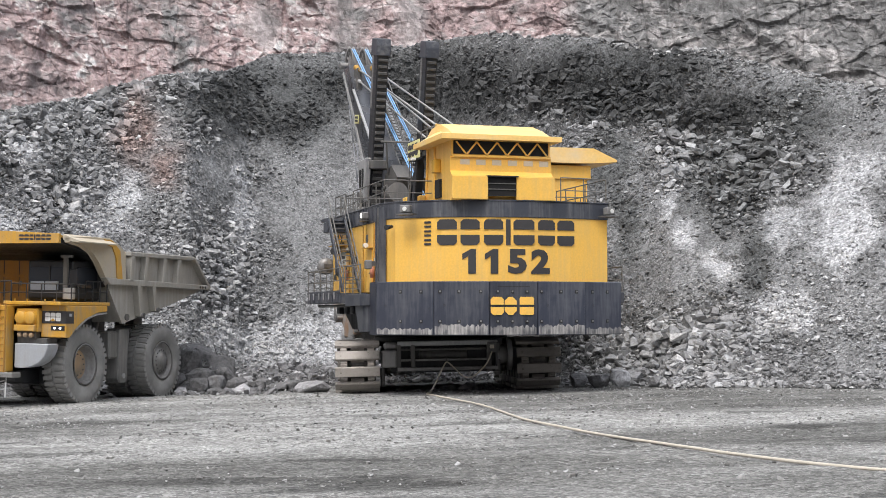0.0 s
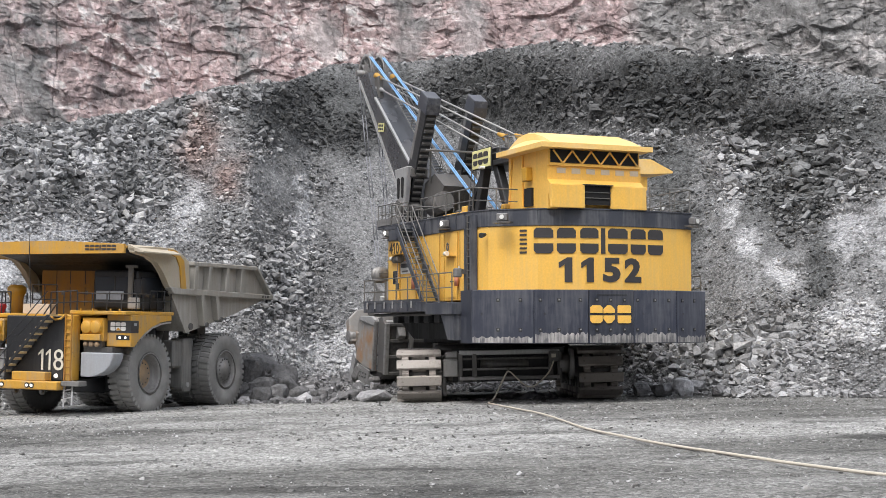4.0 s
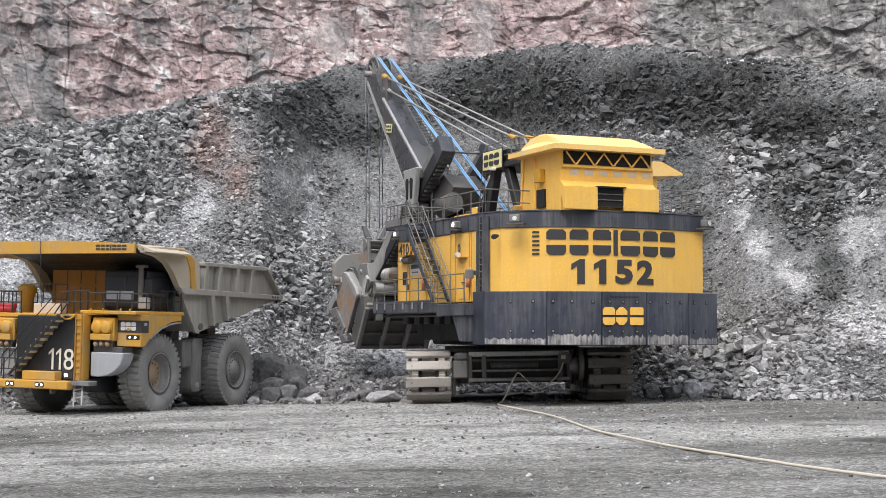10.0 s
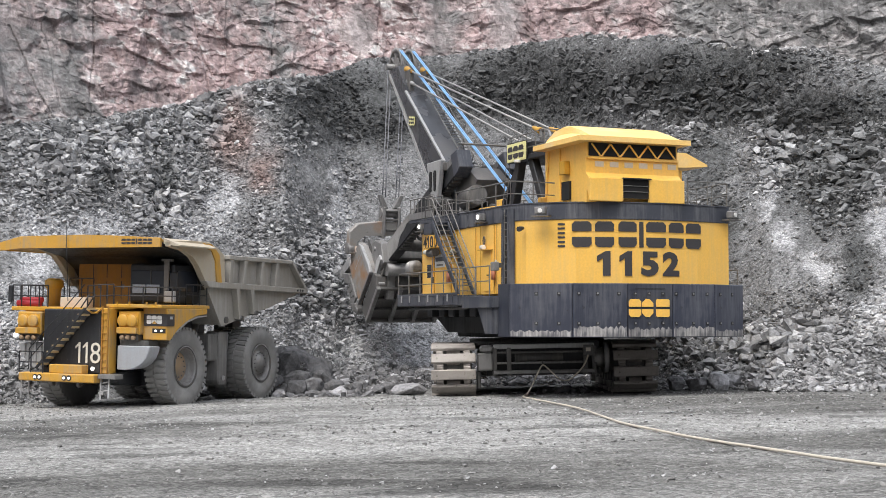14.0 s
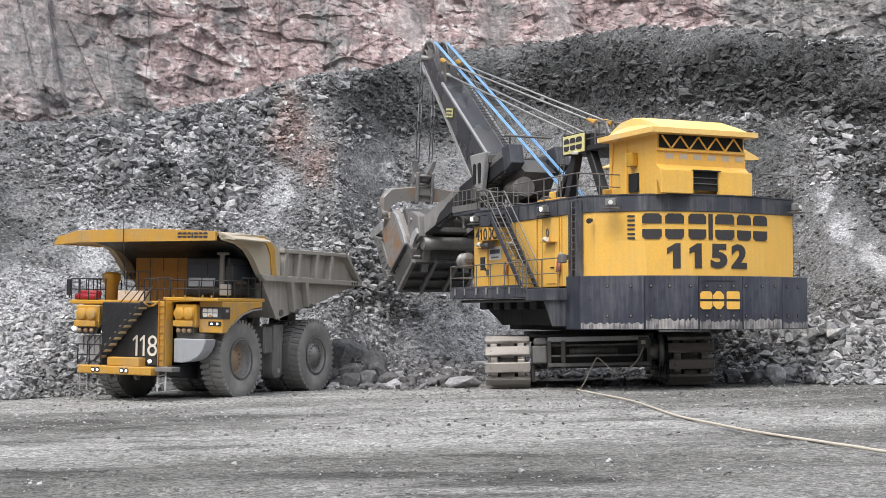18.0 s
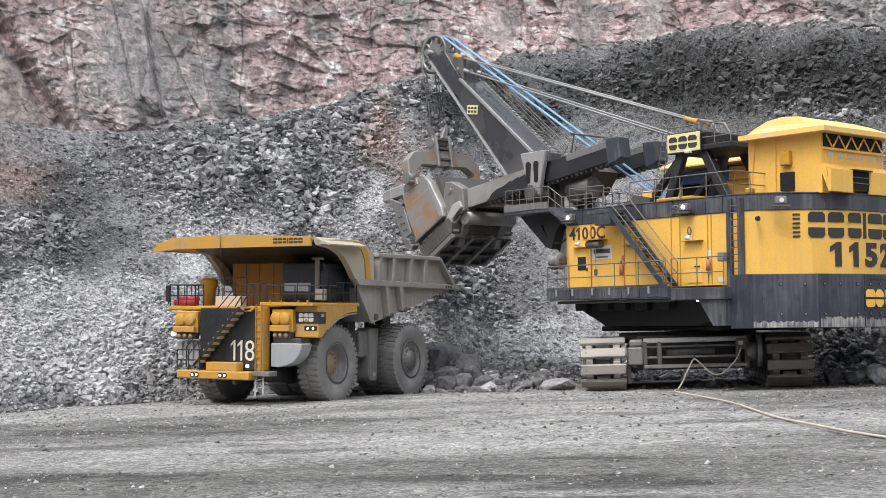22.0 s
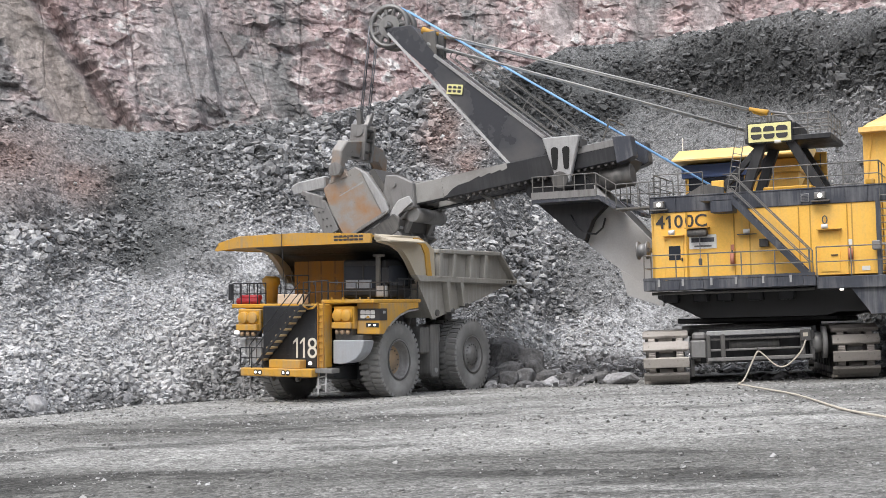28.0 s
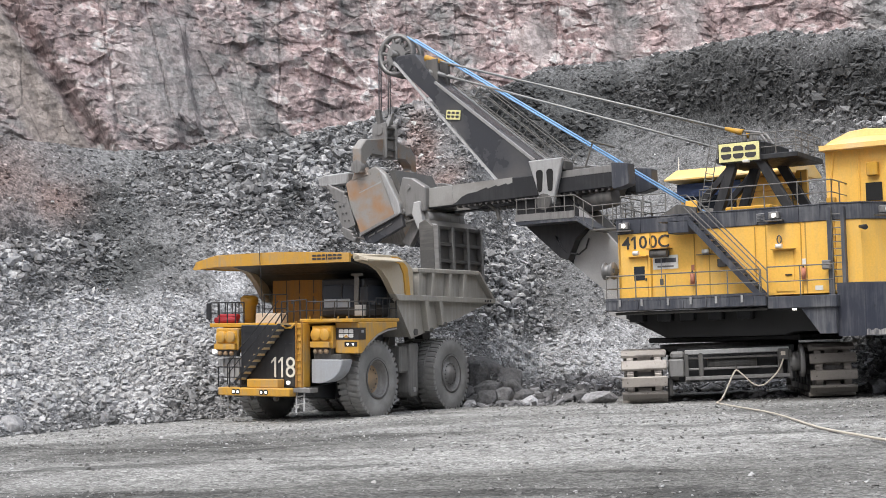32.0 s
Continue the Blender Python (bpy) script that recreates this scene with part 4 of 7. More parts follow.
def build_house():
    # walls, in plates
    wall = part("house_side", bm_box(SIDE, SIDE + 0.12, -6.7, 3.65, 4.6, 7.76, bevel=0.02), mat_yellow, shovel)
    for y in (2.0, -0.9, -3.6, -5.4):
        part("seam", bm_box(SIDE - 0.015, SIDE, y - 0.03, y + 0.03, 4.62, 7.74), mat_yellow_dusty, wall)
    part("house_side", bm_box(4.73, 4.85, -8.9, 3.65, 4.6, 7.76, bevel=0.02), mat_yellow, shovel)
    part("house_front", bm_box(SIDE, 4.85, 3.53, 3.65, 4.6, 7.76), mat_yellow, shovel)
    for (x0, y0), (x1, y1) in zip(REAR, REAR[1:]):
        d = Vector((x1 - x0, y1 - y0, 0))
        a = math.degrees(math.atan2(d.y, d.x))
        part("rear_panel", bm_box(0, d.length, 0, 0.12, 4.6, 7.76), mat_yellow, shovel, at=pose(x0, y0, 0, 0, 0, a))
        part("parapet_panel", bm_box(-0.02, d.length + 0.02, -0.05, 0.1, 7.76, 8.46, bevel=0.02), mat_slate, shovel, at=pose(x0, y0, 0, 0, 0, a))
    part("parapet_panel", bm_box(SIDE - 0.05, SIDE + 0.1, -6.75, 3.7, 7.76, 8.46, bevel=0.02), mat_slate, shovel)
    part("parapet_panel", bm_box(4.75, 4.9, -8.9, 3.7, 7.76, 8.46, bevel=0.02), mat_slate, shovel)
    part("parapet_panel", bm_box(SIDE, 4.85, 3.55, 3.7, 7.76, 8.46, bevel=0.02), mat_slate, shovel)
    part("parapet_cap", bm_box(SIDE - 0.08, SIDE + 0.12, -6.75, 3.72, 8.462, 8.52, bevel=0.01), mat_slate, shovel)
    for (x0, y0), (x1, y1) in zip(REAR, REAR[1:]):
        d = Vector((x1 - x0, y1 - y0, 0))
        part("parapet_cap", bm_box(-0.02, d.length + 0.02, -0.08, 0.12, 8.462, 8.51), mat_slate, shovel, at=pose(x0, y0, 0, 0, 0, math.degrees(math.atan2(d.y, d.x))))
    for k in range(11):
        y = 3.4 - k * 0.95
        part("parapet_rib", bm_box(SIDE - 0.1, SIDE - 0.05, y, y + 0.07, 7.8, 8.44), mat_slate, shovel)
    part("house_roof", bm_prism([(SIDE + 0.1, 3.5), (SIDE + 0.1, -6.7)] + [(x, y + 0.1) for x, y in REAR[1:-1]] + [(4.75, -8.9), (4.75, 3.5)], "z", 7.9, 8.1), mat_slate, shovel)
    # ballast box at the rear
    for k, ((x0, y0), (x1, y1)) in enumerate(zip(BALLAST, BALLAST[1:])):
        d = Vector((x1 - x0, y1 - y0, 0))
        a = math.degrees(math.atan2(d.y, d.x))
        m = pose(x0, y0, 0, 0, 0, a)
        plate = part("counterweight_plate", bm_box(0.012, d.length - 0.012, 0, 0.6, 2.72, 5.0, bevel=0.025), mat_cweight, shovel, "scuffed dark grey counterweight plate", at=m)
        worn = random.Random(40 + k)
        tall = (0.28, 0.48, 0.42, 0.46, 0.3)[k]
        ragged = [(0.05 + (d.length - 0.1) * n / 26, 2.76 + tall * worn.uniform(0.62, 1.0)) for n in range(27)]
        part("wear_strip", bm_prism([(0.05, 2.75)] + ragged + [(d.length - 0.05, 2.75)], "y", -0.008, 0.01), mat_wear, plate, "scraped bare lower edge")
        for x in HOLES[k]:
            x = (x - x0) / (x1 - x0) * d.length
            for z in (3.3, 4.56):
                part("lifting_hole", bm_box(x - 0.075, x + 0.075, -0.02, 0.01, z - 0.075, z + 0.075), mat_black, plate)
                part("bolt", bm_box(x - 0.03, x + 0.04, -0.035, -0.02, z - 0.02, z + 0.05), mat_steel, plate)
        if k == 2:
            part("slot", bm_box(0.35, d.length - 0.35, -0.012, 0.01, 4.76, 4.80), mat_black, plate)
    part("counterweight_core", bm_prism([(-5.3, -7.0)] + [(x * 0.97, y + 0.5) for x, y in BALLAST] + [(5.1, -7.0)], "z", 2.75, 4.98), mat_cweight, shovel)
    part("counterweight_end", bm_box(-5.49, -5.39, -8.05, -6.9, 2.72, 5.0), mat_cweight, shovel)
    # fleet number, maker's mark and owner's mark (plain shapes)
    for ch, x in zip("1152", (-1.66, -0.74, 0.28, 1.33)):
        px, py, a = on_line(REAR, x, 0.01)
        part("digit", digit_mesh(ch, 1.06, 0.02, 1.26, 0.05), mat_letter, shovel, at=pose(px, py, 5.34, 0, 0, a))
    for lo, hi in ((-3.10, -2.25), (-2.15, -1.33), (-1.20, -0.35), (-0.23, -0.03), (0.10, 1.03), (1.22, 2.03), (2.15, 2.98)):
        px, py, a = on_line(REAR, (lo + hi) / 2, 0.012)
        part("mark_block", add_mark(bmesh.new(), hi - lo, 1.10, 0.24), mat_letter, shovel, at=pose(px, py, 6.57, 0, 0, a))
    for z in (6.57, 6.95, 7.33):
        px, py, a = on_line(REAR, -3.38, 0.012)
        part("mark_bar", add_mark(bmesh.new(), 0.32, 0.27, 0.09, 0.02), mat_letter, shovel, at=pose(px, py, z, 0, 0, a))
    for x, w, c in ((-0.88, 0.56, 0.1), (-0.30, 0.52, 0.17), (0.40, 0.62, 0.05)):
        px, py, a = on_line(BALLAST, x, 0.02)
        part("mark_block", add_mark(bmesh.new(), w, 0.76, 0.1, c, 0.03), mat_yellow, shovel, at=pose(px, py, 3.58, 0, 0, a))
    # model number on the side
    for ch, y in zip("4100C", (3.22, 2.78, 2.36, 1.85, 1.32)):
        part("digit", digit_mesh(ch, 0.6, 0.015, 1.05, 0.012), mat_letter, shovel, at=pose(SIDE - 0.012, y, 7.03, 0, 0, -90))


def build_side():
    # side deck with its fascia, brackets and railing
    part("walkway_deck", bm_box(-6.15, -4.87, -3.95, 3.75, 4.12, 4.58, bevel=0.02), mat_slate, shovel)
    part("walkway_deck", bm_box(-5.95, -4.87, -7.0, -3.97, 3.98, 4.5, bevel=0.02), mat_slate, shovel)
    part("walkway_deck", bm_box(4.87, 5.9, -8.5, 3.6, 4.12, 4.58, bevel=0.02), mat_slate, shovel)
    for y in (3.3, 2.2, 1.1, 0.0, -1.1, -2.2, -3.3):
        part("deck_bracket", bm_box(-6.2, -6.15, y - 0.12, y + 0.12, 4.16, 4.5), mat_slate, shovel)
    part("deck_gusset", bm_prism([(-5.3, 4.1), (-6.9, 4.1), (-6.9, 2.85), (-6.2, 2.85)], "x", -5.8, -4.4), mat_slate, shovel)
    part("kick_plate", bm_box(-6.17, -6.15, -3.95, 3.75, 4.58, 4.70), mat_slate, shovel)
    for y in (3.0, 1.9, 0.6, -0.5, -1.7, -2.9):
        part("deck_clip", bm_box(-6.24, -6.2, y - 0.05, y + 0.05, 4.3, 4.62), mat_light_steel, shovel)
    part("deck_pipe", bm_tube([(-5.6, 3.5, 4.0), (-5.6, -3.8, 4.0)], 0.07, 8), mat_dark_steel, shovel)
    put_rail("front_railing", [(-4.95, 3.7, 4.58), (-6.12, 3.7, 4.58), (-6.12, -3.7, 4.58)], 1.15, 1.5, 1, mat_rail, shovel)
    put_rail("rear_railing", [(-5.9, -3.98, 4.5), (-5.9, -6.9, 4.5)], 1.3, 1.5, 1, mat_rail, shovel)
    put_rail("railing", [(5.85, 3.5, 4.58), (5.85, -8.4, 4.58)], 1.15, 1.6, 1, mat_rail, shovel)
    # stair from the deck to the roof
    stair = part("stair_stringer", bm_prism([(-0.1, 8.2), (-0.45, 8.2), (-3.75, 4.62), (-3.4, 4.62)], "x", -5.98, -5.92), mat_slate, shovel)
    part("stair_stringer", bm_prism([(-0.1, 8.2), (-0.45, 8.2), (-3.75, 4.62), (-3.4, 4.62)], "x", -5.2, -5.14), mat_slate, shovel)
    for k in range(13):
        y, z = -0.45 - k * 0.245, 7.95 - k * 0.266
        part("tread", bm_box(-5.92, -5.2, y - 0.16, y + 0.1, z, z + 0.04), mat_rail, stair)
    for x in (-5.95, -5.17):
        part("stair_rail", add_tube(add_tube(bmesh.new(), [(x, 0.0, 9.25), (x, -0.35, 9.25), (x, -3.7, 5.7), (x, -3.7, 4.6)], 0.028, 6), [(x, -0.2, 8.7), (x, -3.7, 5.15)], 0.025, 6), mat_rail, stair)
    part("stair_landing", bm_box(-6.0, -4.9, -0.45, 1.1, 8.1, 8.25), mat_slate, shovel)
    part("landing_box", bm_box(-6.0, -5.0, -0.4, 0.6, 7.55, 8.08, bevel=0.03), mat_slate, shovel)
    # doors, lamps, boards and gear on the side wall
    door = part("door", bm_box(SIDE - 0.04, SIDE, 2.15, 3.05, 4.75, 6.6, bevel=0.012), mat_yellow, shovel)
    part("door_window", bm_box(SIDE - 0.055, SIDE - 0.04, 2.3, 2.85, 5.55, 6.2, bevel=0.005), mat_glass, door)
    part("door_handle", bm_box(SIDE - 0.09, SIDE - 0.04, 2.2, 2.26, 5.5, 5.65), mat_black, door)
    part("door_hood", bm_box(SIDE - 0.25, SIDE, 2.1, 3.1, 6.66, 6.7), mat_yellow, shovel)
    door = part("door", bm_box(SIDE - 0.04, SIDE, -4.85, -4.0, 4.75, 6.55, bevel=0.012), mat_yellow, shovel)
    part("door_handle", bm_box(SIDE - 0.09, SIDE - 0.04, -4.75, -4.45, 5.45, 5.5), mat_black, door)
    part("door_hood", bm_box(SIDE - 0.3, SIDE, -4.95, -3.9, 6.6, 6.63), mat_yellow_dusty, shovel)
    part("lamp_bracket", bm_box(SIDE - 0.3, SIDE, -1.22, -0.38, 6.56, 6.59), mat_dark_steel, shovel)
    for y, z in ((2.65, 6.82), (-4.25, 6.75), (-0.8, 6.71)):
        part("bulkhead_lamp", bm_tube([(SIDE - 0.2, y - 0.14, z), (SIDE - 0.2, y + 0.14, z)], 0.11, 10), mat_lens, shovel)
    part("lifting_ring", bm_tube([(SIDE - 0.12, -4.25 + 0.1 * math.cos(k * math.pi / 4), 7.05 + 0.18 * math.sin(k * math.pi / 4)) for k in range(9)], 0.03, 6), mat_dark_steel, shovel)
    board = part("name_board", bm_box(SIDE - 0.035, SIDE, 0.62, 1.88, 6.02, 6.66, bevel=0.005), mat_white, shovel, "white service board with dark unreadable lettering")
    part("board_bar", bm_box(SIDE - 0.045, SIDE - 0.035, 0.72, 1.78, 6.32, 6.52), mat_slate, board)
    part("board_bar", bm_box(SIDE - 0.045, SIDE - 0.035, 0.85, 1.65, 6.10, 6.18), mat_rail, board)
    winch = part("winch", bm_tube([(SIDE - 0.35, 0.98, 6.74), (SIDE - 0.35, 1.85, 6.74)], 0.19, 12), mat_dark_steel, shovel, "greasy dark hoist winch")
    part("winch_hood", bm_box(SIDE - 0.6, SIDE, 0.9, 1.95, 6.94, 6.99), mat_yellow_dusty, winch)
    part("winch_rope", bm_tube([(SIDE - 0.4, 1.3, 6.6), (SIDE - 0.4, 1.3, 5.55)], 0.02, 6), mat_darkrope, winch)
    part("winch_hook", bm_box(SIDE - 0.46, SIDE - 0.34, 1.22, 1.38, 5.25, 5.56, bevel=0.03), mat_dark_steel, winch)
    for y in (-0.1, -5.3):
        ext = part("fire_extinguisher", bm_tube([(SIDE - 0.14, y, 5.25), (SIDE - 0.14, y, 5.75)], 0.1, 10), mat_faded_red, shovel, "dusty faded red fire extinguisher on the wall")
        part("extinguisher_valve", bm_tube([(SIDE - 0.14, y, 5.75), (SIDE - 0.14, y, 5.88)], 0.04, 8), mat_black, ext)
        part("extinguisher_board", bm_box(SIDE - 0.03, SIDE, y - 0.08, y + 0.08, 5.9, 6.15), mat_faded_red if y > -2 else mat_white, ext)
    part("switch_box", bm_box(SIDE - 0.2, SIDE, -1.75, -1.35, 5.98, 6.34, bevel=0.02), mat_dark_steel, shovel)
    part("notice", bm_box(SIDE - 0.02, SIDE, -6.1, -5.75, 4.75, 4.95), mat_white, shovel)
    for y in (1.95, -0.2, -3.1, -5.2):
        part("conduit", bm_tube([(SIDE - 0.03, y, 4.65), (SIDE - 0.03, y, 7.7)], 0.025, 6), mat_yellow_dusty, shovel)
    # ladder post near the rear corner
    post = part("ladder_post", bm_box(SIDE - 0.28, SIDE + 0.02, -6.62, -6.45, 3.1, 8.3), mat_slate, shovel)
    part("ladder_post", bm_box(SIDE - 0.28, SIDE + 0.02, -7.2, -7.05, 3.1, 8.3), mat_slate, shovel)
    part("ladder", add_ladder(bmesh.new(), (SIDE - 0.2, -6.84, 2.9), (SIDE - 0.2, -6.84, 8.3), 0.42, (0, 1, 0)), mat_rail, post)
    reel = part("cable_reel", add_lathe(bmesh.new(), [(-0.25, 0.12), (-0.25, 0.42), (-0.18, 0.42), (-0.18, 0.3), (0.18, 0.3), (0.18, 0.42), (0.25, 0.42), (0.25, 0.12)], "y", (-5.15, 4.0, 6.05), 18), mat_steel, shovel, "grey cable reel at the corner")
    part("reel_arm", bm_box(-5.3, -4.8, 3.65, 4.0, 5.95, 6.15), mat_dark_steel, reel)
    bracket = part("lamp_arm", bm_box(-5.35, -4.9, -6.6, -6.3, 5.75, 5.95), mat_dark_steel, shovel)
    part("camera_box", bm_box(-5.6, -5.3, -6.65, -6.3, 5.6, 6.0, bevel=0.04), mat_steel, bracket)
    # floodlights on the parapet
    for x, y, a in ((SIDE - 0.2, -4.1, -90), (-4.33, -8.75, -45), (4.65, -9.75, 20), (SIDE - 0.2, 3.2, -90)):
        lamp = part("floodlight", bm_box(-0.24, 0.24, -0.16, 0.14, -0.16, 0.16, bevel=0.03), mat_steel, shovel, "grey floodlight on the parapet", at=pose(x, y, 8.12, 0, 0, a))
        part("lens", bm_tube([(0.02, -0.14, 0), (0.02, -0.2, 0)], 0.1, 14), mat_glow if x < -4.4 else mat_lens, lamp)
        part("lamp_shelf", bm_box(-0.4, 0.4, -0.2, 0.25, -0.26, -0.2), mat_dark_steel, lamp)
    vent = part("vent", bm_box(SIDE - 0.12, SIDE - 0.05, -3.6, -3.25, 7.9, 8.26), mat_light_steel, shovel)
    for k in range(5):
        part("vent_slat", bm_box(SIDE - 0.15, SIDE - 0.12, -3.58, -3.27, 7.93 + k * 0.066, 7.96 + k * 0.066), mat_slate, vent)
    part("horn", bm_tube([(-4.7, -7.75, 7.42), (-5.05, -8.1, 7.35)], 0.07, 8, radius_end=0.12), mat_black, shovel)
    # railings round the roof
    put_rail("roof_railing", [(SIDE + 0.1, 3.5, 8.46), (SIDE + 0.1, 1.2, 8.46)], 1.1, 1.2, 1, mat_rail, shovel)
    put_rail("roof_railing", [(SIDE + 0.1, -0.5, 8.46), (SIDE + 0.1, -6.6, 8.46)], 1.1, 1.6, 1, mat_rail, shovel)
    put_rail("roof_railing", [(SIDE + 0.1, -6.6, 8.46), (-2.5, -6.6, 8.46)], 1.1, 1.2, 1, mat_rail, shovel)
    put_rail("roof_railing", [(2.4, -9.7, 8.46), (4.7, -9.3, 8.46), (4.8, -3, 8.46)], 1.1, 1.3, 1, mat_rail, shovel)
    put_rail("roof_railing", [(SIDE + 0.1, 3.5, 8.46), (-1.3, 3.5, 8.46)], 1.1, 1.2, 1, mat_rail, shovel)


def build_roof_gear():
    # the filter house with its hipped roof
    body = part("air_house", bm_box(-2.3, 2.2, -9.6, -5.7, 8.29, 10.9), mat_yellow, shovel, "yellow filter house with a hipped overhanging roof", at=pose(-0.27, 0, 0.2))
    part("rear_plate", bm_prism([(-9.62, 10.2), (-9.62, 9.55), (-9.85, 9.35), (-9.98, 8.45), (-9.9, 8.45), (-9.6, 9.2), (-9.55, 10.2)], "x", -2.35, 2.25), mat_yellow, body)
    part("air_house_base", bm_box(-2.0, 2.0, -8.9, -5.9, 7.85, 8.29), mat_slate, body)
    part("flap", bm_box(-2.4, -0.8, -10.12, -9.95, 8.3, 9.3, bevel=0.02), mat_yellow, body)
    part("flap", bm_box(0.5, 2.25, -10.12, -9.95, 8.3, 9.3, bevel=0.02), mat_yellow, body)
    part("opening", bm_box(-0.82, 0.52, -10.02, -9.9, 8.46, 9.28), mat_shadow_hole, body)
    part("opening_hood", bm_box(-0.85, 0.55, -10.2, -9.95, 9.28, 9.33), mat_black, body)
    for z in (8.75, 9.0):
        part("opening_bar", bm_tube([(-0.8, -10.05, z), (0.5, -10.05, z)], 0.02, 6), mat_rail, body)
    part("louver_opening", bm_box(-2.2, 2.1, -9.66, -9.6, 10.28, 10.84), mat_shadow_hole, body)
    part("louver_sill", bm_box(-2.3, 2.2, -9.72, -9.6, 10.14, 10.24), mat_yellow, body)
    n = 9
    for k in range(n):
        x0, x1 = -2.1 + 4.15 * k / n, -2.1 + 4.15 * (k + 1) / n
        za, zb = (10.24, 10.8) if k % 2 else (10.8, 10.24)
        part("lattice_bar", bm_tube([(x0, -9.7, za), (x1, -9.7, zb)], 0.04, 6), mat_yellow, body)
    for k in range(6):
        x = -1.9 + k * 0.72
        part("patch", bm_box(x, x + 0.42, -9.635, -9.6, 9.82, 10.05), mat_sill, body)
    arc = [(-10.15, 10.86), (-10.15, 11.08), (-9.3, 11.42), (-8.4, 11.7), (-7.6, 11.78), (-6.8, 11.7), (-6.0, 11.36), (-5.6, 11.08), (-5.6, 10.86)]
    bm = bmesh.new()
    rings = []
    for x, k in ((-2.88, 0.0), (-2.42, 0.45), (-2.36, 0.92), (-2.2, 1.0), (1.85, 1.0), (2.0, 0.92), (2.06, 0.45), (2.57, 0.0)):
        rings.append([bm.verts.new((x, y, z if z <= 11.08 else 11.08 + (z - 11.08) * k)) for y, z in arc])
    for a, b in zip(rings, rings[1:]):
        for n in range(len(arc)):
            bm.faces.new((a[n], a[(n + 1) % len(arc)], b[(n + 1) % len(arc)], b[n]))
    bm.faces.new(rings[0])
    bm.faces.new(rings[-1])
    part("air_house_roof", bm, mat_roof_yellow, body)
    for y in (-6.1, -7.2):
        part("side_brace", bm_tube([(-2.34, y, 10.8), (-2.34, y + 0.0 if y < -7 else -5.8, 8.5)], 0.05, 6), mat_yellow, body)
    part("side_vent", bm_box(-2.42, -2.3, -8.2, -7.5, 8.5, 9.3), mat_shadow_hole, body)
    part("side_box", bm_box(-2.6, -2.3, -8.1, -7.6, 9.6, 10.2, bevel=0.03), mat_yellow_dusty, body)
    part("side_lamp", bm_box(-2.75, -2.45, -6.2, -5.8, 8.5, 8.75, bevel=0.04), mat_yellow_dusty, body)
    # the operator's cab on the far front corner
    cab = part("operator_cab", bm_box(4.3, 7.0, -1.6, 4.3, 8.3, 10.45, bevel=0.05), mat_yellow, shovel, "yellow operator's cab with a blue band and sloping sun roof")
    part("cab_window", bm_box(4.26, 4.3, 1.2, 4.1, 9.1, 10.3), mat_glass, cab)
    part("cab_window", bm_box(4.5, 6.8, 4.3, 4.34, 8.9, 10.3), mat_glass, cab)
    part("cab_band", bm_box(4.15, 7.15, 0.9, 4.45, 10.3, 11.0, bevel=0.03), mat_blue_trim, cab)
    part("cab_band", bm_box(4.15, 7.15, -1.7, 0.9, 10.3, 11.0, bevel=0.03), mat_yellow, cab)
    part("cab_sunroof", bm_prism([(3.1, 11.1), (3.1, 11.18), (4.8, 11.85), (7.2, 11.85), (8.45, 11.3), (8.45, 11.2), (7.0, 11.1)], "y", -2.0, 4.7), mat_roof_yellow, cab)
    part("cab_mast", bm_tube([(4.4, 4.4, 11.8), (4.4, 4.4, 12.5)], 0.03, 6), mat_white, cab)
    part("cab_floor", bm_box(4.9, 7.3, -2.0, 4.5, 7.9, 8.28, bevel=0.03), mat_slate, cab)
    part("cab_prop", bm_prism([(4.92, 7.9), (7.0, 7.9), (4.92, 6.2)], "y", 1.0, 1.3), mat_slate, cab)
    put_rail("cab_railing", [(7.25, -1.9, 8.28), (5.0, -1.9, 8.28)], 1.1, 0.8, 1, mat_rail, cab)
    # gantry: four legs, head platform, sign, rails
    for x in (-1.5, 1.5):
        leg = part("gantry_leg", bm_prism([(0.4, 8.1), (-0.1, 8.1), (-1.2, 11.2), (-0.7, 11.2)], "x", x - 0.2, x + 0.2, bevel=0.03), mat_black, shovel)
        part("gantry_leg", bm_prism([(-2.5, 11.2), (-2.0, 11.2), (-3.7, 8.1), (-4.2, 8.1)], "x", x - 0.2, x + 0.2, bevel=0.03), mat_black, shovel)
        part("gantry_leg", bm_prism([(-1.3, 11.2), (-0.9, 11.2), (2.2, 8.1), (1.7, 8.1)], "x", x - 0.17, x + 0.17, bevel=0.03), mat_black, shovel)
    part("gantry_head", bm_box(-1.85, 1.85, -4.2, -0.2, 11.1, 11.35, bevel=0.03), mat_black, shovel)
    part("gantry_beam", bm_box(-1.7, 1.7, -2.6, -0.7, 11.35, 12.0, bevel=0.05), mat_black, shovel)
    put_rail("gantry_railing", [(-1.8, -0.3, 11.35), (-1.8, -4.1, 11.35), (1.8, -4.1, 11.35), (1.8, -0.3, 11.35)], 1.0, 0.9, 2, mat_rail, shovel)
    part("gantry_ladder", add_ladder(bmesh.new(), (-1.7, 0.7, 8.2), (-1.7, -0.1, 12.2), 0.4, (0, 1, 0.2)), mat_rail, shovel)
    part("yellow_ladder_frame", bm_prism([(-1.6, 8.1), (-3.4, 8.1), (-3.4, 10.9), (-2.9, 10.9)], "x", 1.75, 2.0), mat_yellow, shovel)
    part("ladder", add_ladder(bmesh.new(), (1.7, -2.9, 8.1), (1.7, -2.9, 10.8), 0.45, (0, 1, 0)), mat_rail, shovel)
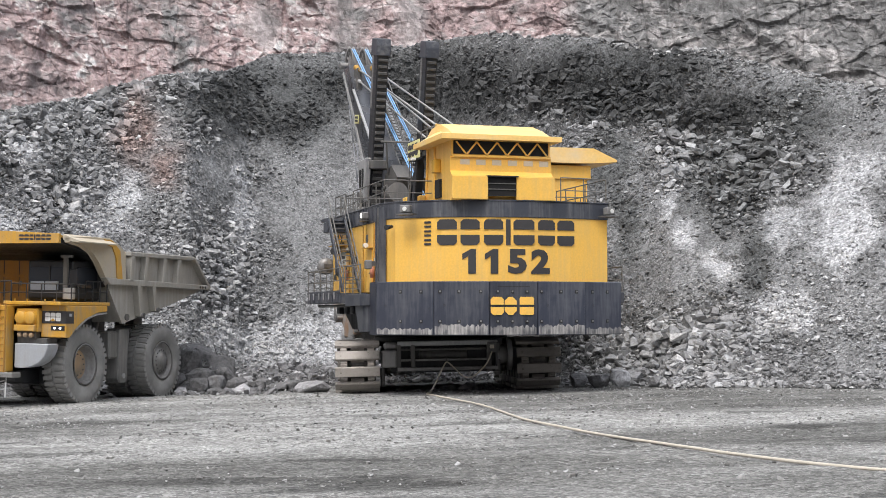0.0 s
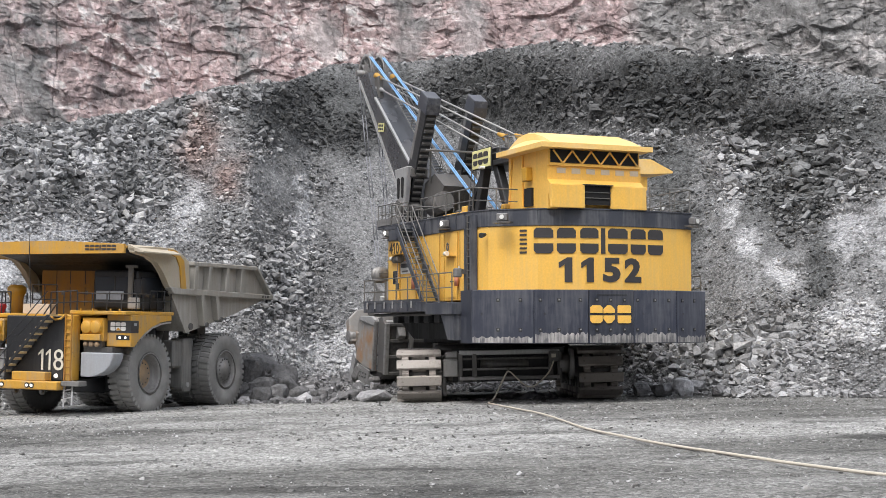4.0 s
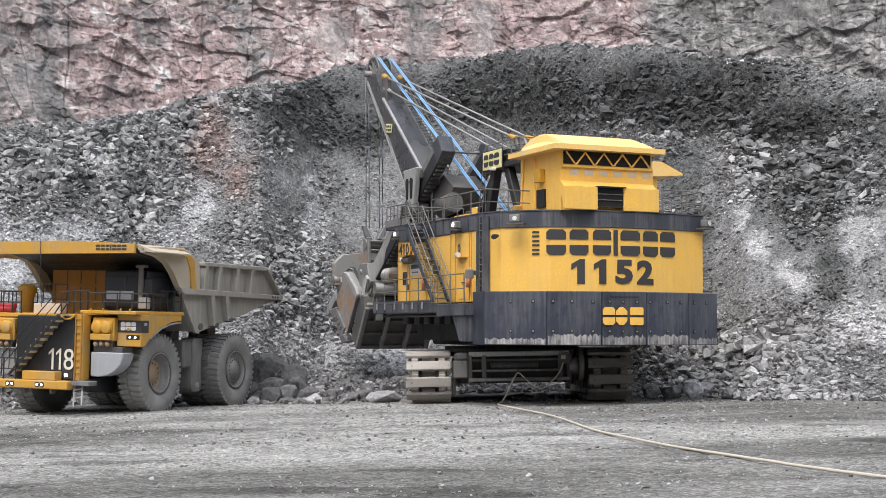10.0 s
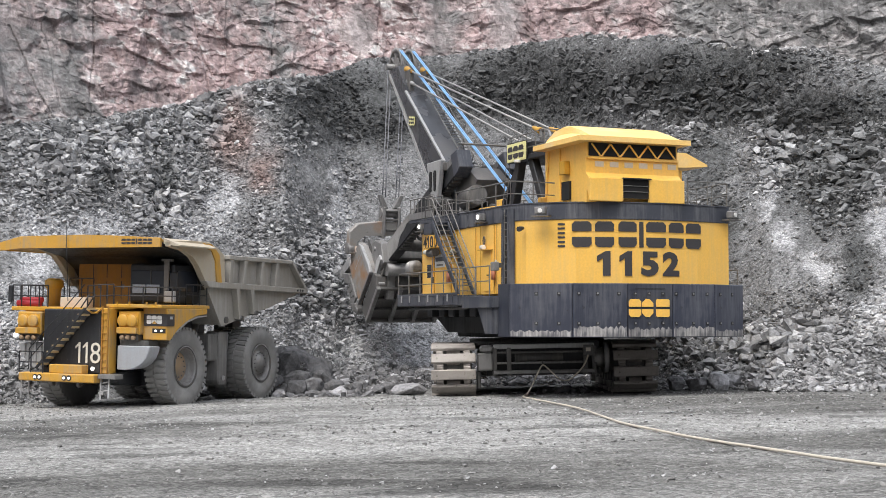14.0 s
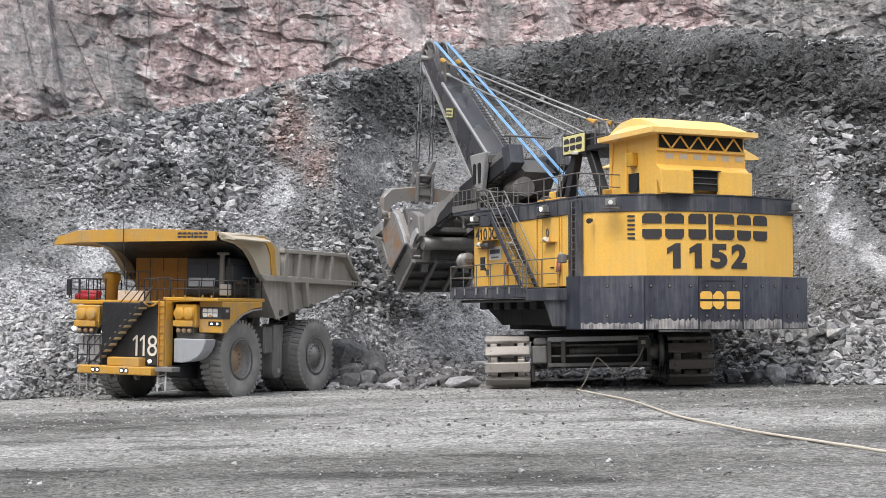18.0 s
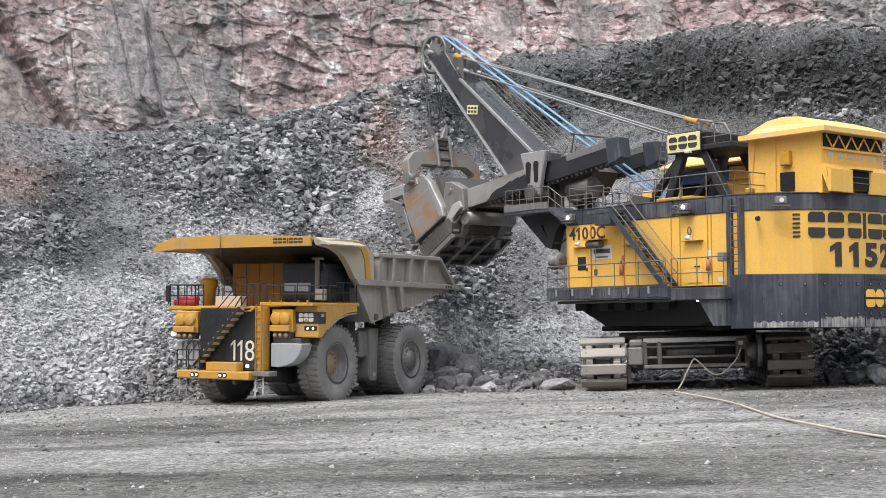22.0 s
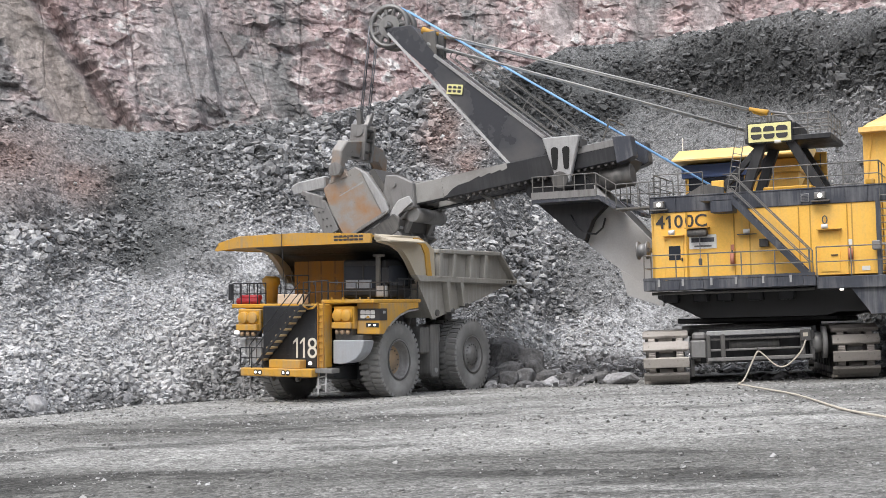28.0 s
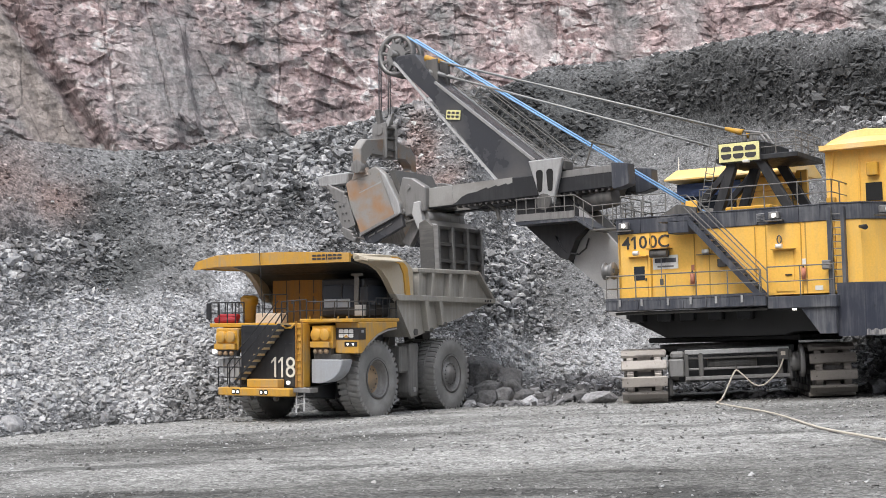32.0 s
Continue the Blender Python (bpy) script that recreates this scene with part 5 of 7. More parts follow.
    sign = part("gantry_sign", bm_box(-2.0, -1.92, -2.4, -0.4, 11.1, 11.98, bevel=0.015), mat_sign, shovel, "pale yellow maker's sign with black marks")
    part("sign_border", bm_box(-1.93, -1.9, -2.46, -0.34, 11.04, 12.04), mat_black, sign)
    for y, w in ((-0.78, 0.5), (-1.38, 0.52), (-1.98, 0.54)):
        part("sign_mark", add_mark(bmesh.new(), w, 0.6, 0.12, 0.1), mat_letter, sign, at=pose(-2.0, y, 11.24, 0, 0, -90))
    part("sign_lamp", bm_box(-2.25, -2.0, -1.95, -1.65, 10.98, 11.12, bevel=0.03), mat_lens, sign)
    # machinery seen between gantry and boom
    part("hoist_drum", add_lathe(bmesh.new(), [(-1.4, 0.3), (-1.4, 0.85), (-1.25, 0.85), (-1.25, 0.65), (1.25, 0.65), (1.25, 0.85), (1.4, 0.85), (1.4, 0.3)], "x", (0, 1.6, 8.5), 28), mat_dark_steel, shovel)
    part("drum_guard", bm_prism([(0.9, 8.1), (3.0, 8.1), (3.0, 8.7), (1.9, 9.3), (0.9, 9.1)], "x", -1.85, -1.65), mat_dark_steel, shovel)
    part("yellow_guard", bm_box(-1.75, -1.4, 0.9, 1.5, 8.46, 9.45, bevel=0.03), mat_yellow, shovel)
    part("roof_hatch", bm_box(-4.0, -2.6, -3.6, -1.4, 8.1, 8.75, bevel=0.05), mat_yellow_dusty, shovel)
    part("crowd_motor", bm_tube([(-0.9, 7.2, 9.9), (-0.9, 5.6, 10.1)], 0.55, 16), mat_dark_steel, shovel)


def lower(f, z, r=-1.0):
    """Heights as they stand in the levelled house."""
    return f, z - 0.015 * f + 0.015 * r


TIP_F, TIP_Z = 19.17, 19.18


def build_boom():
    up = [(19.25, 18.98), (17.65, 19.0), (16.35, 17.28)] + [lower(*p) for p in ((10.3, 12.55), (6.05, 8.3), (4.6, 6.7), (3.7, 6.2))]
    down = [lower(*p) for p in ((3.7, 4.4), (5.1, 4.7), (6.27, 5.45), (7.85, 6.75), (11.2, 9.6), (12.2, 11.3), (16.6, 16.6))] + [(19.05, 18.62)]
    web = up[:4] + [lower(9.6, 11.9), lower(10.9, 10.0)] + down[5:]
    low = [lower(7.6, 9.85), lower(6.05, 8.3), lower(4.6, 6.7), lower(3.7, 6.2)] + down[:4] + [lower(8.0, 6.9), lower(7.6, 8.0)]
    knee = [lower(9.9, 12.1), lower(7.62, 9.87), lower(7.62, 8.0), lower(8.02, 6.92), lower(11.2, 9.6), lower(11.3, 10.2)]
    boom = part("boom", bm_prism(web, "x", -0.9, 0.9, bevel=0.04), mat_boom, shovel, "dark box boom with pale worn edges")
    for s in (-1, 1):
        part("boom_foot_plate", bm_prism(low, "x", s * 1.0 - 0.12, s * 1.0 + 0.12, bevel=0.02), mat_footplate, boom, "dusty pale grey boom foot plate")
    # Knee is black to carry the shade below the platform.
    part("boom_knee", bm_prism(knee, "x", -1.12, 1.12, bevel=0.02), mat_black, boom)
    part("boom_foot_core", bm_prism([(p[0] * 0.97 + 0.2, p[1]) for p in low], "x", -0.86, 0.86), mat_dark_steel, boom)
    part("boom_foot_tongue", bm_prism([lower(*p) for p in ((6.3, 5.5), (5.95, 4.2), (4.2, 3.6), (3.8, 4.5), (5.1, 4.75))], "x", -1.3, -1.0), mat_footplate, boom)
    # pale flanges along both edges
    for a, b in (((16.32, 17.22), lower(10.25, 12.5)), ((19.03, 18.68), lower(12.15, 11.25))):
        for s in (-0.9, 0.9):
            part("flange", bm_tube([(s, *a), (s, *b)], 0.1, 4), mat_light_steel, boom)
    part("belly_plate", bm_prism([lower(*p) for p in ((12.7, 12.1), (12.2, 11.3), (9.9, 9.4), (10.6, 10.6))], "x", -0.7, 0.7), mat_black, boom)
    f, z = 15.15, 15.27
    sign = part("boom_sign", bm_box(-0.05, 0, -0.45, 0.45, -0.26, 0.26), mat_sign, boom, at=pose(-0.93, f, z, 8))
    for y in (-0.27, 0.0, 0.27):
        part("sign_mark", add_mark(bmesh.new(), 0.2, 0.34, 0.08, 0.04, 0.015), mat_letter, sign, at=pose(-0.05, y, -0.17, 0, 0, -90))
    # head sheaves with spokes
    for s in (-0.42, 0.42):
        wheel = part("head_sheave", add_lathe(bmesh.new(), [(-0.13, 0.98), (-0.13, 1.22), (-0.04, 1.1), (0.04, 1.1), (0.13, 1.22), (0.13, 0.98), (-0.13, 0.98)], "x", sides=36, caps=False), mat_steel, shovel, "spoked head sheave", at=pose(s, TIP_F, TIP_Z))
        part("hub", bm_tube([(-0.2, 0, 0), (0.2, 0, 0)], 0.25, 14), mat_dark_steel, wheel)
        part("web", add_lathe(bmesh.new(), [(-0.07, 0.2), (-0.07, 0.62), (0.07, 0.62), (0.07, 0.2)], "x", sides=28, smooth=False, caps=False), mat_steel, wheel)
        for k in range(11):
            c, d = math.cos(k * math.pi / 5.5 + 0.2), math.sin(k * math.pi / 5.5 + 0.2)
            part("spoke", bm_tube([(0, 0.5 * c, 0.5 * d), (0, 1.0 * c, 1.0 * d)], 0.07, 6, radius_end=0.12), mat_steel, wheel)
    part("head_pin", bm_tube([(-1.1, TIP_F, TIP_Z), (1.1, TIP_F, TIP_Z)], 0.2, 12), mat_steel, shovel)
    # suspension ropes with their sockets
    for s in (-0.52, 0.52):
        for (f0, z0), (f1, z1), m in (((16.9, 18.65), (-0.85, 12.75), mat_yellow_dusty), ((16.6, 17.85), (-0.6, 11.75), mat_light_steel)):
            rope = part("suspension_rope", bm_tube([(s, f0, z0), (s * 0.9, f1, z1)], 0.055, 8), mat_rope, shovel, "pale grey boom suspension rope")
            d = Vector((0, f1 - f0, z1 - z0)).normalized()
            p = Vector((s, f0, z0))
            part("socket", bm_tube([p - d * 0.25, p + d * 0.15, p + d * 0.75], 0.2, 10, radius_end=0.09), m, rope)
            q = Vector((s * 0.9, f1, z1))
            part("socket", bm_tube([q + d * 0.25, q - d * 0.1, q - d * 0.7], 0.19, 10, radius_end=0.09), m, rope)
        part("suspension_link", bm_tube([(s * 0.9, -1.1, 12.75), (s * 0.9, -1.9, 12.6), (s * 0.9, -2.6, 11.5)], 0.07, 8), mat_steel, shovel)
        part("link_stand", bm_tube([(s * 0.9, -1.2, 11.9), (s * 0.9, -1.1, 12.7)], 0.12, 8), mat_dark_steel, shovel)
        part("link_block", bm_box(s - 0.16, s + 0.16, 16.3, 17.1, 17.2, 18.6, bevel=0.05), mat_dark_steel, shovel)
    # hoist ropes run down behind the boom to the drum
    for s in (-0.42, 0.42):
        for o in (-0.06, 0.06):
            part("drum_rope", bm_tube([(s + o, TIP_F - 0.75, TIP_Z + 0.93), (s + o, 1.2, 8.95)], 0.042, 8), mat_blue, shovel, "blue hoist rope between sheave and drum")
    # boom walkway: treads between two rails
    a, b = Vector((0.55, *lower(15.9, 17.55))), Vector((0.55, *lower(9.2, 12.0)))
    lad = part("boom_ladder", add_ladder(bmesh.new(), b, a, 0.7, (1, 0, 0), 0.32, 0.035), mat_rail, shovel)
    for s in (-0.35, 0.35):
        o = Vector((s, -0.55, 0.75))
        part("ladder_rail", bm_tube([a + o, b + o], 0.03, 6), mat_rail, lad)
        part("ladder_rail", bm_tube([a + o * 0.55, b + o * 0.55], 0.025, 6), mat_rail, lad)
        for k in range(6):
            q = a.lerp(b, k / 5)
            part("ladder_post", bm_tube([q + Vector((s, 0, 0)), q + o], 0.025, 6), mat_rail, lad)
    part("cross_stay", add_tube(add_tube(bmesh.new(), [(-1.6, 6.6, 12.9), (1.2, 6.6, 12.9)], 0.06, 6), [(-1.3, 6.6, 12.9), (-1.0, 7.4, 11.2)], 0.05, 6), mat_rail, shovel)
    # saddle blocks that hold the handle, shipper shaft
    for s in (-1, 1):
        yoke = part("saddle_block", bm_prism([lower(*p) for p in ((9.95, 12.3), (7.95, 12.3), (8.55, 9.95), (9.2, 9.95))], "x", s * 1.95 - 0.16, s * 1.95 + 0.16, bevel=0.05), mat_light_steel, shovel, "pale steel saddle block with two slots")
        for f in (8.68, 9.28):
            part("slot", bm_prism([lower(f + 0.19 * math.cos(k * math.pi / 5) * (1 if k < 6 else 0.8), 11.2 + 0.16 * math.sin(k * math.pi / 5) + (0.42 if k < 6 else -0.42)) for k in range(10)], "x", s * 2.13 - 0.02, s * 2.13 + 0.02), mat_shadow_hole, yoke)
        part("saddle_cap", bm_box(s * 1.4 - 0.5, s * 1.4 + 0.5, 7.95, 9.95, 11.55, 12.05, bevel=0.05), mat_dark_steel, yoke)
    part("shipper_shaft", bm_tube([(-2.3, 9.0, 9.95), (2.3, 9.0, 9.95)], 0.42, 16), mat_dark_steel, shovel)
    # service platforms beside the saddle
    for s in (-1, 1):
        deck = part("service_platform", bm_prism([lower(*p) for p in ((10.25, 9.2), (6.9, 9.15), (5.9, 8.5), (5.9, 8.3), (6.8, 8.9), (10.25, 8.95))], "x", min(s * 1.2, s * 3.0), max(s * 1.2, s * 3.0)), mat_slate, shovel)
        put_rail("platform_railing", [(s * 2.95, *lower(10.2, 9.2)), (s * 2.95, *lower(6.9, 9.15)), (s * 2.95, *lower(5.9, 8.5)), (s * 2.95, *lower(3.7, 8.5))], 1.05, 0.55, 1, mat_rail, deck)
        part("platform_toe", bm_box(min(s * 2.98, s * 3.03), max(s * 2.98, s * 3.03), 6.9, 10.25, 8.95, 9.3), mat_steel, deck)
        # Skirt kept black: the shade under the platform is put into its colour.
        part("platform_skirt", bm_prism([lower(*p) for p in ((10.3, 8.95), (6.6, 8.9), (7.5, 8.05), (7.95, 7.05), (8.35, 7.2))], "x", s * 1.5 - 0.3, s * 1.5 + 0.3), mat_black, deck)
        part("catwalk", bm_box(min(s * 1.9, s * 3.0), max(s * 1.9, s * 3.0), 3.6, 6.0, 8.22, 8.3), mat_rail, deck)
    part("crowd_hose", bm_tube([(-1.85, 8.6, 8.2), (-1.8, 8.3, 7.6), (-1.75, 7.9, 7.25), (-1.6, 7.4, 7.2), (-1.4, 7.1, 7.5), (-1.25, 7.0, 8.0)], 0.05, 8), mat_black, shovel)
    part("crowd_gearcase", bm_prism([lower(*p) for p in ((8.6, 9.6), (6.4, 9.9), (5.6, 11.0), (6.9, 11.8), (8.3, 11.4))], "x", -0.95, 0.95), mat_dark_steel, shovel)


def build_under():
    part("revolving_frame", bm_prism([(3.6, 4.12), (-7.2, 4.12), (-7.2, 3.0), (-4.6, 3.0), (-4.0, 2.85), (1.6, 2.85), (2.3, 3.2), (3.6, 3.8)], "x", -4.3, 4.3), mat_under_shade, shovel)
    part("lower_skirt", bm_box(-3.2, 3.2, -4.4, 3.0, 2.62, 2.86, bevel=0.05), mat_under_shade, shovel)
    for x, y in ((-4.5, 2.9), (-4.45, 1.5), (-4.4, 0.4), (-4.45, -1.0), (-4.5, -2.4)):
        part("frame_lug", bm_box(x - 0.25, x + 0.25, y - 0.35, y + 0.35, 3.6, 4.1, bevel=0.05), mat_black, shovel)
    part("under_lamp", bm_tube([(-5.2, -4.9, 4.05), (-5.2, -4.9, 3.9)], 0.09, 10), mat_glow, shovel)


build_house()
build_side()
build_roof_gear()
build_boom()
build_under()

# ---- handle and dipper: one rigid body that pivots and slides at the saddle ----
FP, ZP = 9.0, 10.92
handle = new("dipper_handle")
handle.parent = shovel
HINGE = (8.65, -0.45)
PIN = (12.25, 2.1)


def build_handle():
    for s in (-1.38, 1.38):
        part("handle_beam", bm_box(s - 0.32, s + 0.32, -3.2, 9.2, -0.55, 0.55, bevel=0.04), mat_black, handle, "greasy black handle beam")
        part("worn_plate", bm_box(s - 0.335, s + 0.335, 6.7, 9.2, -0.5, 0.565, bevel=0.03), mat_handle_plate, handle, "dusty grey plate on the handle")
        torn = [(3.0, 0.565), (3.0, 0.3), (3.3, 0.22), (3.38, 0.3), (3.9, 0.2), (4.0, 0.27), (4.5, 0.14), (4.6, 0.22), (5.2, 0.05), (5.8, 0.0), (6.2, -0.15), (6.5, -0.38), (6.7, -0.45), (6.7, 0.565)]
        part("worn_plate", bm_prism(torn, "x", s - 0.332, s + 0.332), mat_handle_plate, handle)
        part("worn_top", bm_box(s - 0.335, s + 0.335, -2.9, 0.2, 0.2, 0.56, bevel=0.02), mat_steel, handle)
        part("end_cap", bm_prism([(-3.67, -0.5), (-3.67, 0.55), (-2.75, 0.68), (-2.75, -0.68), (-3.3, -0.62)], "x", s - 0.4, s + 0.4, bevel=0.03), mat_slate, handle)
        for k in range(26):
            y = -2.6 + k * 0.36
            part("rack_tooth", bm_prism([(y, -0.55), (y + 0.2, -0.55), (y + 0.15, -0.67), (y + 0.05, -0.67)], "x", s - 0.24, s + 0.24), mat_dark_steel, handle)
        # arms that reach down the dipper's back
        part("pitch_brace", bm_prism([(8.3, -0.5), (9.0, -0.5), (10.2, -2.2), (9.7, -2.5)], "x", s - 0.22, s + 0.22, bevel=0.03), mat_steel, handle)
        part("handle_knuckle", bm_prism([(8.2, 0.6), (8.3, -0.7), (9.6, -0.9), (10.0, 0.4), (9.7, 1.3), (9.1, 1.2)], "x", s * 1.28 - 0.3, s * 1.28 + 0.3, bevel=0.06), mat_steel, handle)
        part("knuckle_pin", bm_tube([(s * 1.28 - 0.4, 9.3, 0.7), (s * 1.28 + 0.4, 9.3, 0.7)], 0.15, 12), mat_steel, handle)
        part("knuckle_pin", bm_tube([(s * 1.28 - 0.42, 9.75, -0.6), (s * 1.28 + 0.42, 9.75, -0.6)], 0.16, 12), mat_steel, handle)
        part("knuckle_hose", bm_tube([(s * 1.28, 8.7, -0.6), (s * 1.4, 9.1, -1.1), (s * 1.4, 9.6, -1.2), (s * 1.3, 9.9, -0.7)], 0.09, 8), mat_rail, handle)
    part("handle_bridge", bm_box(-1.1, 1.1, 8.2, 9.0, -0.45, 0.4, bevel=0.08), mat_dark_steel, handle)
    part("torsion_tube", bm_tube([(-1.1, 6.9, -0.1), (1.1, 6.9, -0.1)], 0.42, 16), mat_dark_steel, handle)
    part("cable_chain", bm_tube([(-1.0, 4.9, -0.6), (-1.0, 4.4, -1.0), (-1.0, 4.3, -1.5)], 0.12, 6), mat_rail, handle)


dipper = new("dipper")
dipper.parent = shovel


def build_dipper():
    side = [(9.7, -0.2), (10.6, 1.55), (11.25, 2.06), (12.3, 1.74), (13.35, 1.32), (13.1, 0.0), (12.4, -1.72), (9.72, -0.75)]
    for s in (-1, 1):
        lo, hi = sorted((s * 1.95, s * 2.36))
        part("dipper_side", bm_prism(side, "x", lo, hi, bevel=0.06), mat_rusty, dipper, "scraped grey dipper side with rust stains")
        lo, hi = sorted((s * 2.3, s * 2.5))
        part("wear_plate", bm_prism([(10.55, 1.5), (10.95, 1.82), (9.98, -0.84), (9.62, -0.72), (9.7, -0.15)], "x", lo, hi, bevel=0.04), mat_light_steel, dipper)
        part("lower_wear_plate", bm_prism([(9.75, -0.62), (12.45, -1.58), (12.38, -1.74), (9.7, -0.78)], "x", lo, hi, bevel=0.02), mat_steel, dipper)
        part("dipper_heel", bm_prism([(9.74, -0.7), (12.36, -1.68), (12.1, -2.1), (11.6, -2.2), (9.62, -1.42)], "x", *sorted((s * 1.98, s * 2.28)), bevel=0.03), mat_boom, dipper, "dark worn dipper heel")
        for k in range(3):
            u = 10.3 + k * 0.6
            part("heel_bar", bm_prism([(u, -1.15 - 0.37 * k * 0.6), (u + 0.45, -1.32 - 0.37 * k * 0.6), (u + 0.45, -1.4 - 0.37 * k * 0.6), (u, -1.23 - 0.37 * k * 0.6)], "x", *sorted((s * 2.26, s * 2.32))), mat_steel, dipper)
        part("gouge", bm_prism([(10.9, 1.2), (12.4, 0.72), (12.42, 0.66), (10.9, 1.1)], "x", *sorted((s * 2.355, s * 2.364))), mat_light_steel, dipper)
        lo, hi = sorted((s * 2.32, s * 2.44))
        part("bolted_plate", bm_prism([(13.2, 0.5), (14.15, 0.25), (13.55, -1.35), (12.72, -1.08)], "x", lo, hi, bevel=0.02), mat_steel, dipper)
        for k in range(6):
            u, v = 13.55 - 0.17 * (k // 2) + 0.25 * (k % 2) - 0.1, 0.05 - 0.42 * (k // 2)
            part("bolt", bm_tube([(s * 2.42, u, v), (s * 2.5, u, v)], 0.055, 8), mat_dark_steel, dipper)
        for k, (u, v, w) in enumerate(((14.7, 1.0, 1.4), (14.5, 0.72, 1.3), (14.3, 0.46, 1.1), (13.75, -1.35, 0.8), (13.65, -1.55, 0.8), (13.5, -1.75, 0.8))):
            lo, hi = sorted((s * 2.0, s * 2.46))
            part("shroud", add_box(bmesh.new(), lo, hi, -w / 2, w / 2, -0.15, 0.15, 0.05, turn=Matrix.Translation((0, u - w / 2, v)) @ Matrix.Rotation(radians(26), 4, "X")), mat_steel, dipper)
        part("bail_boss", bm_tube([(s * 2.1, 12.25, 2.1), (s * 2.8, 12.25, 2.1)], 0.36, 14), mat_steel, dipper)
        part("bail_lug", bm_prism([(11.7, 1.6), (12.0, 2.35), (12.5, 2.35), (12.9, 1.4)], "x", *sorted((s * 2.05, s * 2.4)), bevel=0.05), mat_rusty, dipper)
        part("corner_tooth", bm_prism([(13.05, 1.95), (14.85, 1.95), (15.3, 1.75), (15.15, 1.25), (14.5, 1.4), (13.2, 1.25)], "x", *sorted((s * 1.85, s * 2.4)), bevel=0.08), mat_light_steel, dipper, "worn pale corner tooth")
    part("dipper_front", bm_prism([(12.75, 1.5), (13.5, 1.3), (13.5, -0.2), (12.9, -1.8), (12.1, -2.05), (12.8, -0.4)], "x", -1.95, 1.95, bevel=0.04), mat_steel, dipper)
    part("dipper_lip", bm_prism([(12.6, 1.7), (13.7, 1.85), (13.9, 1.5), (13.1, 1.1)], "x", -2.0, 2.0, bevel=0.05), mat_light_steel, dipper)
    part("dipper_back", bm_prism([(9.6, 0.2), (10.35, 1.8), (10.65, 1.75), (9.95, 0.1), (9.7, -1.0), (9.4, -1.0)], "x", -1.95, 1.95), mat_dark_steel, dipper)
    part("back_beam", bm_box(-2.0, 2.0, 8.9, 9.65, -0.75, 0.75, bevel=0.1), mat_steel, dipper)
    part("back_drum", bm_tube([(-1.8, 8.6, -1.0), (1.8, 8.6, -1.0)], 0.4, 16), mat_steel, dipper)
    for k in range(5):
        x = -1.4 + k * 0.7
        part("tooth", bm_prism([(13.5, 1.95), (14.3, 1.95), (15.1, 1.72), (14.3, 1.45), (13.5, 1.2)], "x", x - 0.17, x + 0.17, bevel=0.03), mat_light_steel, dipper)


def build_load():
    """Broken rock heaped in the dipper."""
    rr = np.random.RandomState(8)
    bm = bmesh.new()
    for k in range(110):
        v, f = SHAPES[k % len(SHAPES)]
        m = Matrix.Translation((rr.uniform(-1.6, 1.6), rr.uniform(10.5, 12.5), rr.uniform(0.7, 1.35))) @ Euler(rr.uniform(0, 6, 3)).to_matrix().to_4x4() @ Matrix.Scale(rr.uniform(0.15, 0.4), 4)
        vs = [bm.verts.new(m @ Vector(q)) for q in v]
        for t in f:
            bm.faces.new([vs[n] for n in t])
    ob = part("load_rocks", bm, mat_rock, shovel, "heaped broken grey rock carried in the dipper")
    at = ob.data.attributes.new("mineral", "FLOAT_COLOR", "POINT")
    at.data.foreach_set("color", np.tile(np.array([0.2, 0.2, 0.2, 1], np.float32), len(ob.data.vertices)))
    ob["kind"] = "stuff"
    return ob


build_handle()
build_dipper()
load = build_load()

# the door swings on two arms; hinge at its origin, closed along y
door = new("dipper_door")
door.parent = shovel


def build_door():
    part("door_pan", bm_prism([(0.9, -0.05), (4.05, -0.05), (3.95, -1.0), (1.15, -1.0), (0.7, -0.5)], "x", -2.3, 2.3, bevel=0.05), mat_dark_steel, door, "ribbed dark dipper door")
    for x in (-2.2, -0.75, 0.75, 2.2):
        part("door_rib", bm_box(x - 0.12, x + 0.12, 1.1, 4.0, -1.28, -1.0, bevel=0.02), mat_steel, door)
    for y in (1.2, 2.1, 3.0, 3.95):
        part("door_rib", bm_box(-2.3, 2.3, y - 0.09, y + 0.09, -1.22, -1.0, bevel=0.02), mat_dark_steel, door)
    for x in (-1.95, 1.95):
        part("door_arm", bm_prism([(-0.3, 0.3), (0.35, 0.45), (1.2, 0.1), (1.35, -0.9), (1.0, -0.9), (0.75, -0.2), (0.2, -0.1), (-0.3, -0.15)], "x", x - 0.24, x + 0.24, bevel=0.05), mat_footplate if x < 0 else mat_steel, door)
    part("latch_bar", bm_box(-0.3, 0.3, 3.9, 4.3, -0.6, -0.2, bevel=0.04), mat_steel, door)


build_door()
bail = new("bail")
bail.parent = shovel


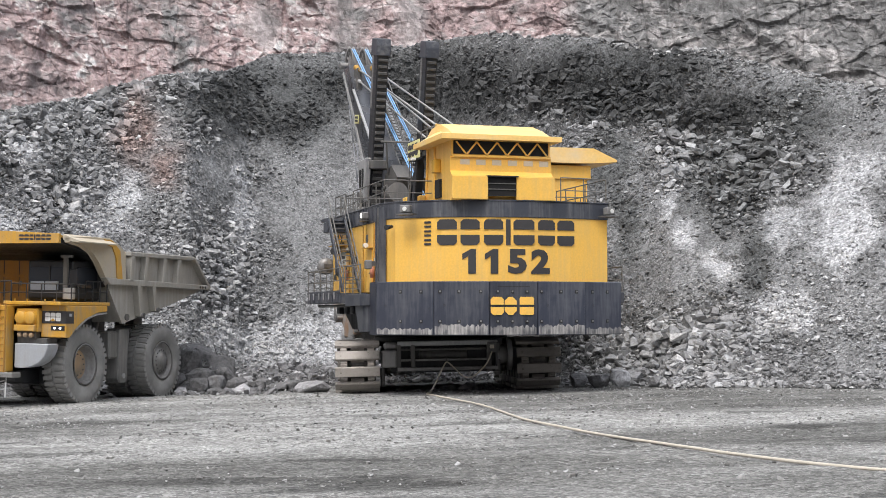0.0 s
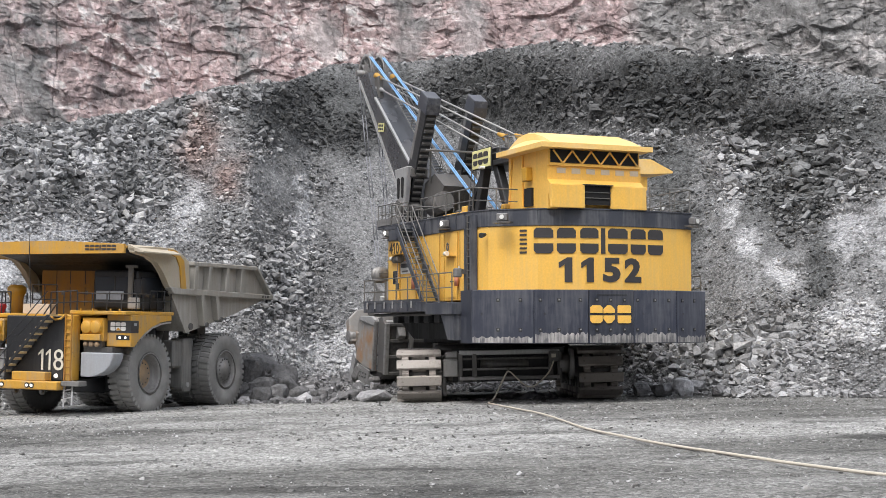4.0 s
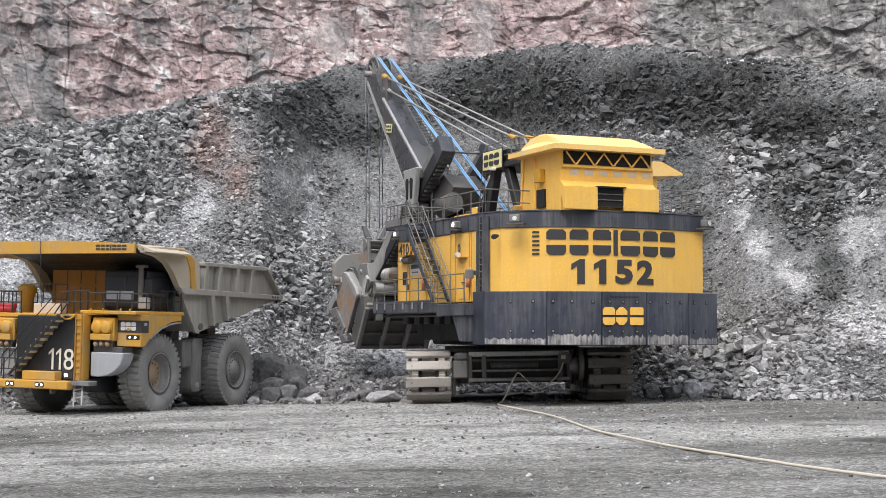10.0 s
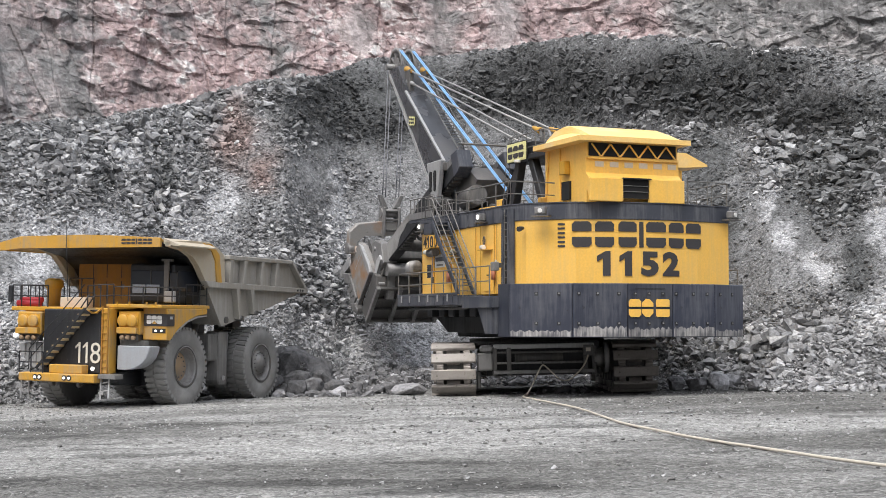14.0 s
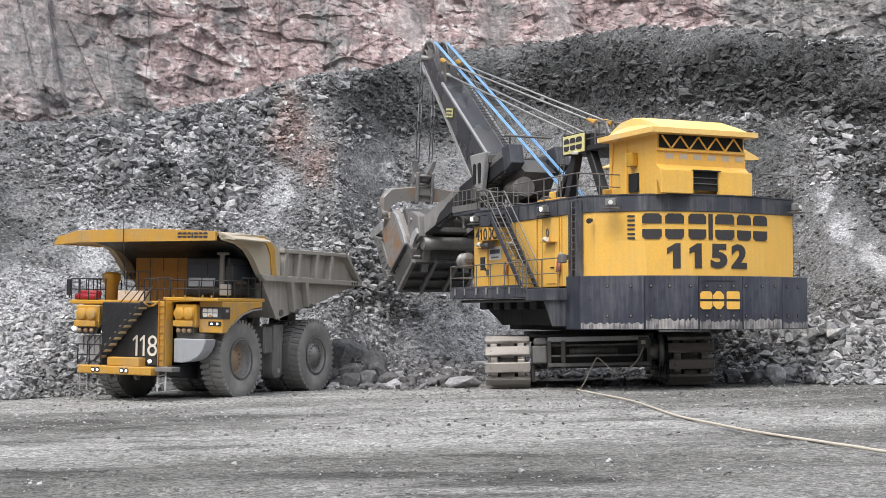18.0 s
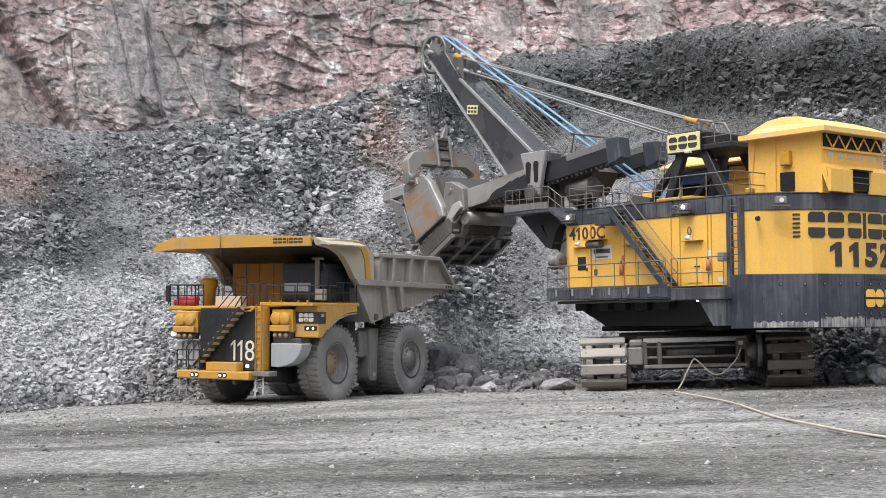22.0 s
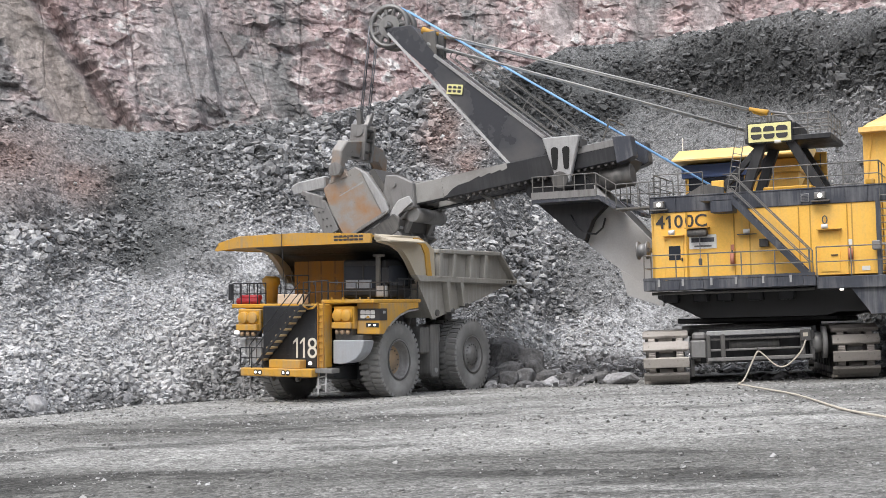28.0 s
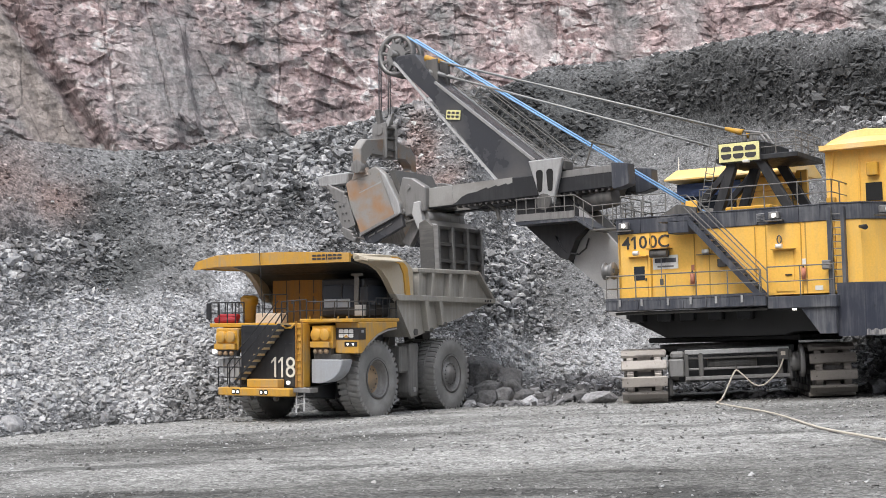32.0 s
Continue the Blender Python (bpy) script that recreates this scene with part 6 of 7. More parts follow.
def build_bail():
    part("arch", bm_prism([(-2.75, -0.35), (-2.75, 1.05), (-2.2, 1.6), (-0.5, 1.75), (0.5, 1.75), (2.2, 1.6), (2.75, 1.05), (2.75, -0.35), (2.35, -0.35), (2.25, 0.5), (1.7, 0.9), (-1.7, 0.9), (-2.25, 0.5), (-2.35, -0.35)], "y", -0.3, 0.3, bevel=0.06), mat_rusty, bail, "brown worn bail arch")
    for x in (-0.5, 0.5):
        part("equaliser_cheek", bm_box(x - 0.09, x + 0.09, -0.5, 0.5, 0.7, 2.7, bevel=0.05), mat_steel, bail)
    for z in (1.15, 1.8, 2.35):
        part("equaliser_bar", bm_box(-0.45, 0.45, -0.42, 0.42, z, z + 0.13, bevel=0.02), mat_dark_steel, bail)
    part("equaliser_pin", bm_tube([(-0.66, 0, 2.3), (0.66, 0, 2.3)], 0.3, 14), mat_steel, bail)
    for x in (-0.72, 0.72):
        part("rope_socket", bm_prism([(x * 0.5 - 0.22, 2.6), (x * 0.5 + 0.22, 2.6), (x + 0.13, 3.45), (x - 0.13, 3.45)], "y", -0.14, 0.14, bevel=0.03), mat_steel, bail)


build_bail()

# hoist ropes in lapping lengths that follow the dipper
ROPE = 2.75
ropes = []
for k in range(5):
    bm = bmesh.new()
    for s in (-0.45, 0.45):
        for o in (-0.1, 0.1):
            add_tube(bm, [(s + o, 0, 0), (s + o, 0, -ROPE)], 0.034, 8)
    ropes.append(part("hoist_rope", bm, mat_darkrope, shovel, "greasy hoist rope"))

# ---- crawler undercarriage, which stands still ----
base = thing("crawler_undercarriage", pose(4.4, 70, 0), "worn steel crawler undercarriage on the pit floor", "undercarriage")


def build_base():
    bm = bmesh.new()
    add_box(bm, -1.02, 1.02, -0.225, 0.225, 0.0, 0.17, bevel=0.03)
    for x in (-0.62, 0.62):
        add_box(bm, x - 0.16, x + 0.16, -0.36, 0.36, -0.26, 0.02, bevel=0.03)
    add_box(bm, -0.3, 0.3, -0.2, 0.2, -0.2, 0.0)
    me = bpy.data.meshes.new("track_shoe")
    bmesh.ops.recalc_face_normals(bm, faces=bm.faces)
    bm.to_mesh(me)
    bm.free()
    me.materials.append(mat_shoe)
    r, half = 1.02, 4.45
    loop = 4 * half + 2 * math.pi * r
    n = 35
    for s in (-1, 1):
        frame_ = part("crawler_frame", bm_prism([(-4.6, 0.55), (-4.9, 1.3), (-4.4, 2.0), (4.4, 2.0), (4.9, 1.3), (4.6, 0.55)], "x", s * 4.15 - 0.55, s * 4.15 + 0.55, bevel=0.1), mat_dark_steel, base)
        for y in (-4.45, 4.45):
            part("drive_tumbler", bm_tube([(s * 4.15 - 0.8, y, 1.22), (s * 4.15 + 0.8, y, 1.22)], 0.78, 20), mat_dark_steel, frame_)
        for k in range(7):
            part("roller", bm_tube([(s * 4.15 - 0.7, -3.6 + k * 1.2, 0.6), (s * 4.15 + 0.7, -3.6 + k * 1.2, 0.6)], 0.34, 14), mat_dark_steel, frame_)
        for k in range(n):
            d = (k + 0.4) * loop / n
            if d < 2 * half:
                y, z, a = -half + d, 1.22 + r, 0
            elif d < 2 * half + math.pi * r:
                t = (d - 2 * half) / r
                y, z, a = half + r * math.sin(t), 1.22 + r * math.cos(t), -math.degrees(t)
            elif d < 4 * half + math.pi * r:
                y, z, a = half - (d - 2 * half - math.pi * r), 1.22 - r, 180
            else:
                t = (d - 4 * half - math.pi * r) / r
                y, z, a = -half - r * math.sin(t), 1.22 - r * math.cos(t), 180 - math.degrees(t)
            shoe = new("track_shoe", me)
            shoe.parent = base
            shoe.matrix_basis = pose(s * 4.15, y, z, a)
    # car body with its ring, rear axle frame and gear
    part("car_body", bm_box(-2.9, 2.9, -3.6, 3.6, 0.85, 2.1, bevel=0.12), mat_dark_steel, base)
    part("roller_ring", add_lathe(bmesh.new(), [(2.1, 2.6), (2.1, 3.3), (2.6, 3.3), (2.6, 2.6)], "z", sides=48, caps=False), mat_dark_steel, base)
    part("upper_beam", bm_box(-2.3, 2.3, -5.2, -4.95, 2.12, 2.34, bevel=0.03), mat_light_steel, base)
    part("upper_beam", bm_box(-2.3, 2.3, -5.1, -4.8, 1.9, 2.0, bevel=0.02), mat_dark_steel, base)
    part("cross_bar", bm_box(-2.2, 2.0, -5.1, -4.95, 1.42, 1.52, bevel=0.02), mat_steel, base)
    part("lower_beam", bm_box(-2.3, 2.3, -5.25, -4.85, 0.98, 1.14, bevel=0.02), mat_steel, base)
    for x in (-2.25, -1.6, 1.9, 2.3):
        part("upright", bm_box(x - 0.1, x + 0.1, -5.2, -4.9, 0.9, 2.2, bevel=0.02), mat_dark_steel, base)
    part("propel_motor", bm_tube([(-1.3, -4.6, 1.7), (0.9, -4.6, 1.7)], 0.3, 14), mat_dark_steel, base)
    part("backing_plate", bm_box(-2.6, 2.6, -4.4, -4.2, 0.9, 2.4), mat_black, base)
    part("gearcase", bm_box(-3.05, -2.35, -5.3, -4.3, 1.15, 1.95, bevel=0.06), mat_steel, base)
    part("axle_cover", bm_box(-2.95, -2.3, -5.1, -4.4, 1.95, 2.3, bevel=0.1), mat_steel, base)
    part("brake_disc", bm_tube([(2.75, -4.8, 1.65), (2.95, -4.8, 1.65)], 0.72, 24), mat_steel, base)
    part("brake_drum", bm_tube([(2.3, -4.8, 1.65), (2.75, -4.8, 1.65)], 0.45, 18), mat_steel, base)
    box = part("junction_box", bm_box(1.8, 2.25, -5.5, -5.2, 1.75, 2.25, bevel=0.03), mat_dark_steel, base, "rusty cable junction box")
    part("box_label", bm_box(1.9, 2.1, -5.52, -5.5, 1.95, 2.12), mat_cable, box)
    part("side_lug", bm_box(-3.1, -2.9, -5.0, -4.6, 0.3, 1.15, bevel=0.05), mat_dark_steel, base)


mat_shoe = painted("scraped_track_steel", (0.30, 0.275, 0.25), (0.085, 0.075, 0.068), 0.95, 0.6, metal=0.12, streak=False, scale=1.1, vary=0.4, chips=(0.10, 0.085, 0.07))
build_base()


# ---- the haul truck: x to its right, y ahead, front axle at the origin ----
truck = thing("haul_truck", pose(-14.66, 63.91, -0.136, 0, 0, 157.816), "yellow mining haul truck with a dusty grey dump body, parked", "truck")
LEAN = pose(0, 0, 0.13, 0, -2.3, 0)


def tpart(name, bm, material, label="", parent=None):
    return part(name, bm, material, parent or truck, label, at=None if parent else LEAN)


LUG = {}


def add_lugs(wheel):
    """Tread blocks, alternately to both shoulders."""
    if not LUG:
        for s in (-1, 1):
            bm = bmesh.new()
            add_prism(bm, [(s * 0.04, -0.10), (s * 0.51, -0.03), (s * 0.51, 0.13), (s * 0.04, 0.08)], "z", 1.5, 1.745)
            bmesh.ops.recalc_face_normals(bm, faces=bm.faces)
            LUG[s] = bpy.data.meshes.new("tread_lug")
            bm.to_mesh(LUG[s])
            bm.free()
            LUG[s].materials.append(mat_rubber)
    n = 40
    for k in range(n):
        for s in (-1, 1):
            o = new("tread_lug", LUG[s])
            o.parent = wheel
            o.matrix_basis = Matrix.Rotation(2 * math.pi * (k + s * 0.2) / n, 4, "X")


def build_wheels():
    bm = bmesh.new()
    add_lathe(bm, [(-0.46, 0.86), (-0.52, 1.0), (-0.56, 1.35), (-0.5, 1.62), (-0.42, 1.7), (0.42, 1.7), (0.5, 1.62), (0.56, 1.35), (0.52, 1.0), (0.46, 0.86), (-0.46, 0.86)], "x", sides=48, caps=False)
    wheel = part("wheel", bm, mat_rubber, truck, "dusty grey off-road tyre", at=pose(-2.8, 0, 1.78))
    add_lugs(wheel)
    bm = bmesh.new()
    add_lathe(bm, [(-0.50, 0.9), (-0.53, 0.92), (-0.50, 0.82), (-0.42, 0.78), (-0.26, 0.73), (-0.1, 0.64)], "x", sides=36, caps=False)
    part("rim", bm, mat_steel, wheel, "grey steel rim")
    part("hub", add_lathe(bmesh.new(), [(-0.1, 0.65), (-0.08, 0.6), (-0.12, 0.54), (-0.12, 0.36), (-0.16, 0.34), (-0.16, 0.0)], "x", sides=30, caps=False), mat_rim, wheel, "tan hub plate")
    rim_lock = add_lathe(bmesh.new(), [(-0.505, 0.83), (-0.53, 0.86), (-0.505, 0.89), (-0.505, 0.83)], "x", sides=36, caps=False)
    part("lock_ring", rim_lock, mat_dark_steel, wheel)
    for k in range(12):
        a = k * math.pi / 6
        part("wheel_nut", bm_tube([(-0.1, 0.46 * math.cos(a), 0.46 * math.sin(a)), (-0.15, 0.46 * math.cos(a), 0.46 * math.sin(a))], 0.035, 6), mat_dark_steel, wheel)
    again(wheel, pose(2.8, 0, 1.78, 0, 0, 180))
    rear = part("wheel", tyre_copy(wheel), mat_rubber, truck, "dusty grey off-road tyre", at=pose(-3.24, -5.905, 1.78))
    add_lugs(rear)
    bm = bmesh.new()
    add_lathe(bm, [(-0.50, 0.9), (-0.53, 0.92), (-0.50, 0.82), (-0.4, 0.78), (-0.34, 0.6), (-0.42, 0.56), (-0.46, 0.36), (-0.52, 0.34), (-0.54, 0.0)], "x", sides=36, caps=False)
    part("rim", bm, mat_steel, rear, "grey final drive hub")
    part("lock_ring", add_lathe(bmesh.new(), [(-0.505, 0.83), (-0.53, 0.86), (-0.505, 0.89), (-0.505, 0.83)], "x", sides=36, caps=False), mat_dark_steel, rear)
    for k in range(16):
        a = k * math.pi / 8
        part("wheel_nut", bm_tube([(-0.41, 0.5 * math.cos(a), 0.5 * math.sin(a)), (-0.48, 0.5 * math.cos(a), 0.5 * math.sin(a))], 0.03, 6), mat_dark_steel, rear)
    again(rear, pose(3.24, -5.905, 1.78, 0, 0, 180))
    for x in (-2.02, 2.02):
        again(rear, pose(x, -5.905, 1.78, 0, 0, 180 if x > 0 else 0))
    tpart("rear_axle", add_lathe(bmesh.new(), [(-2.8, 0.5), (-0.9, 0.6), (-0.5, 0.95), (0.5, 0.95), (0.9, 0.6), (2.8, 0.5)], "x", (0, -5.9, 1.78), 20), mat_dark_steel)
    tpart("front_axle", bm_tube([(-2.4, 0, 1.75), (2.4, 0, 1.75)], 0.35, 14), mat_dark_steel)


def tyre_copy(ob):
    bm = bmesh.new()
    bm.from_mesh(ob.data)
    return bm


def build_body():
    # dump body: floor, front wall, sides with ribs, canopy
    floor = [(-1.5, 5.2), (-2.56, 3.62), (-7.0, 4.52), (-10.1, 5.28), (-10.1, 5.45), (-7.0, 4.75), (-2.7, 3.9), (-1.75, 5.3)]
    body = tpart("dump_body", bm_prism(floor, "x", -3.45, 3.45), mat_bodygrey, "dusty khaki grey dump body with ribs")
    side = [(-0.9, 5.5), (-2.4, 3.55), (-7.0, 4.5), (-10.16, 5.3), (-8.4, 6.77), (-2.55, 6.77), (-1.9, 7.1), (-0.9, 7.2)]
    for s in (-1, 1):
        lo, hi = sorted((s * 3.42, s * 3.55))
        tpart("body_side", bm_prism(side, "x", lo, hi), mat_bodygrey, "", body)
        lo, hi = sorted((s * 3.5, s * 3.86))
        tpart("top_rail", bm_prism([(-2.5, 6.62), (-8.45, 6.62), (-8.5, 6.82), (-2.5, 6.82)], "x", lo, hi, bevel=0.03), mat_bodygrey, "", body)
        tpart("side_rail", bm_prism([(-0.5, 5.60), (-0.85, 5.30), (-10.1, 5.2), (-10.3, 5.34), (-9.9, 5.44)], "x", lo, hi, bevel=0.03), mat_bodygrey, "", body)
        for y in (-2.75, -4.0, -5.65, -7.05):
            tpart("side_rib", bm_prism([(y - 0.14, 6.62), (y + 0.14, 6.62), (y + 0.26, 5.42), (y - 0.02, 5.42)], "x", lo, sorted((s * 3.5, s * 3.8))[1] if s > 0 else hi, bevel=0.02), mat_bodygrey, "", body)
        for y in (-3.35, -4.65):
            z = 3.6 + (-2.56 - y) * 0.2 + 0.12
            tpart("side_rib", bm_prism([(y + 0.18, 5.34), (y - 0.12, 5.34), (y - 0.42, z), (y - 0.14, z)], "x", lo, hi, bevel=0.02), mat_bodygrey, "", body)
            tpart("pad", bm_tube([(s * 3.6, y - 0.3, z + 0.05), (s * 3.95, y - 0.3, z + 0.05)], 0.12, 10), mat_dark_steel, "", body)
        tpart("pivot_eye", bm_tube([(s * 3.4, -2.75, 3.85), (s * 3.62, -2.75, 3.85)], 0.16, 12), mat_dark_steel, "", body)
        tpart("tail_rib", bm_prism([(-8.4, 6.77), (-8.6, 6.77), (-10.25, 5.36), (-10.0, 5.36)], "x", lo, hi, bevel=0.02), mat_bodygrey, "", body)
        for k in range(3):
            tpart("tail_hole", bm_tube([(s * 3.84, -9.1 - k * 0.26, 5.33), (s * 3.88, -9.1 - k * 0.26, 5.33)], 0.06, 8), mat_shadow_hole, "", body)
        # the swept cheek from canopy to body, with a yellow inner band
        cheek = [(2.3, 7.24), (0.6, 7.32), (-0.8, 7.34), (-1.6, 7.06), (-2.15, 6.8), (-2.25, 5.5), (-0.62, 5.5), (-0.4, 5.75), (0.0, 6.25), (0.5, 6.65), (1.2, 6.9), (2.3, 7.0)]
        lo2, hi2 = sorted((s * 3.5, s * 3.8))
        tpart("cheek", bm_prism(cheek, "x", lo2, hi2, bevel=0.03), mat_truck_tan, "", body)
        lo3, hi3 = sorted((s * 3.8, s * 3.86))
        tpart("cheek_band", bm_prism([(-0.3, 7.26), (-0.95, 7.24), (-1.6, 6.8), (-1.85, 5.55), (-1.42, 5.55), (-1.28, 6.5), (-0.95, 6.95), (-0.3, 7.1)], "x", lo3, hi3), mat_yellow_dusty, "", body)
    # Front wall painted black for the shade inside the canopy.
    tpart("front_wall", bm_prism([(-1.2, 5.45), (-0.75, 6.1), (0.1, 6.6), (0.1, 6.75), (-0.95, 6.25), (-1.75, 5.3), (-1.5, 5.2)], "x", -3.45, 3.45), mat_black, "", body)
    # canopy: a flat middle with a fascia and two drooping wings
    tpart("canopy", bm_box(-3.45, 3.9, -0.4, 2.5, 7.2, 7.3), mat_truck_yellow, "yellow canopy plate over the cab", body)
    tpart("fascia", bm_prism([(-3.45, 6.96), (-3.45, 7.36), (-0.8, 7.47), (0.5, 7.5), (3.9, 7.44), (3.9, 6.9)], "y", 2.45, 2.6, bevel=0.01), mat_truck_yellow, "", body)
    tpart("fascia", bm_prism([(3.92, 6.9), (3.92, 7.44), (5.08, 7.16), (5.3, 6.82), (5.2, 6.78)], "y", 2.42, 2.57, bevel=0.01), mat_truck_yellow, "", body)
    tpart("canopy_wing", bm_prism([(3.9, 7.28), (5.2, 6.95), (5.2, 6.86), (3.9, 7.1)], "y", -0.9, 2.42), mat_truck_yellow, "", body)
    tpart("wing_edge", bm_prism([(5.18, 6.82), (5.28, 6.82), (5.2, 7.0), (5.12, 7.0)], "y", -0.9, 2.42), mat_yellow_dusty, "", body)
    tpart("canopy_wing", bm_prism([(-3.45, 7.36), (-4.25, 7.06), (-4.25, 7.0), (-3.45, 7.1)], "y", -0.7, 2.3), mat_truck_tan, "dusty tan drooping canopy edge", body)
    for k in range(4):
        tpart("canopy_rib", bm_box(-2.6 + k * 1.7, -2.4 + k * 1.7, -0.2, 2.4, 6.98, 7.2), mat_black, "", body)
    tpart("canopy_slope", bm_prism([(2.4, 6.98), (2.4, 7.15), (0.1, 6.75), (-0.2, 6.5), (0.4, 6.65)], "x", -3.4, 3.4), mat_black, "", body)
    # owner's marks on the fascia, plain bars
    for k, w in enumerate((0.24, 0.24, 0.2, 0.07, 0.24, 0.22, 0.24)):
        x = -1.62 - (0, 0.25, 0.49, 0.65, 0.83, 1.08, 1.33)[k]
        tpart("mark_bar", placed(add_mark(bmesh.new(), w * 0.92, 0.24, 0.06, 0.03, 0.012), pose(x, 2.604, 7.08, 0, 0, 180)), mat_letter, "", body)
        x = 4.68 - k * 0.12
        tpart("mark_bar", placed(add_mark(bmesh.new(), w * 0.42, 0.17, 0.04, 0.02, 0.012), pose(x, 2.554, 7.0, 0, 0, 180)), mat_letter, "", body)
    # hoist cylinder and chassis
    for s in (-1, 1):
        tpart("frame_rail", bm_box(s * 1.0 - 0.25, s * 1.0 + 0.25, -7.5, 2.8, 1.9, 2.7, bevel=0.05), mat_dark_steel)
        tank = tpart("tank", bm_box(*sorted((s * 2.05, s * 3.0)), -3.6, -2.3, 1.95, 3.2, bevel=0.08), mat_tank, "dusty grey tank behind the front wheel")
        tpart("tank_tongue", bm_prism([(-3.75, 3.3), (-2.95, 3.3), (-2.95, 1.0), (-3.1, 0.82), (-3.6, 0.82), (-3.75, 1.0)], "x", *sorted((s * 2.4, s * 3.1)), bevel=0.05), mat_tank, "", tank)
        tpart("tank_eye", bm_tube([(s * 3.08, -3.35, 1.15), (s * 3.16, -3.35, 1.15)], 0.12, 12), mat_light_steel, "", tank)
        tpart("strut_box", bm_box(*sorted((s * 1.9, s * 2.8)), -4.3, -3.78, 2.4, 3.3, bevel=0.05), mat_steel)
        tpart("hoist_cylinder", bm_tube([(s * 1.6, -2.6, 2.0), (s * 1.6, -3.4, 4.0)], 0.22, 12), mat_steel)
    tpart("belly", bm_box(-1.9, 1.9, -5.0, 1.0, 0.95, 2.6), mat_black)
    tpart("engine_guard", bm_prism([(1.0, 0.9), (2.7, 1.1), (2.9, 1.5), (1.0, 1.6)], "x", -1.6, 2.2), mat_black)
    for s in (-1, 1):
        # Black panels added to darken the hollow behind the front wheels.
        tpart("dark_fill_panel", bm_prism([(1.9, 3.2), (1.9, 2.3), (-1.6, 2.0), (-2.2, 2.4), (-2.2, 4.3), (1.2, 4.3)], "x", *sorted((s * 1.7, s * 2.1))), mat_black)
        tpart("suspension_strut", bm_tube([(s * 1.9, 0.3, 1.7), (s * 1.8, 0.1, 3.6)], 0.26, 12), mat_dark_steel)
        tpart("rear_strut", bm_tube([(s * 1.0, -6.6, 1.9), (s * 1.0, -6.3, 3.9)], 0.24, 12), mat_dark_steel)
        tpart("body_hinge", bm_box(*sorted((s * 0.8, s * 1.3)), -8.0, -7.2, 2.5, 4.5, bevel=0.05), mat_dark_steel)


def build_front():
    deck = tpart("deck", bm_box(-3.72, -0.9, -1.1, 2.75, 4.34, 4.5, bevel=0.03), mat_yellow_dusty, "yellow deck with handrails round the cab")
    tpart("deck_step", bm_box(-0.88, 4.15, -1.1, 2.75, 4.14, 4.32, bevel=0.03), mat_yellow_dusty, "", deck)
    for x in (-3.45, -3.0, -2.1, -1.5):
        tpart("deck_lug", bm_box(x, x + 0.05, 2.72, 2.78, 4.46, 4.6), mat_yellow_dusty, "", deck)
    # radiator with the stair across it and the fleet number
    grille = tpart("radiator", bm_box(-0.85, 2.15, 1.0, 3.0, 1.5, 4.24, bevel=0.04), mat_black, "black radiator with a stair across it")
    for k in range(9):
        z = 1.75 + k * 0.27
        tpart("radiator_slat", bm_box(-0.75, 2.05, 2.995, 3.02, z, z + 0.05), mat_black, "", grille)
    for ch, x in zip("118", (0.20, -0.18, -0.63)):
        tpart("digit", placed(digit_mesh(ch, 0.9, 0.02, 0.92, -0.016 if ch == "1" else -0.004), pose(x, 3.03, 1.93, 0, 0, 180)), mat_number, "", grille)
    stair = tpart("stair_side", bm_prism([(2.1, 1.65), (1.95, 1.65), (-0.55, 4.3), (-0.4, 4.3)], "y", 3.05, 3.1), mat_black)
    tpart("stair_side", bm_prism([(2.1, 1.65), (1.95, 1.65), (-0.55, 4.3), (-0.4, 4.3)], "y", 3.6, 3.65), mat_black)
    for k in range(10):
        x, z = 1.95 - k * 0.26, 1.8 + k * 0.27
        tpart("tread", bm_box(x - 0.2, x + 0.06, 3.1, 3.6, z, z + 0.09), mat_tread, "", stair)
    tpart("stair_rail", add_tube(add_tube(bmesh.new(), [(2.4, 3.62, 1.6), (2.4, 3.62, 2.5), (-0.4, 3.62, 5.3)], 0.025, 6), [(2.4, 3.62, 2.05), (-0.4, 3.62, 4.85)], 0.02, 6), mat_black, "", stair)
    col = tpart("ladder_column", bm_box(-1.33, -0.93, 2.5, 3.05, 1.5, 4.3, bevel=0.03), mat_truck_yellow, "yellow ladder column")
    tpart("ladder", add_ladder(bmesh.new(), (-1.13, 3.1, 1.5), (-1.13, 3.1, 4.4), 0.3, (1, 0, 0), 0.28, 0.035), mat_cabinet, "", col)
    # bumper with step box, lamps and hanging ladder
    bumper = tpart("bumper", bm_box(-1.1, 2.85, 3.1, 3.75, 1.12, 1.48, bevel=0.04), mat_truck_yellow, "yellow front bumper with lit lamps")
    tpart("bumper_box", bm_box(-0.35, 1.35, 3.1, 3.6, 1.48, 1.86, bevel=0.03), mat_truck_yellow, "", bumper)
    tpart("bumper_end", bm_box(-2.0, -1.1, 2.9, 3.5, 1.3, 1.5, bevel=0.02), mat_steel, "", bumper)
    for x in (1.95, 1.72, 0.42, 0.18):
        tpart("lamp", bm_tube([(x, 3.74, 1.3), (x, 3.79, 1.3)], 0.055, 12), mat_glow, "lit lamp", bumper)
        tpart("lamp_rim", bm_tube([(x, 3.7, 1.3), (x, 3.765, 1.3)], 0.12, 12), mat_black, "", bumper)
    for x in (2.45, 2.25, 1.1, 0.9, -0.45, -0.65):
        tpart("chevron", bm_prism([(x, 1.18), (x + 0.1, 1.18), (x + 0.2, 1.42), (x + 0.1, 1.42)], "y", 3.75, 3.757), mat_yellow_dusty, "", bumper)
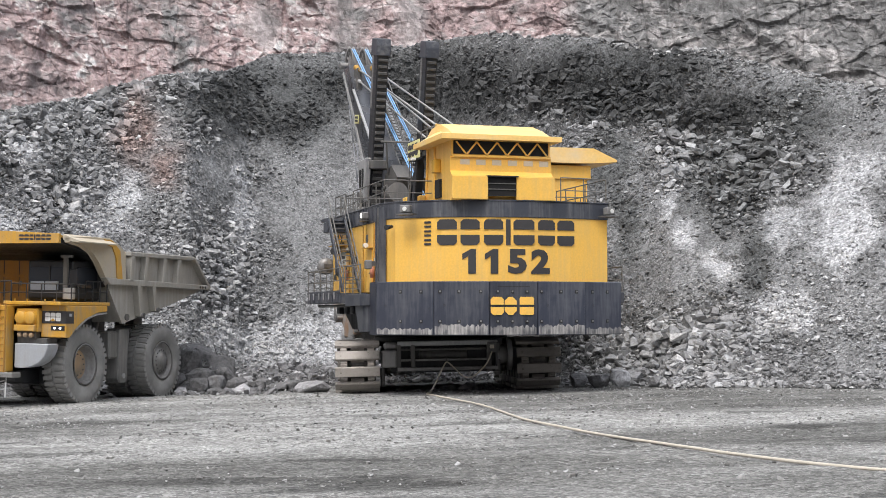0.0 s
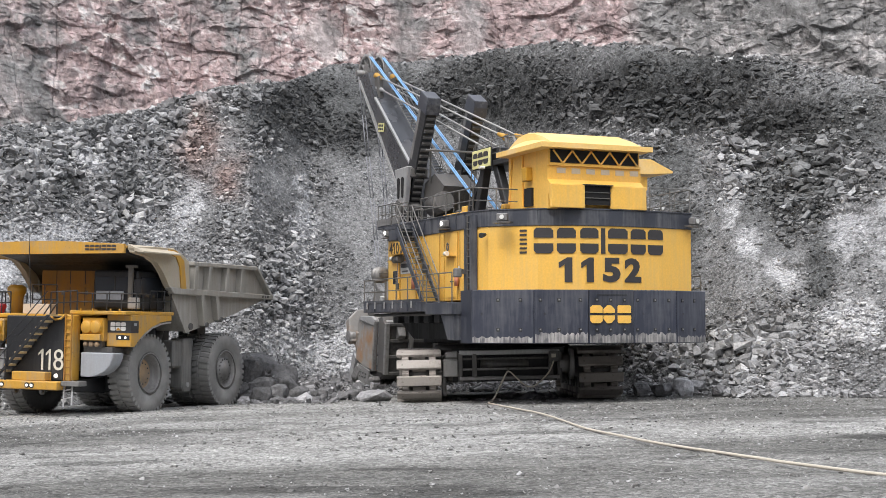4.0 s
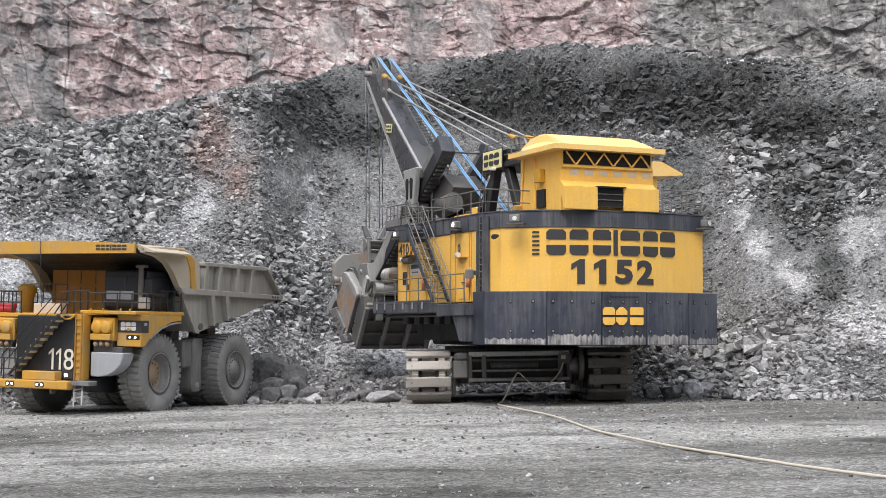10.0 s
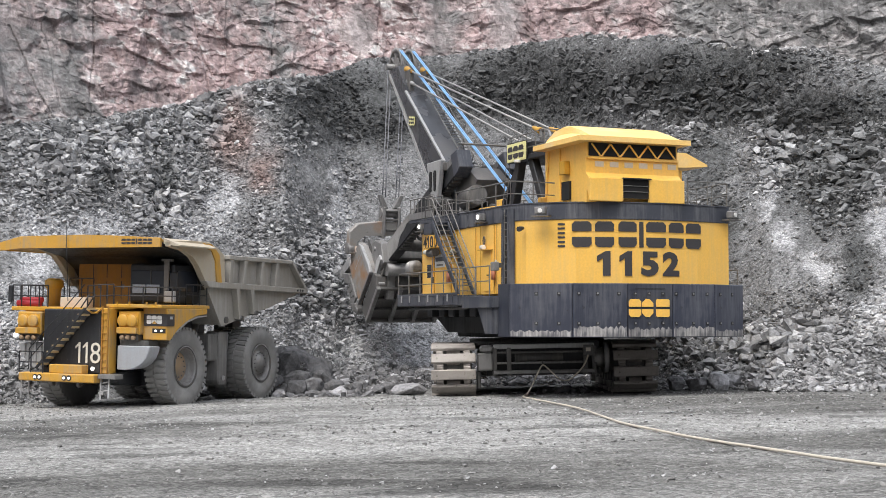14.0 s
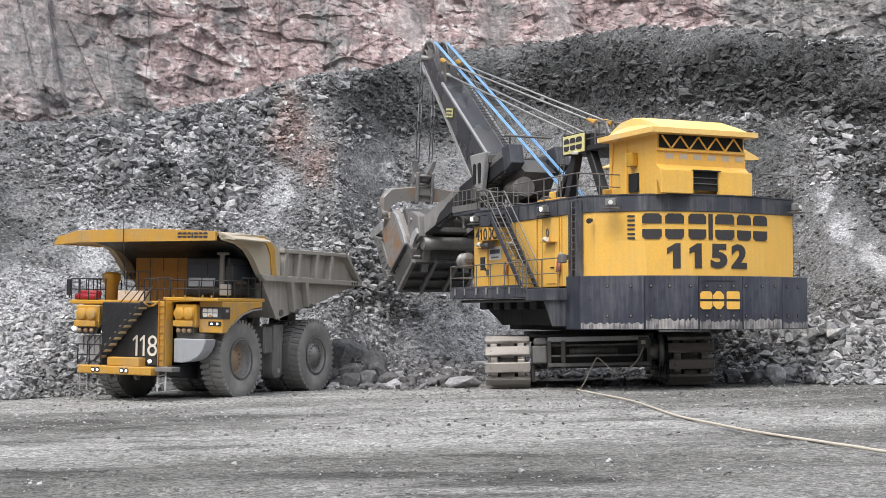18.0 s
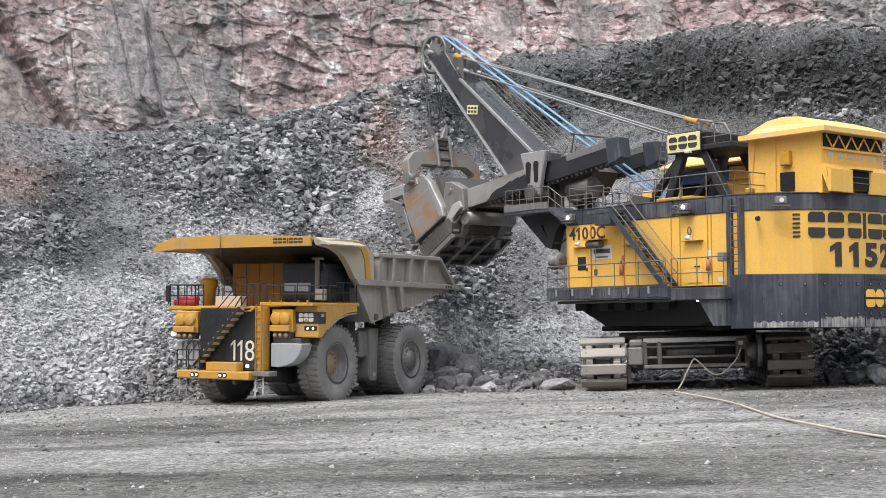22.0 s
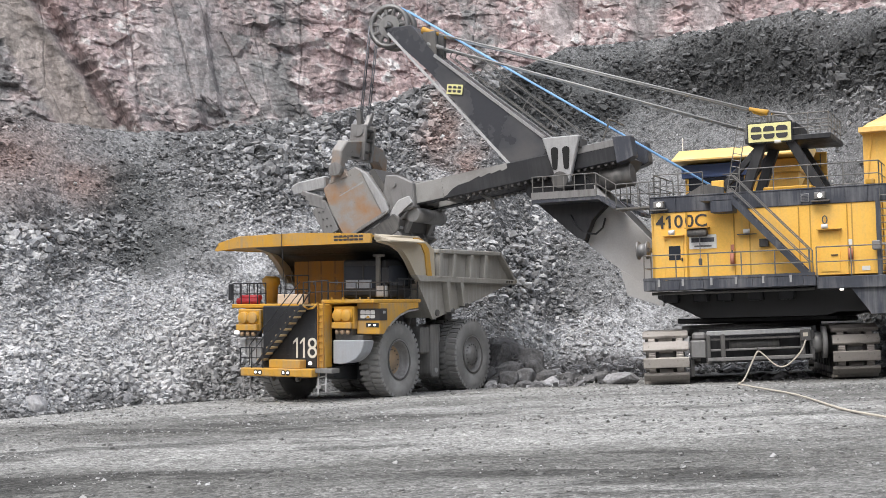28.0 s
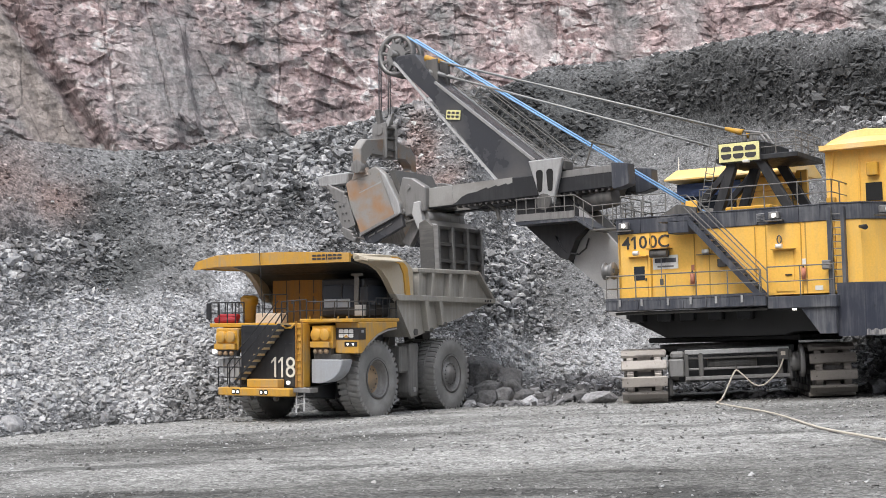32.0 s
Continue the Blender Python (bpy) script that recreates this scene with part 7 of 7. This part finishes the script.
    for x in (1.2, -0.2):
        tpart("tow_eye", add_lathe(bmesh.new(), [(-0.06, 0.07), (-0.06, 0.16), (0.06, 0.16), (0.06, 0.07), (-0.06, 0.07)], "x", (x, 3.5, 1.06), 14, caps=False), mat_dark_steel, "", bumper)
    tpart("bumper_lamp", bm_tube([(-0.72, 3.3, 1.72), (-0.72, 3.36, 1.72)], 0.08, 12), mat_glow, "lit lamp", bumper)
    tpart("side_lamp", bm_tube([(3.72, 2.9, 3.05), (3.72, 2.97, 3.05)], 0.1, 12), mat_glow, "lit lamp", bumper)
    tpart("hanging_ladder", placed(add_ladder(bmesh.new(), (0, 0, -0.75), (0, 0, 0.35), 0.42, (1, 0, 0), 0.28, 0.04), pose(-1.35, 3.3, 1.15, 18, 12, 0)), mat_light_steel, "pale hanging step ladder", bumper)
    tpart("side_ladder", add_ladder(bmesh.new(), (2.75, 3.4, 0.35), (2.75, 3.4, 1.2), 0.4, (1, 0, 0), 0.28, 0.035), mat_light_steel, "", bumper)
    put_rail("lower_rail", [(2.85, 3.7, 1.48), (1.6, 3.7, 1.48)], 0.9, 0.6, 1, mat_black, bumper)
    for s, x0, x1, y, up in ((-1, -2.55, -1.45, 2.6, 0.1), (1, 2.35, 3.62, 2.95, 0.0)):
        box = tpart("headlamp_box", bm_box(x0, x1, 1.9, y, 3.1 + up, 4.1 + up, bevel=0.05), mat_truck_yellow, "yellow headlamp housing")
        tpart("lamp_shelf", bm_box(x0 + 0.04, x1 - 0.04, y - 0.1, y + 0.2, 3.14 + up, 3.40 + up, bevel=0.02), mat_truck_yellow, "", box)
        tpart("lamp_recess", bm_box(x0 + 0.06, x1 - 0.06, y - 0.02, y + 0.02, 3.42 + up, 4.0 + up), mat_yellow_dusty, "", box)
        for k in (0.3, 0.72):
            x = x0 + (x1 - x0) * (k if s < 0 else 1 - k)
            tpart("headlamp", add_lathe(bmesh.new(), [(y, 0.27), (y + 0.14, 0.27), (y + 0.17, 0.23), (y + 0.19, 0.02)], "y", (x, 0, 3.70 + up), 22), mat_truck_yellow, "", box)
            tpart("headlamp_rim", add_lathe(bmesh.new(), [(y + 0.02, 0.29), (y + 0.09, 0.29), (y + 0.09, 0.27), (y + 0.02, 0.27)], "y", (x, 0, 3.70 + up), 22, caps=False), mat_yellow_dusty, "", box)
        tpart("lamp_plate", bm_box(x0 + 0.1, x1 - 0.1, y - 0.3, y - 0.02, 2.82 + up, 3.12 + up), mat_dark_steel, "", box)
        for k in range(3):
            x = x0 + (x1 - x0) * (0.24 + 0.26 * k)
            tpart("marker_lamp", add_lathe(bmesh.new(), [(y - 0.05, 0.05), (y + 0.02, 0.1), (y + 0.12, 0.1), (y + 0.14, 0.02)], "y", (x, 0, 2.97 + up), 12), mat_rim, "", box)
    tpart("half_round_tank", bm_prism([(-1.5, 2.72), (-3.15, 2.72), (-3.12, 2.5), (-2.98, 2.18), (-2.72, 1.92), (-2.38, 1.75), (-1.95, 1.68), (-1.5, 1.68)], "y", 1.9, 2.7, bevel=0.04), mat_bluegrey, "pale blue grey half-round tank")
    tpart("tank_box", bm_box(-2.95, -1.5, 1.75, 2.5, 2.72, 2.95, bevel=0.02), mat_dark_steel)
    tpart("step_panel", bm_prism([(2.3, 2.75), (3.85, 2.75), (3.7, 2.2), (3.0, 1.62), (2.3, 1.55)], "y", 2.2, 2.6, bevel=0.04), mat_light_steel, "pale grey side panel")
    for k in range(4):
        tpart("panel_rib", bm_box(2.5 + k * 0.3, 2.6 + k * 0.3, 2.6, 2.68, 1.75 + k * 0.12, 2.7), mat_light_steel)
    # fenders with the maker's plate
    for s in (-1, 1):
        f = tpart("fender", bm_prism([(2.3, 4.34), (2.3, 2.98), (1.98, 2.98), (1.7, 3.3), (1.35, 3.55), (0.7, 3.86), (-0.1, 4.05), (-0.9, 4.1), (-0.9, 4.34)], "x", *sorted((s * 2.5, s * 3.72)), bevel=0.03), mat_truck_yellow, "yellow front fender")
        tpart("fender_lining", bm_prism([(1.6, 3.35), (0.7, 3.82), (-0.1, 4.01), (-0.9, 4.06), (-0.9, 4.0), (-0.1, 3.93), (0.65, 3.74), (1.5, 3.3)], "x", *sorted((s * 2.5, s * 3.7))), mat_light_steel, "", f)
        if s < 0:
            tpart("maker_plate", bm_box(-3.72, -2.56, 2.3, 2.32, 3.58, 4.10), mat_letter, "black plate with a plain white mark", f)
            tpart("plate_side", bm_box(-3.74, -3.72, 1.75, 2.3, 3.58, 4.10), mat_letter, "", f)
            for x, w in ((-2.84, 0.24), (-3.10, 0.23), (-3.36, 0.23)):
                tpart("mark_block", placed(add_mark(bmesh.new(), w, 0.36, 0.03, 0.04, 0.015), pose(x, 2.325, 3.67, 0, 0, 180)), mat_white, "", f)
            tpart("mark_wedge", bm_prism([(-3.24, 3.68), (-2.98, 3.68), (-3.11, 3.8)], "y", 2.342, 2.35), mat_truck_yellow, "", f)
            tpart("mark_bar", bm_box(-3.752, -3.74, 1.9, 2.1, 3.88, 4.0), mat_bluegrey, "", f)
            tpart("lamp_recess", bm_box(-3.66, -3.0, 2.3, 2.312, 3.28, 3.48), mat_black, "", f)
            for x in (-3.18, -3.46):
                tpart("fender_lamp", bm_tube([(x, 2.3, 3.38), (x, 2.35, 3.38)], 0.045, 12), mat_glow, "", f)
    # deck furniture
    put_rail("rail", [(4.1, -0.9, 4.32), (4.1, 2.7, 4.32), (2.2, 2.7, 4.32)], 0.95, 0.5, 1, mat_black, deck)
    put_rail("rail", [(2.2, 1.2, 4.32), (0.9, 1.2, 4.32)], 1.3, 0.7, 1, mat_black, deck)
    put_rail("rail", [(-1.25, 2.7, 4.4), (0.1, 2.7, 4.32)], 0.95, 0.35, 1, mat_black, deck)
    put_rail("rail", [(-3.6, 0.7, 4.5), (-3.6, -1.0, 4.5)], 0.9, 0.5, 1, mat_black, deck)
    put_rail("rail", [(-1.2, 2.6, 4.5), (-3.55, 1.7, 4.5), (-3.6, 0.7, 4.5)], 0.75, 0.6, 1, mat_black, deck)
    tpart("mirror", bm_box(4.15, 4.4, 2.6, 2.7, 4.5, 5.25, bevel=0.03), mat_black, "", deck)
    tpart("mirror_arm", bm_tube([(4.1, 2.65, 4.6), (4.25, 2.65, 4.6), (4.25, 2.65, 4.4)], 0.03, 6), mat_black, "", deck)
    tpart("red_cylinder", bm_tube([(2.85, 2.4, 4.46), (4.05, 2.4, 4.46)], 0.14, 14), mat_red, "red extinguisher tank on the deck", deck)
    tpart("red_cylinder", bm_tube([(2.9, 2.2, 4.62), (4.0, 2.2, 4.62)], 0.13, 12), mat_red, "", deck)
    tpart("deck_box", bm_box(0.25, 1.7, 2.1, 2.5, 4.32, 4.76, bevel=0.02), mat_cardboard, "pale box on the deck", deck)
    for x in (0.0, 0.3):
        tpart("stair_hand_grip", bm_tube([(x, 2.9, 4.3), (x - 0.3, 2.85, 4.75), (x - 0.3, 2.7, 4.9)], 0.03, 6), mat_black, "", deck)
    tpart("hose_bundle", bm_tube([(-0.9, 3.05, 4.3), (-0.7, 3.1, 4.12), (-0.45, 3.1, 4.1), (-0.2, 3.05, 4.22)], 0.05, 6), mat_truck_yellow, "", deck)
    cab_box = tpart("control_cabinet", bm_box(-0.15, 2.93, -1.3, -0.4, 4.2, 6.4, bevel=0.04), mat_cabinet, "dusty orange yellow cabinet behind the deck, darkened for canopy shade")
    for x in (0.55, 1.35, 2.1):
        tpart("cabinet_seam", bm_box(x - 0.015, x + 0.015, -0.4, -0.385, 4.7, 6.3), mat_black, "", cab_box)
    tpart("cabinet_rib", bm_box(-0.1, 2.88, -0.4, -0.36, 5.55, 5.68), mat_cabinet, "", cab_box)
    for x in (0.4, 1.7):
        tpart("cabinet_latch", bm_box(x, x + 0.1, -0.4, -0.36, 5.2, 5.4), mat_rail, "", cab_box)
    tpart("intake", add_lathe(bmesh.new(), [(4.3, 0.28), (5.1, 0.32), (5.25, 0.42), (5.5, 0.42), (5.62, 0.28)], "z", (3.75, 0.3, 0), 20), mat_yellow_dusty, "dusty yellow air intake")
    cab = tpart("cab", bm_box(-3.05, -0.75, -1.3, 0.85, 4.56, 6.3, bevel=0.08), mat_black, "black framed operator's cab")
    tpart("windscreen", bm_box(-2.9, -0.9, 0.85, 0.9, 5.0, 6.0, bevel=0.01), mat_glass, "", cab)
    tpart("screen_split", bm_box(-1.95, -1.88, 0.88, 0.93, 4.95, 6.05), mat_black, "", cab)
    tpart("dash", bm_box(-2.9, -0.9, 0.86, 0.95, 4.7, 5.0), mat_black, "", cab)
    for x in (-2.05, -1.32):
        tpart("lower_pane", bm_box(x - 0.33, x + 0.33, 0.92, 0.96, 5.0, 5.38), mat_glass_pale, "window pane with the reflected sky in its colour", cab)
    tpart("side_window", bm_box(-3.1, -3.05, -1.0, 0.6, 5.1, 6.0, bevel=0.01), mat_glass, "", cab)
    tpart("mast", bm_box(-2.9, -2.7, 0.95, 1.1, 4.6, 6.45, bevel=0.02), mat_rail, "", cab)
    tpart("mast_head", bm_box(-3.1, -2.6, 0.95, 1.15, 6.4, 6.5), mat_rail, "", cab)
    tpart("cab_mirror", bm_box(-3.5, -3.15, 1.2, 1.3, 5.2, 5.9, bevel=0.03), mat_black, "", cab)
    tpart("seat_block", bm_box(-3.4, -2.9, 1.15, 1.35, 4.6, 5.1, bevel=0.03), mat_light_steel, "", cab)
    tpart("aerial", bm_tube([(1.1, 2.75, 4.6), (1.35, 2.7, 7.9)], 0.018, 5), mat_black, "", deck)


def placed(bm, m):
    bmesh.ops.transform(bm, matrix=m, verts=bm.verts)
    return bm


mat_rim = painted("tan_dusty_rim", (0.36, 0.25, 0.15), (0.25, 0.22, 0.19), 0.8, 0.7, streak=False)
mat_number = plain("cream_number", (0.75, 0.72, 0.62), 0.6)
mat_bluegrey = painted("pale_blue_grey_paint", (0.36, 0.38, 0.41), (0.3, 0.29, 0.27), 0.6, 0.5)
mat_tank = painted("dusty_dark_plate", (0.13, 0.128, 0.122), (0.27, 0.262, 0.25), 0.9, 0.7)
mat_cardboard = plain("pale_buff_box", (0.62, 0.50, 0.38), 0.8)
# Pale base colour carries the sky's reflection in the panes.
mat_glass_pale = plain("sky_bright_glass", (0.30, 0.34, 0.40), 0.12)
build_wheels()
build_body()
build_front()


# ---- the trailing cable ----
cable = thing("trailing_cable", pose(0, 0, 0), "pale rubber trailing cable lying across the pit floor", "cable")
GROUND_RUN = [(3.55, 64.3), (3.3, 62.6), (3.5, 60.8), (4.1, 57.2), (4.77, 53.0), (5.1, 48.5), (5.39, 44.2), (5.95, 40.8), (6.55, 37.6), (7.57, 34.0), (8.44, 31.1), (9.26, 28.9), (10.29, 27.0), (13.5, 22.5), (18, 17)]


def curve_points(pts, per=6):
    P = [Vector(p) for p in pts]
    out = []
    for i in range(len(P) - 1):
        a, b, c, d = P[max(i - 1, 0)], P[i], P[i + 1], P[min(i + 2, len(P) - 1)]
        for k in range(per):
            t = k / per
            out.append(0.5 * ((2 * b) + (c - a) * t + (2 * a - 5 * b + 4 * c - d) * t * t + (3 * b - a - 3 * c + d) * t ** 3))
    return out + [P[-1]]


run = curve_points([(x, y, 0.042) for x, y in GROUND_RUN])
for i, p in enumerate(run):
    p.x += 0.05 * noise.noise(p * 0.8)
part("lying_run", bm_tube(run, 0.04, 8), mat_cable, cable)
part("hanging_loop", bm_tube(curve_points([(3.55, 64.3, 0.06), (3.75, 64.45, 0.35), (4.15, 64.5, 1.15), (4.33, 64.55, 1.36), (4.6, 64.55, 1.15), (5.05, 64.55, 0.72), (5.45, 64.55, 0.66), (5.85, 64.5, 0.95), (6.2, 64.5, 1.35), (6.4, 64.5, 1.8)]), 0.036, 8), mat_cable, cable)
part("hanger", bm_tube([(4.33, 64.6, 1.3), (4.33, 64.85, 1.55)], 0.03, 6), mat_dark_steel, base).matrix_basis = pose(-4.4, -70, 0)


def motions():
    # the swing of the upper works, then the crowd and hoist of the handle
    swings = (
        (0.0, 12.87), (0.5, 14.18), (1.0, 15.97), (1.5, 17.57), (2.0, 19.25), (2.5, 20.59), (3.0, 21.81), (3.5, 21.88), (5.5, 21.18), (6.0, 21.50), (6.5, 21.77), (7.0, 21.85), (7.5, 21.78), (8.0, 21.79), (8.5, 21.80), (9.0, 22.11), (9.5, 22.30), (10.0, 22.43), (10.5, 22.52), (11.0, 22.61), (11.5, 22.72), (12.0, 22.68), (12.5, 22.50), (13.0, 22.51), (13.5, 22.61), (15.5, 22.86), (16.0, 23.14), (16.5, 23.54), (17.0, 24.30), (17.5, 25.31), (18.0, 26.69), (18.5, 28.25), (19.0, 30.34), (19.5, 32.38), (20.0, 34.79), (20.5, 37.20), (21.0, 39.87), (21.5, 42.53), (22.0, 45.52), (22.5, 48.42), (23.0, 51.46), (23.5, 54.19), (24.0, 57.22), (24.5, 59.96), (25.0, 62.97), (25.5, 65.76), (27.5, 73.33), (28.0, 74.62), (28.5, 75.50), (29.0, 76.03), (29.5, 75.96), (30.0, 75.03), (30.5, 73.63), (31.0, 71.42), (31.5, 68.57), (32.0, 64.98)
    )
    walk(shovel, [(t, shovel_pose(a)) for t, a in swings])
    handle_rows = [(0.0, -77.94, -4.25), (0.5, -83.00, -4.00), (1.0, -85.66, -3.82), (1.5, -83.53, -3.74), (2.0, -79.53, -3.59), (2.5, -76.58, -3.20), (3.0, -72.53, -2.69), (3.5, -65.24, -2.17), (5.5, -56.79, -1.67), (6.0, -49.27, -1.21), (6.5, -44.79, -0.81), (7.0, -42.14, -0.85), (7.5, -41.48, -0.97), (8.0, -40.36, -1.07), (8.5, -38.32, -0.97), (9.0, -36.45, -0.97), (9.5, -34.71, -0.76), (10.0, -32.73, -0.50), (10.5, -31.52, -0.33), (11.0, -30.38, -0.21), (11.5, -29.22, -0.09), (12.0, -27.94, 0.07), (12.5, -26.40, 0.38), (13.0, -24.95, 0.46), (13.5, -23.70, 0.53), (15.5, -18.11, 1.16), (16.0, -17.10, 1.24), (16.5, -16.28, 1.24), (17.0, -15.63, 1.00), (17.5, -15.77, 0.63), (18.0, -15.30, 0.19), (18.5, -14.97, -0.17), (19.0, -14.44, -0.65), (19.5, -13.15, -0.88), (20.0, -11.75, -1.20), (20.5, -10.85, -1.70), (21.0, -9.69, -2.03), (21.5, -9.28, -2.21), (22.0, -8.24, -2.44), (22.5, -7.78, -2.45), (23.0, -7.46, -2.44), (23.5, -7.29, -2.44), (24.0, -7.24, -2.37), (24.5, -7.23, -2.13), (25.0, -7.39, -1.89), (25.5, -7.99, -1.65), (27.5, -8.65, -0.30), (28.0, -7.99, -0.00), (28.5, -8.27, 0.06), (29.0, -8.00, -0.04), (29.5, -7.42, -0.27), (30.0, -6.27, -0.51), (30.5, -5.14, -0.81), (31.0, -3.89, -0.92), (31.5, -2.67, -0.92), (32.0, -1.52, -0.88)]
    handle_at = {t: pose(0, FP, ZP, a) @ pose(0, e, 0) for t, a, e in handle_rows}
    walk(handle, list(handle_at.items()))
    walk(dipper, list(handle_at.items()))
    # the door rides shut on the dipper and falls open for the dump
    swing = ((0.0, 0), (28.5, 0), (29.0, -12), (29.5, -45), (30.0, -70), (30.5, -66), (31.0, -67), (32.0, -68))

    def open_by(t):
        for (t0, a0), (t1, a1) in zip(swing, swing[1:]):
            if t0 <= t <= t1:
                return a0 + (a1 - a0) * (t - t0) / (t1 - t0)
        return 0

    walk(door, [(t, m @ pose(0, *HINGE, -22 + open_by(t))) for t, m in handle_at.items()])
    # the load rides in the dipper, then falls into the truck and stays there
    drop = {29.0: 1.2, 29.5: 3.9, 30.0: 5.1}
    turn = dict(swings)
    held = shovel_pose(turn[28.5]) @ handle_at[28.5]
    walk(load, [(t, m if t <= 28.5 else shovel_pose(turn[t]).inverted() @ Matrix.Translation((0, 0, -drop.get(t, 5.1))) @ held) for t, m in handle_at.items()])
    # the bail points at the head sheave; the rope lengths lap between the two
    sheave = Vector((0, TIP_F + 1.15, TIP_Z + 0.1))
    bail_rows, rope_rows = [], [[] for _ in ropes]
    for t, m in handle_at.items():
        pin = m @ Vector((0, *PIN))
        way = sheave - pin
        lean = math.degrees(math.atan2(way.z, way.y)) - 90
        bail_rows.append((t, pose(pin.x, pin.y, pin.z, lean)))
        length = way.length - 3.3
        for k, rows in enumerate(rope_rows):
            p = sheave - way.normalized() * (k * (length - ROPE) / (len(ropes) - 1))
            rows.append((t, pose(p.x, p.y, p.z, lean)))
    walk(bail, bail_rows)
    for rope, rows in zip(ropes, rope_rows):
        walk(rope, rows)


motions()
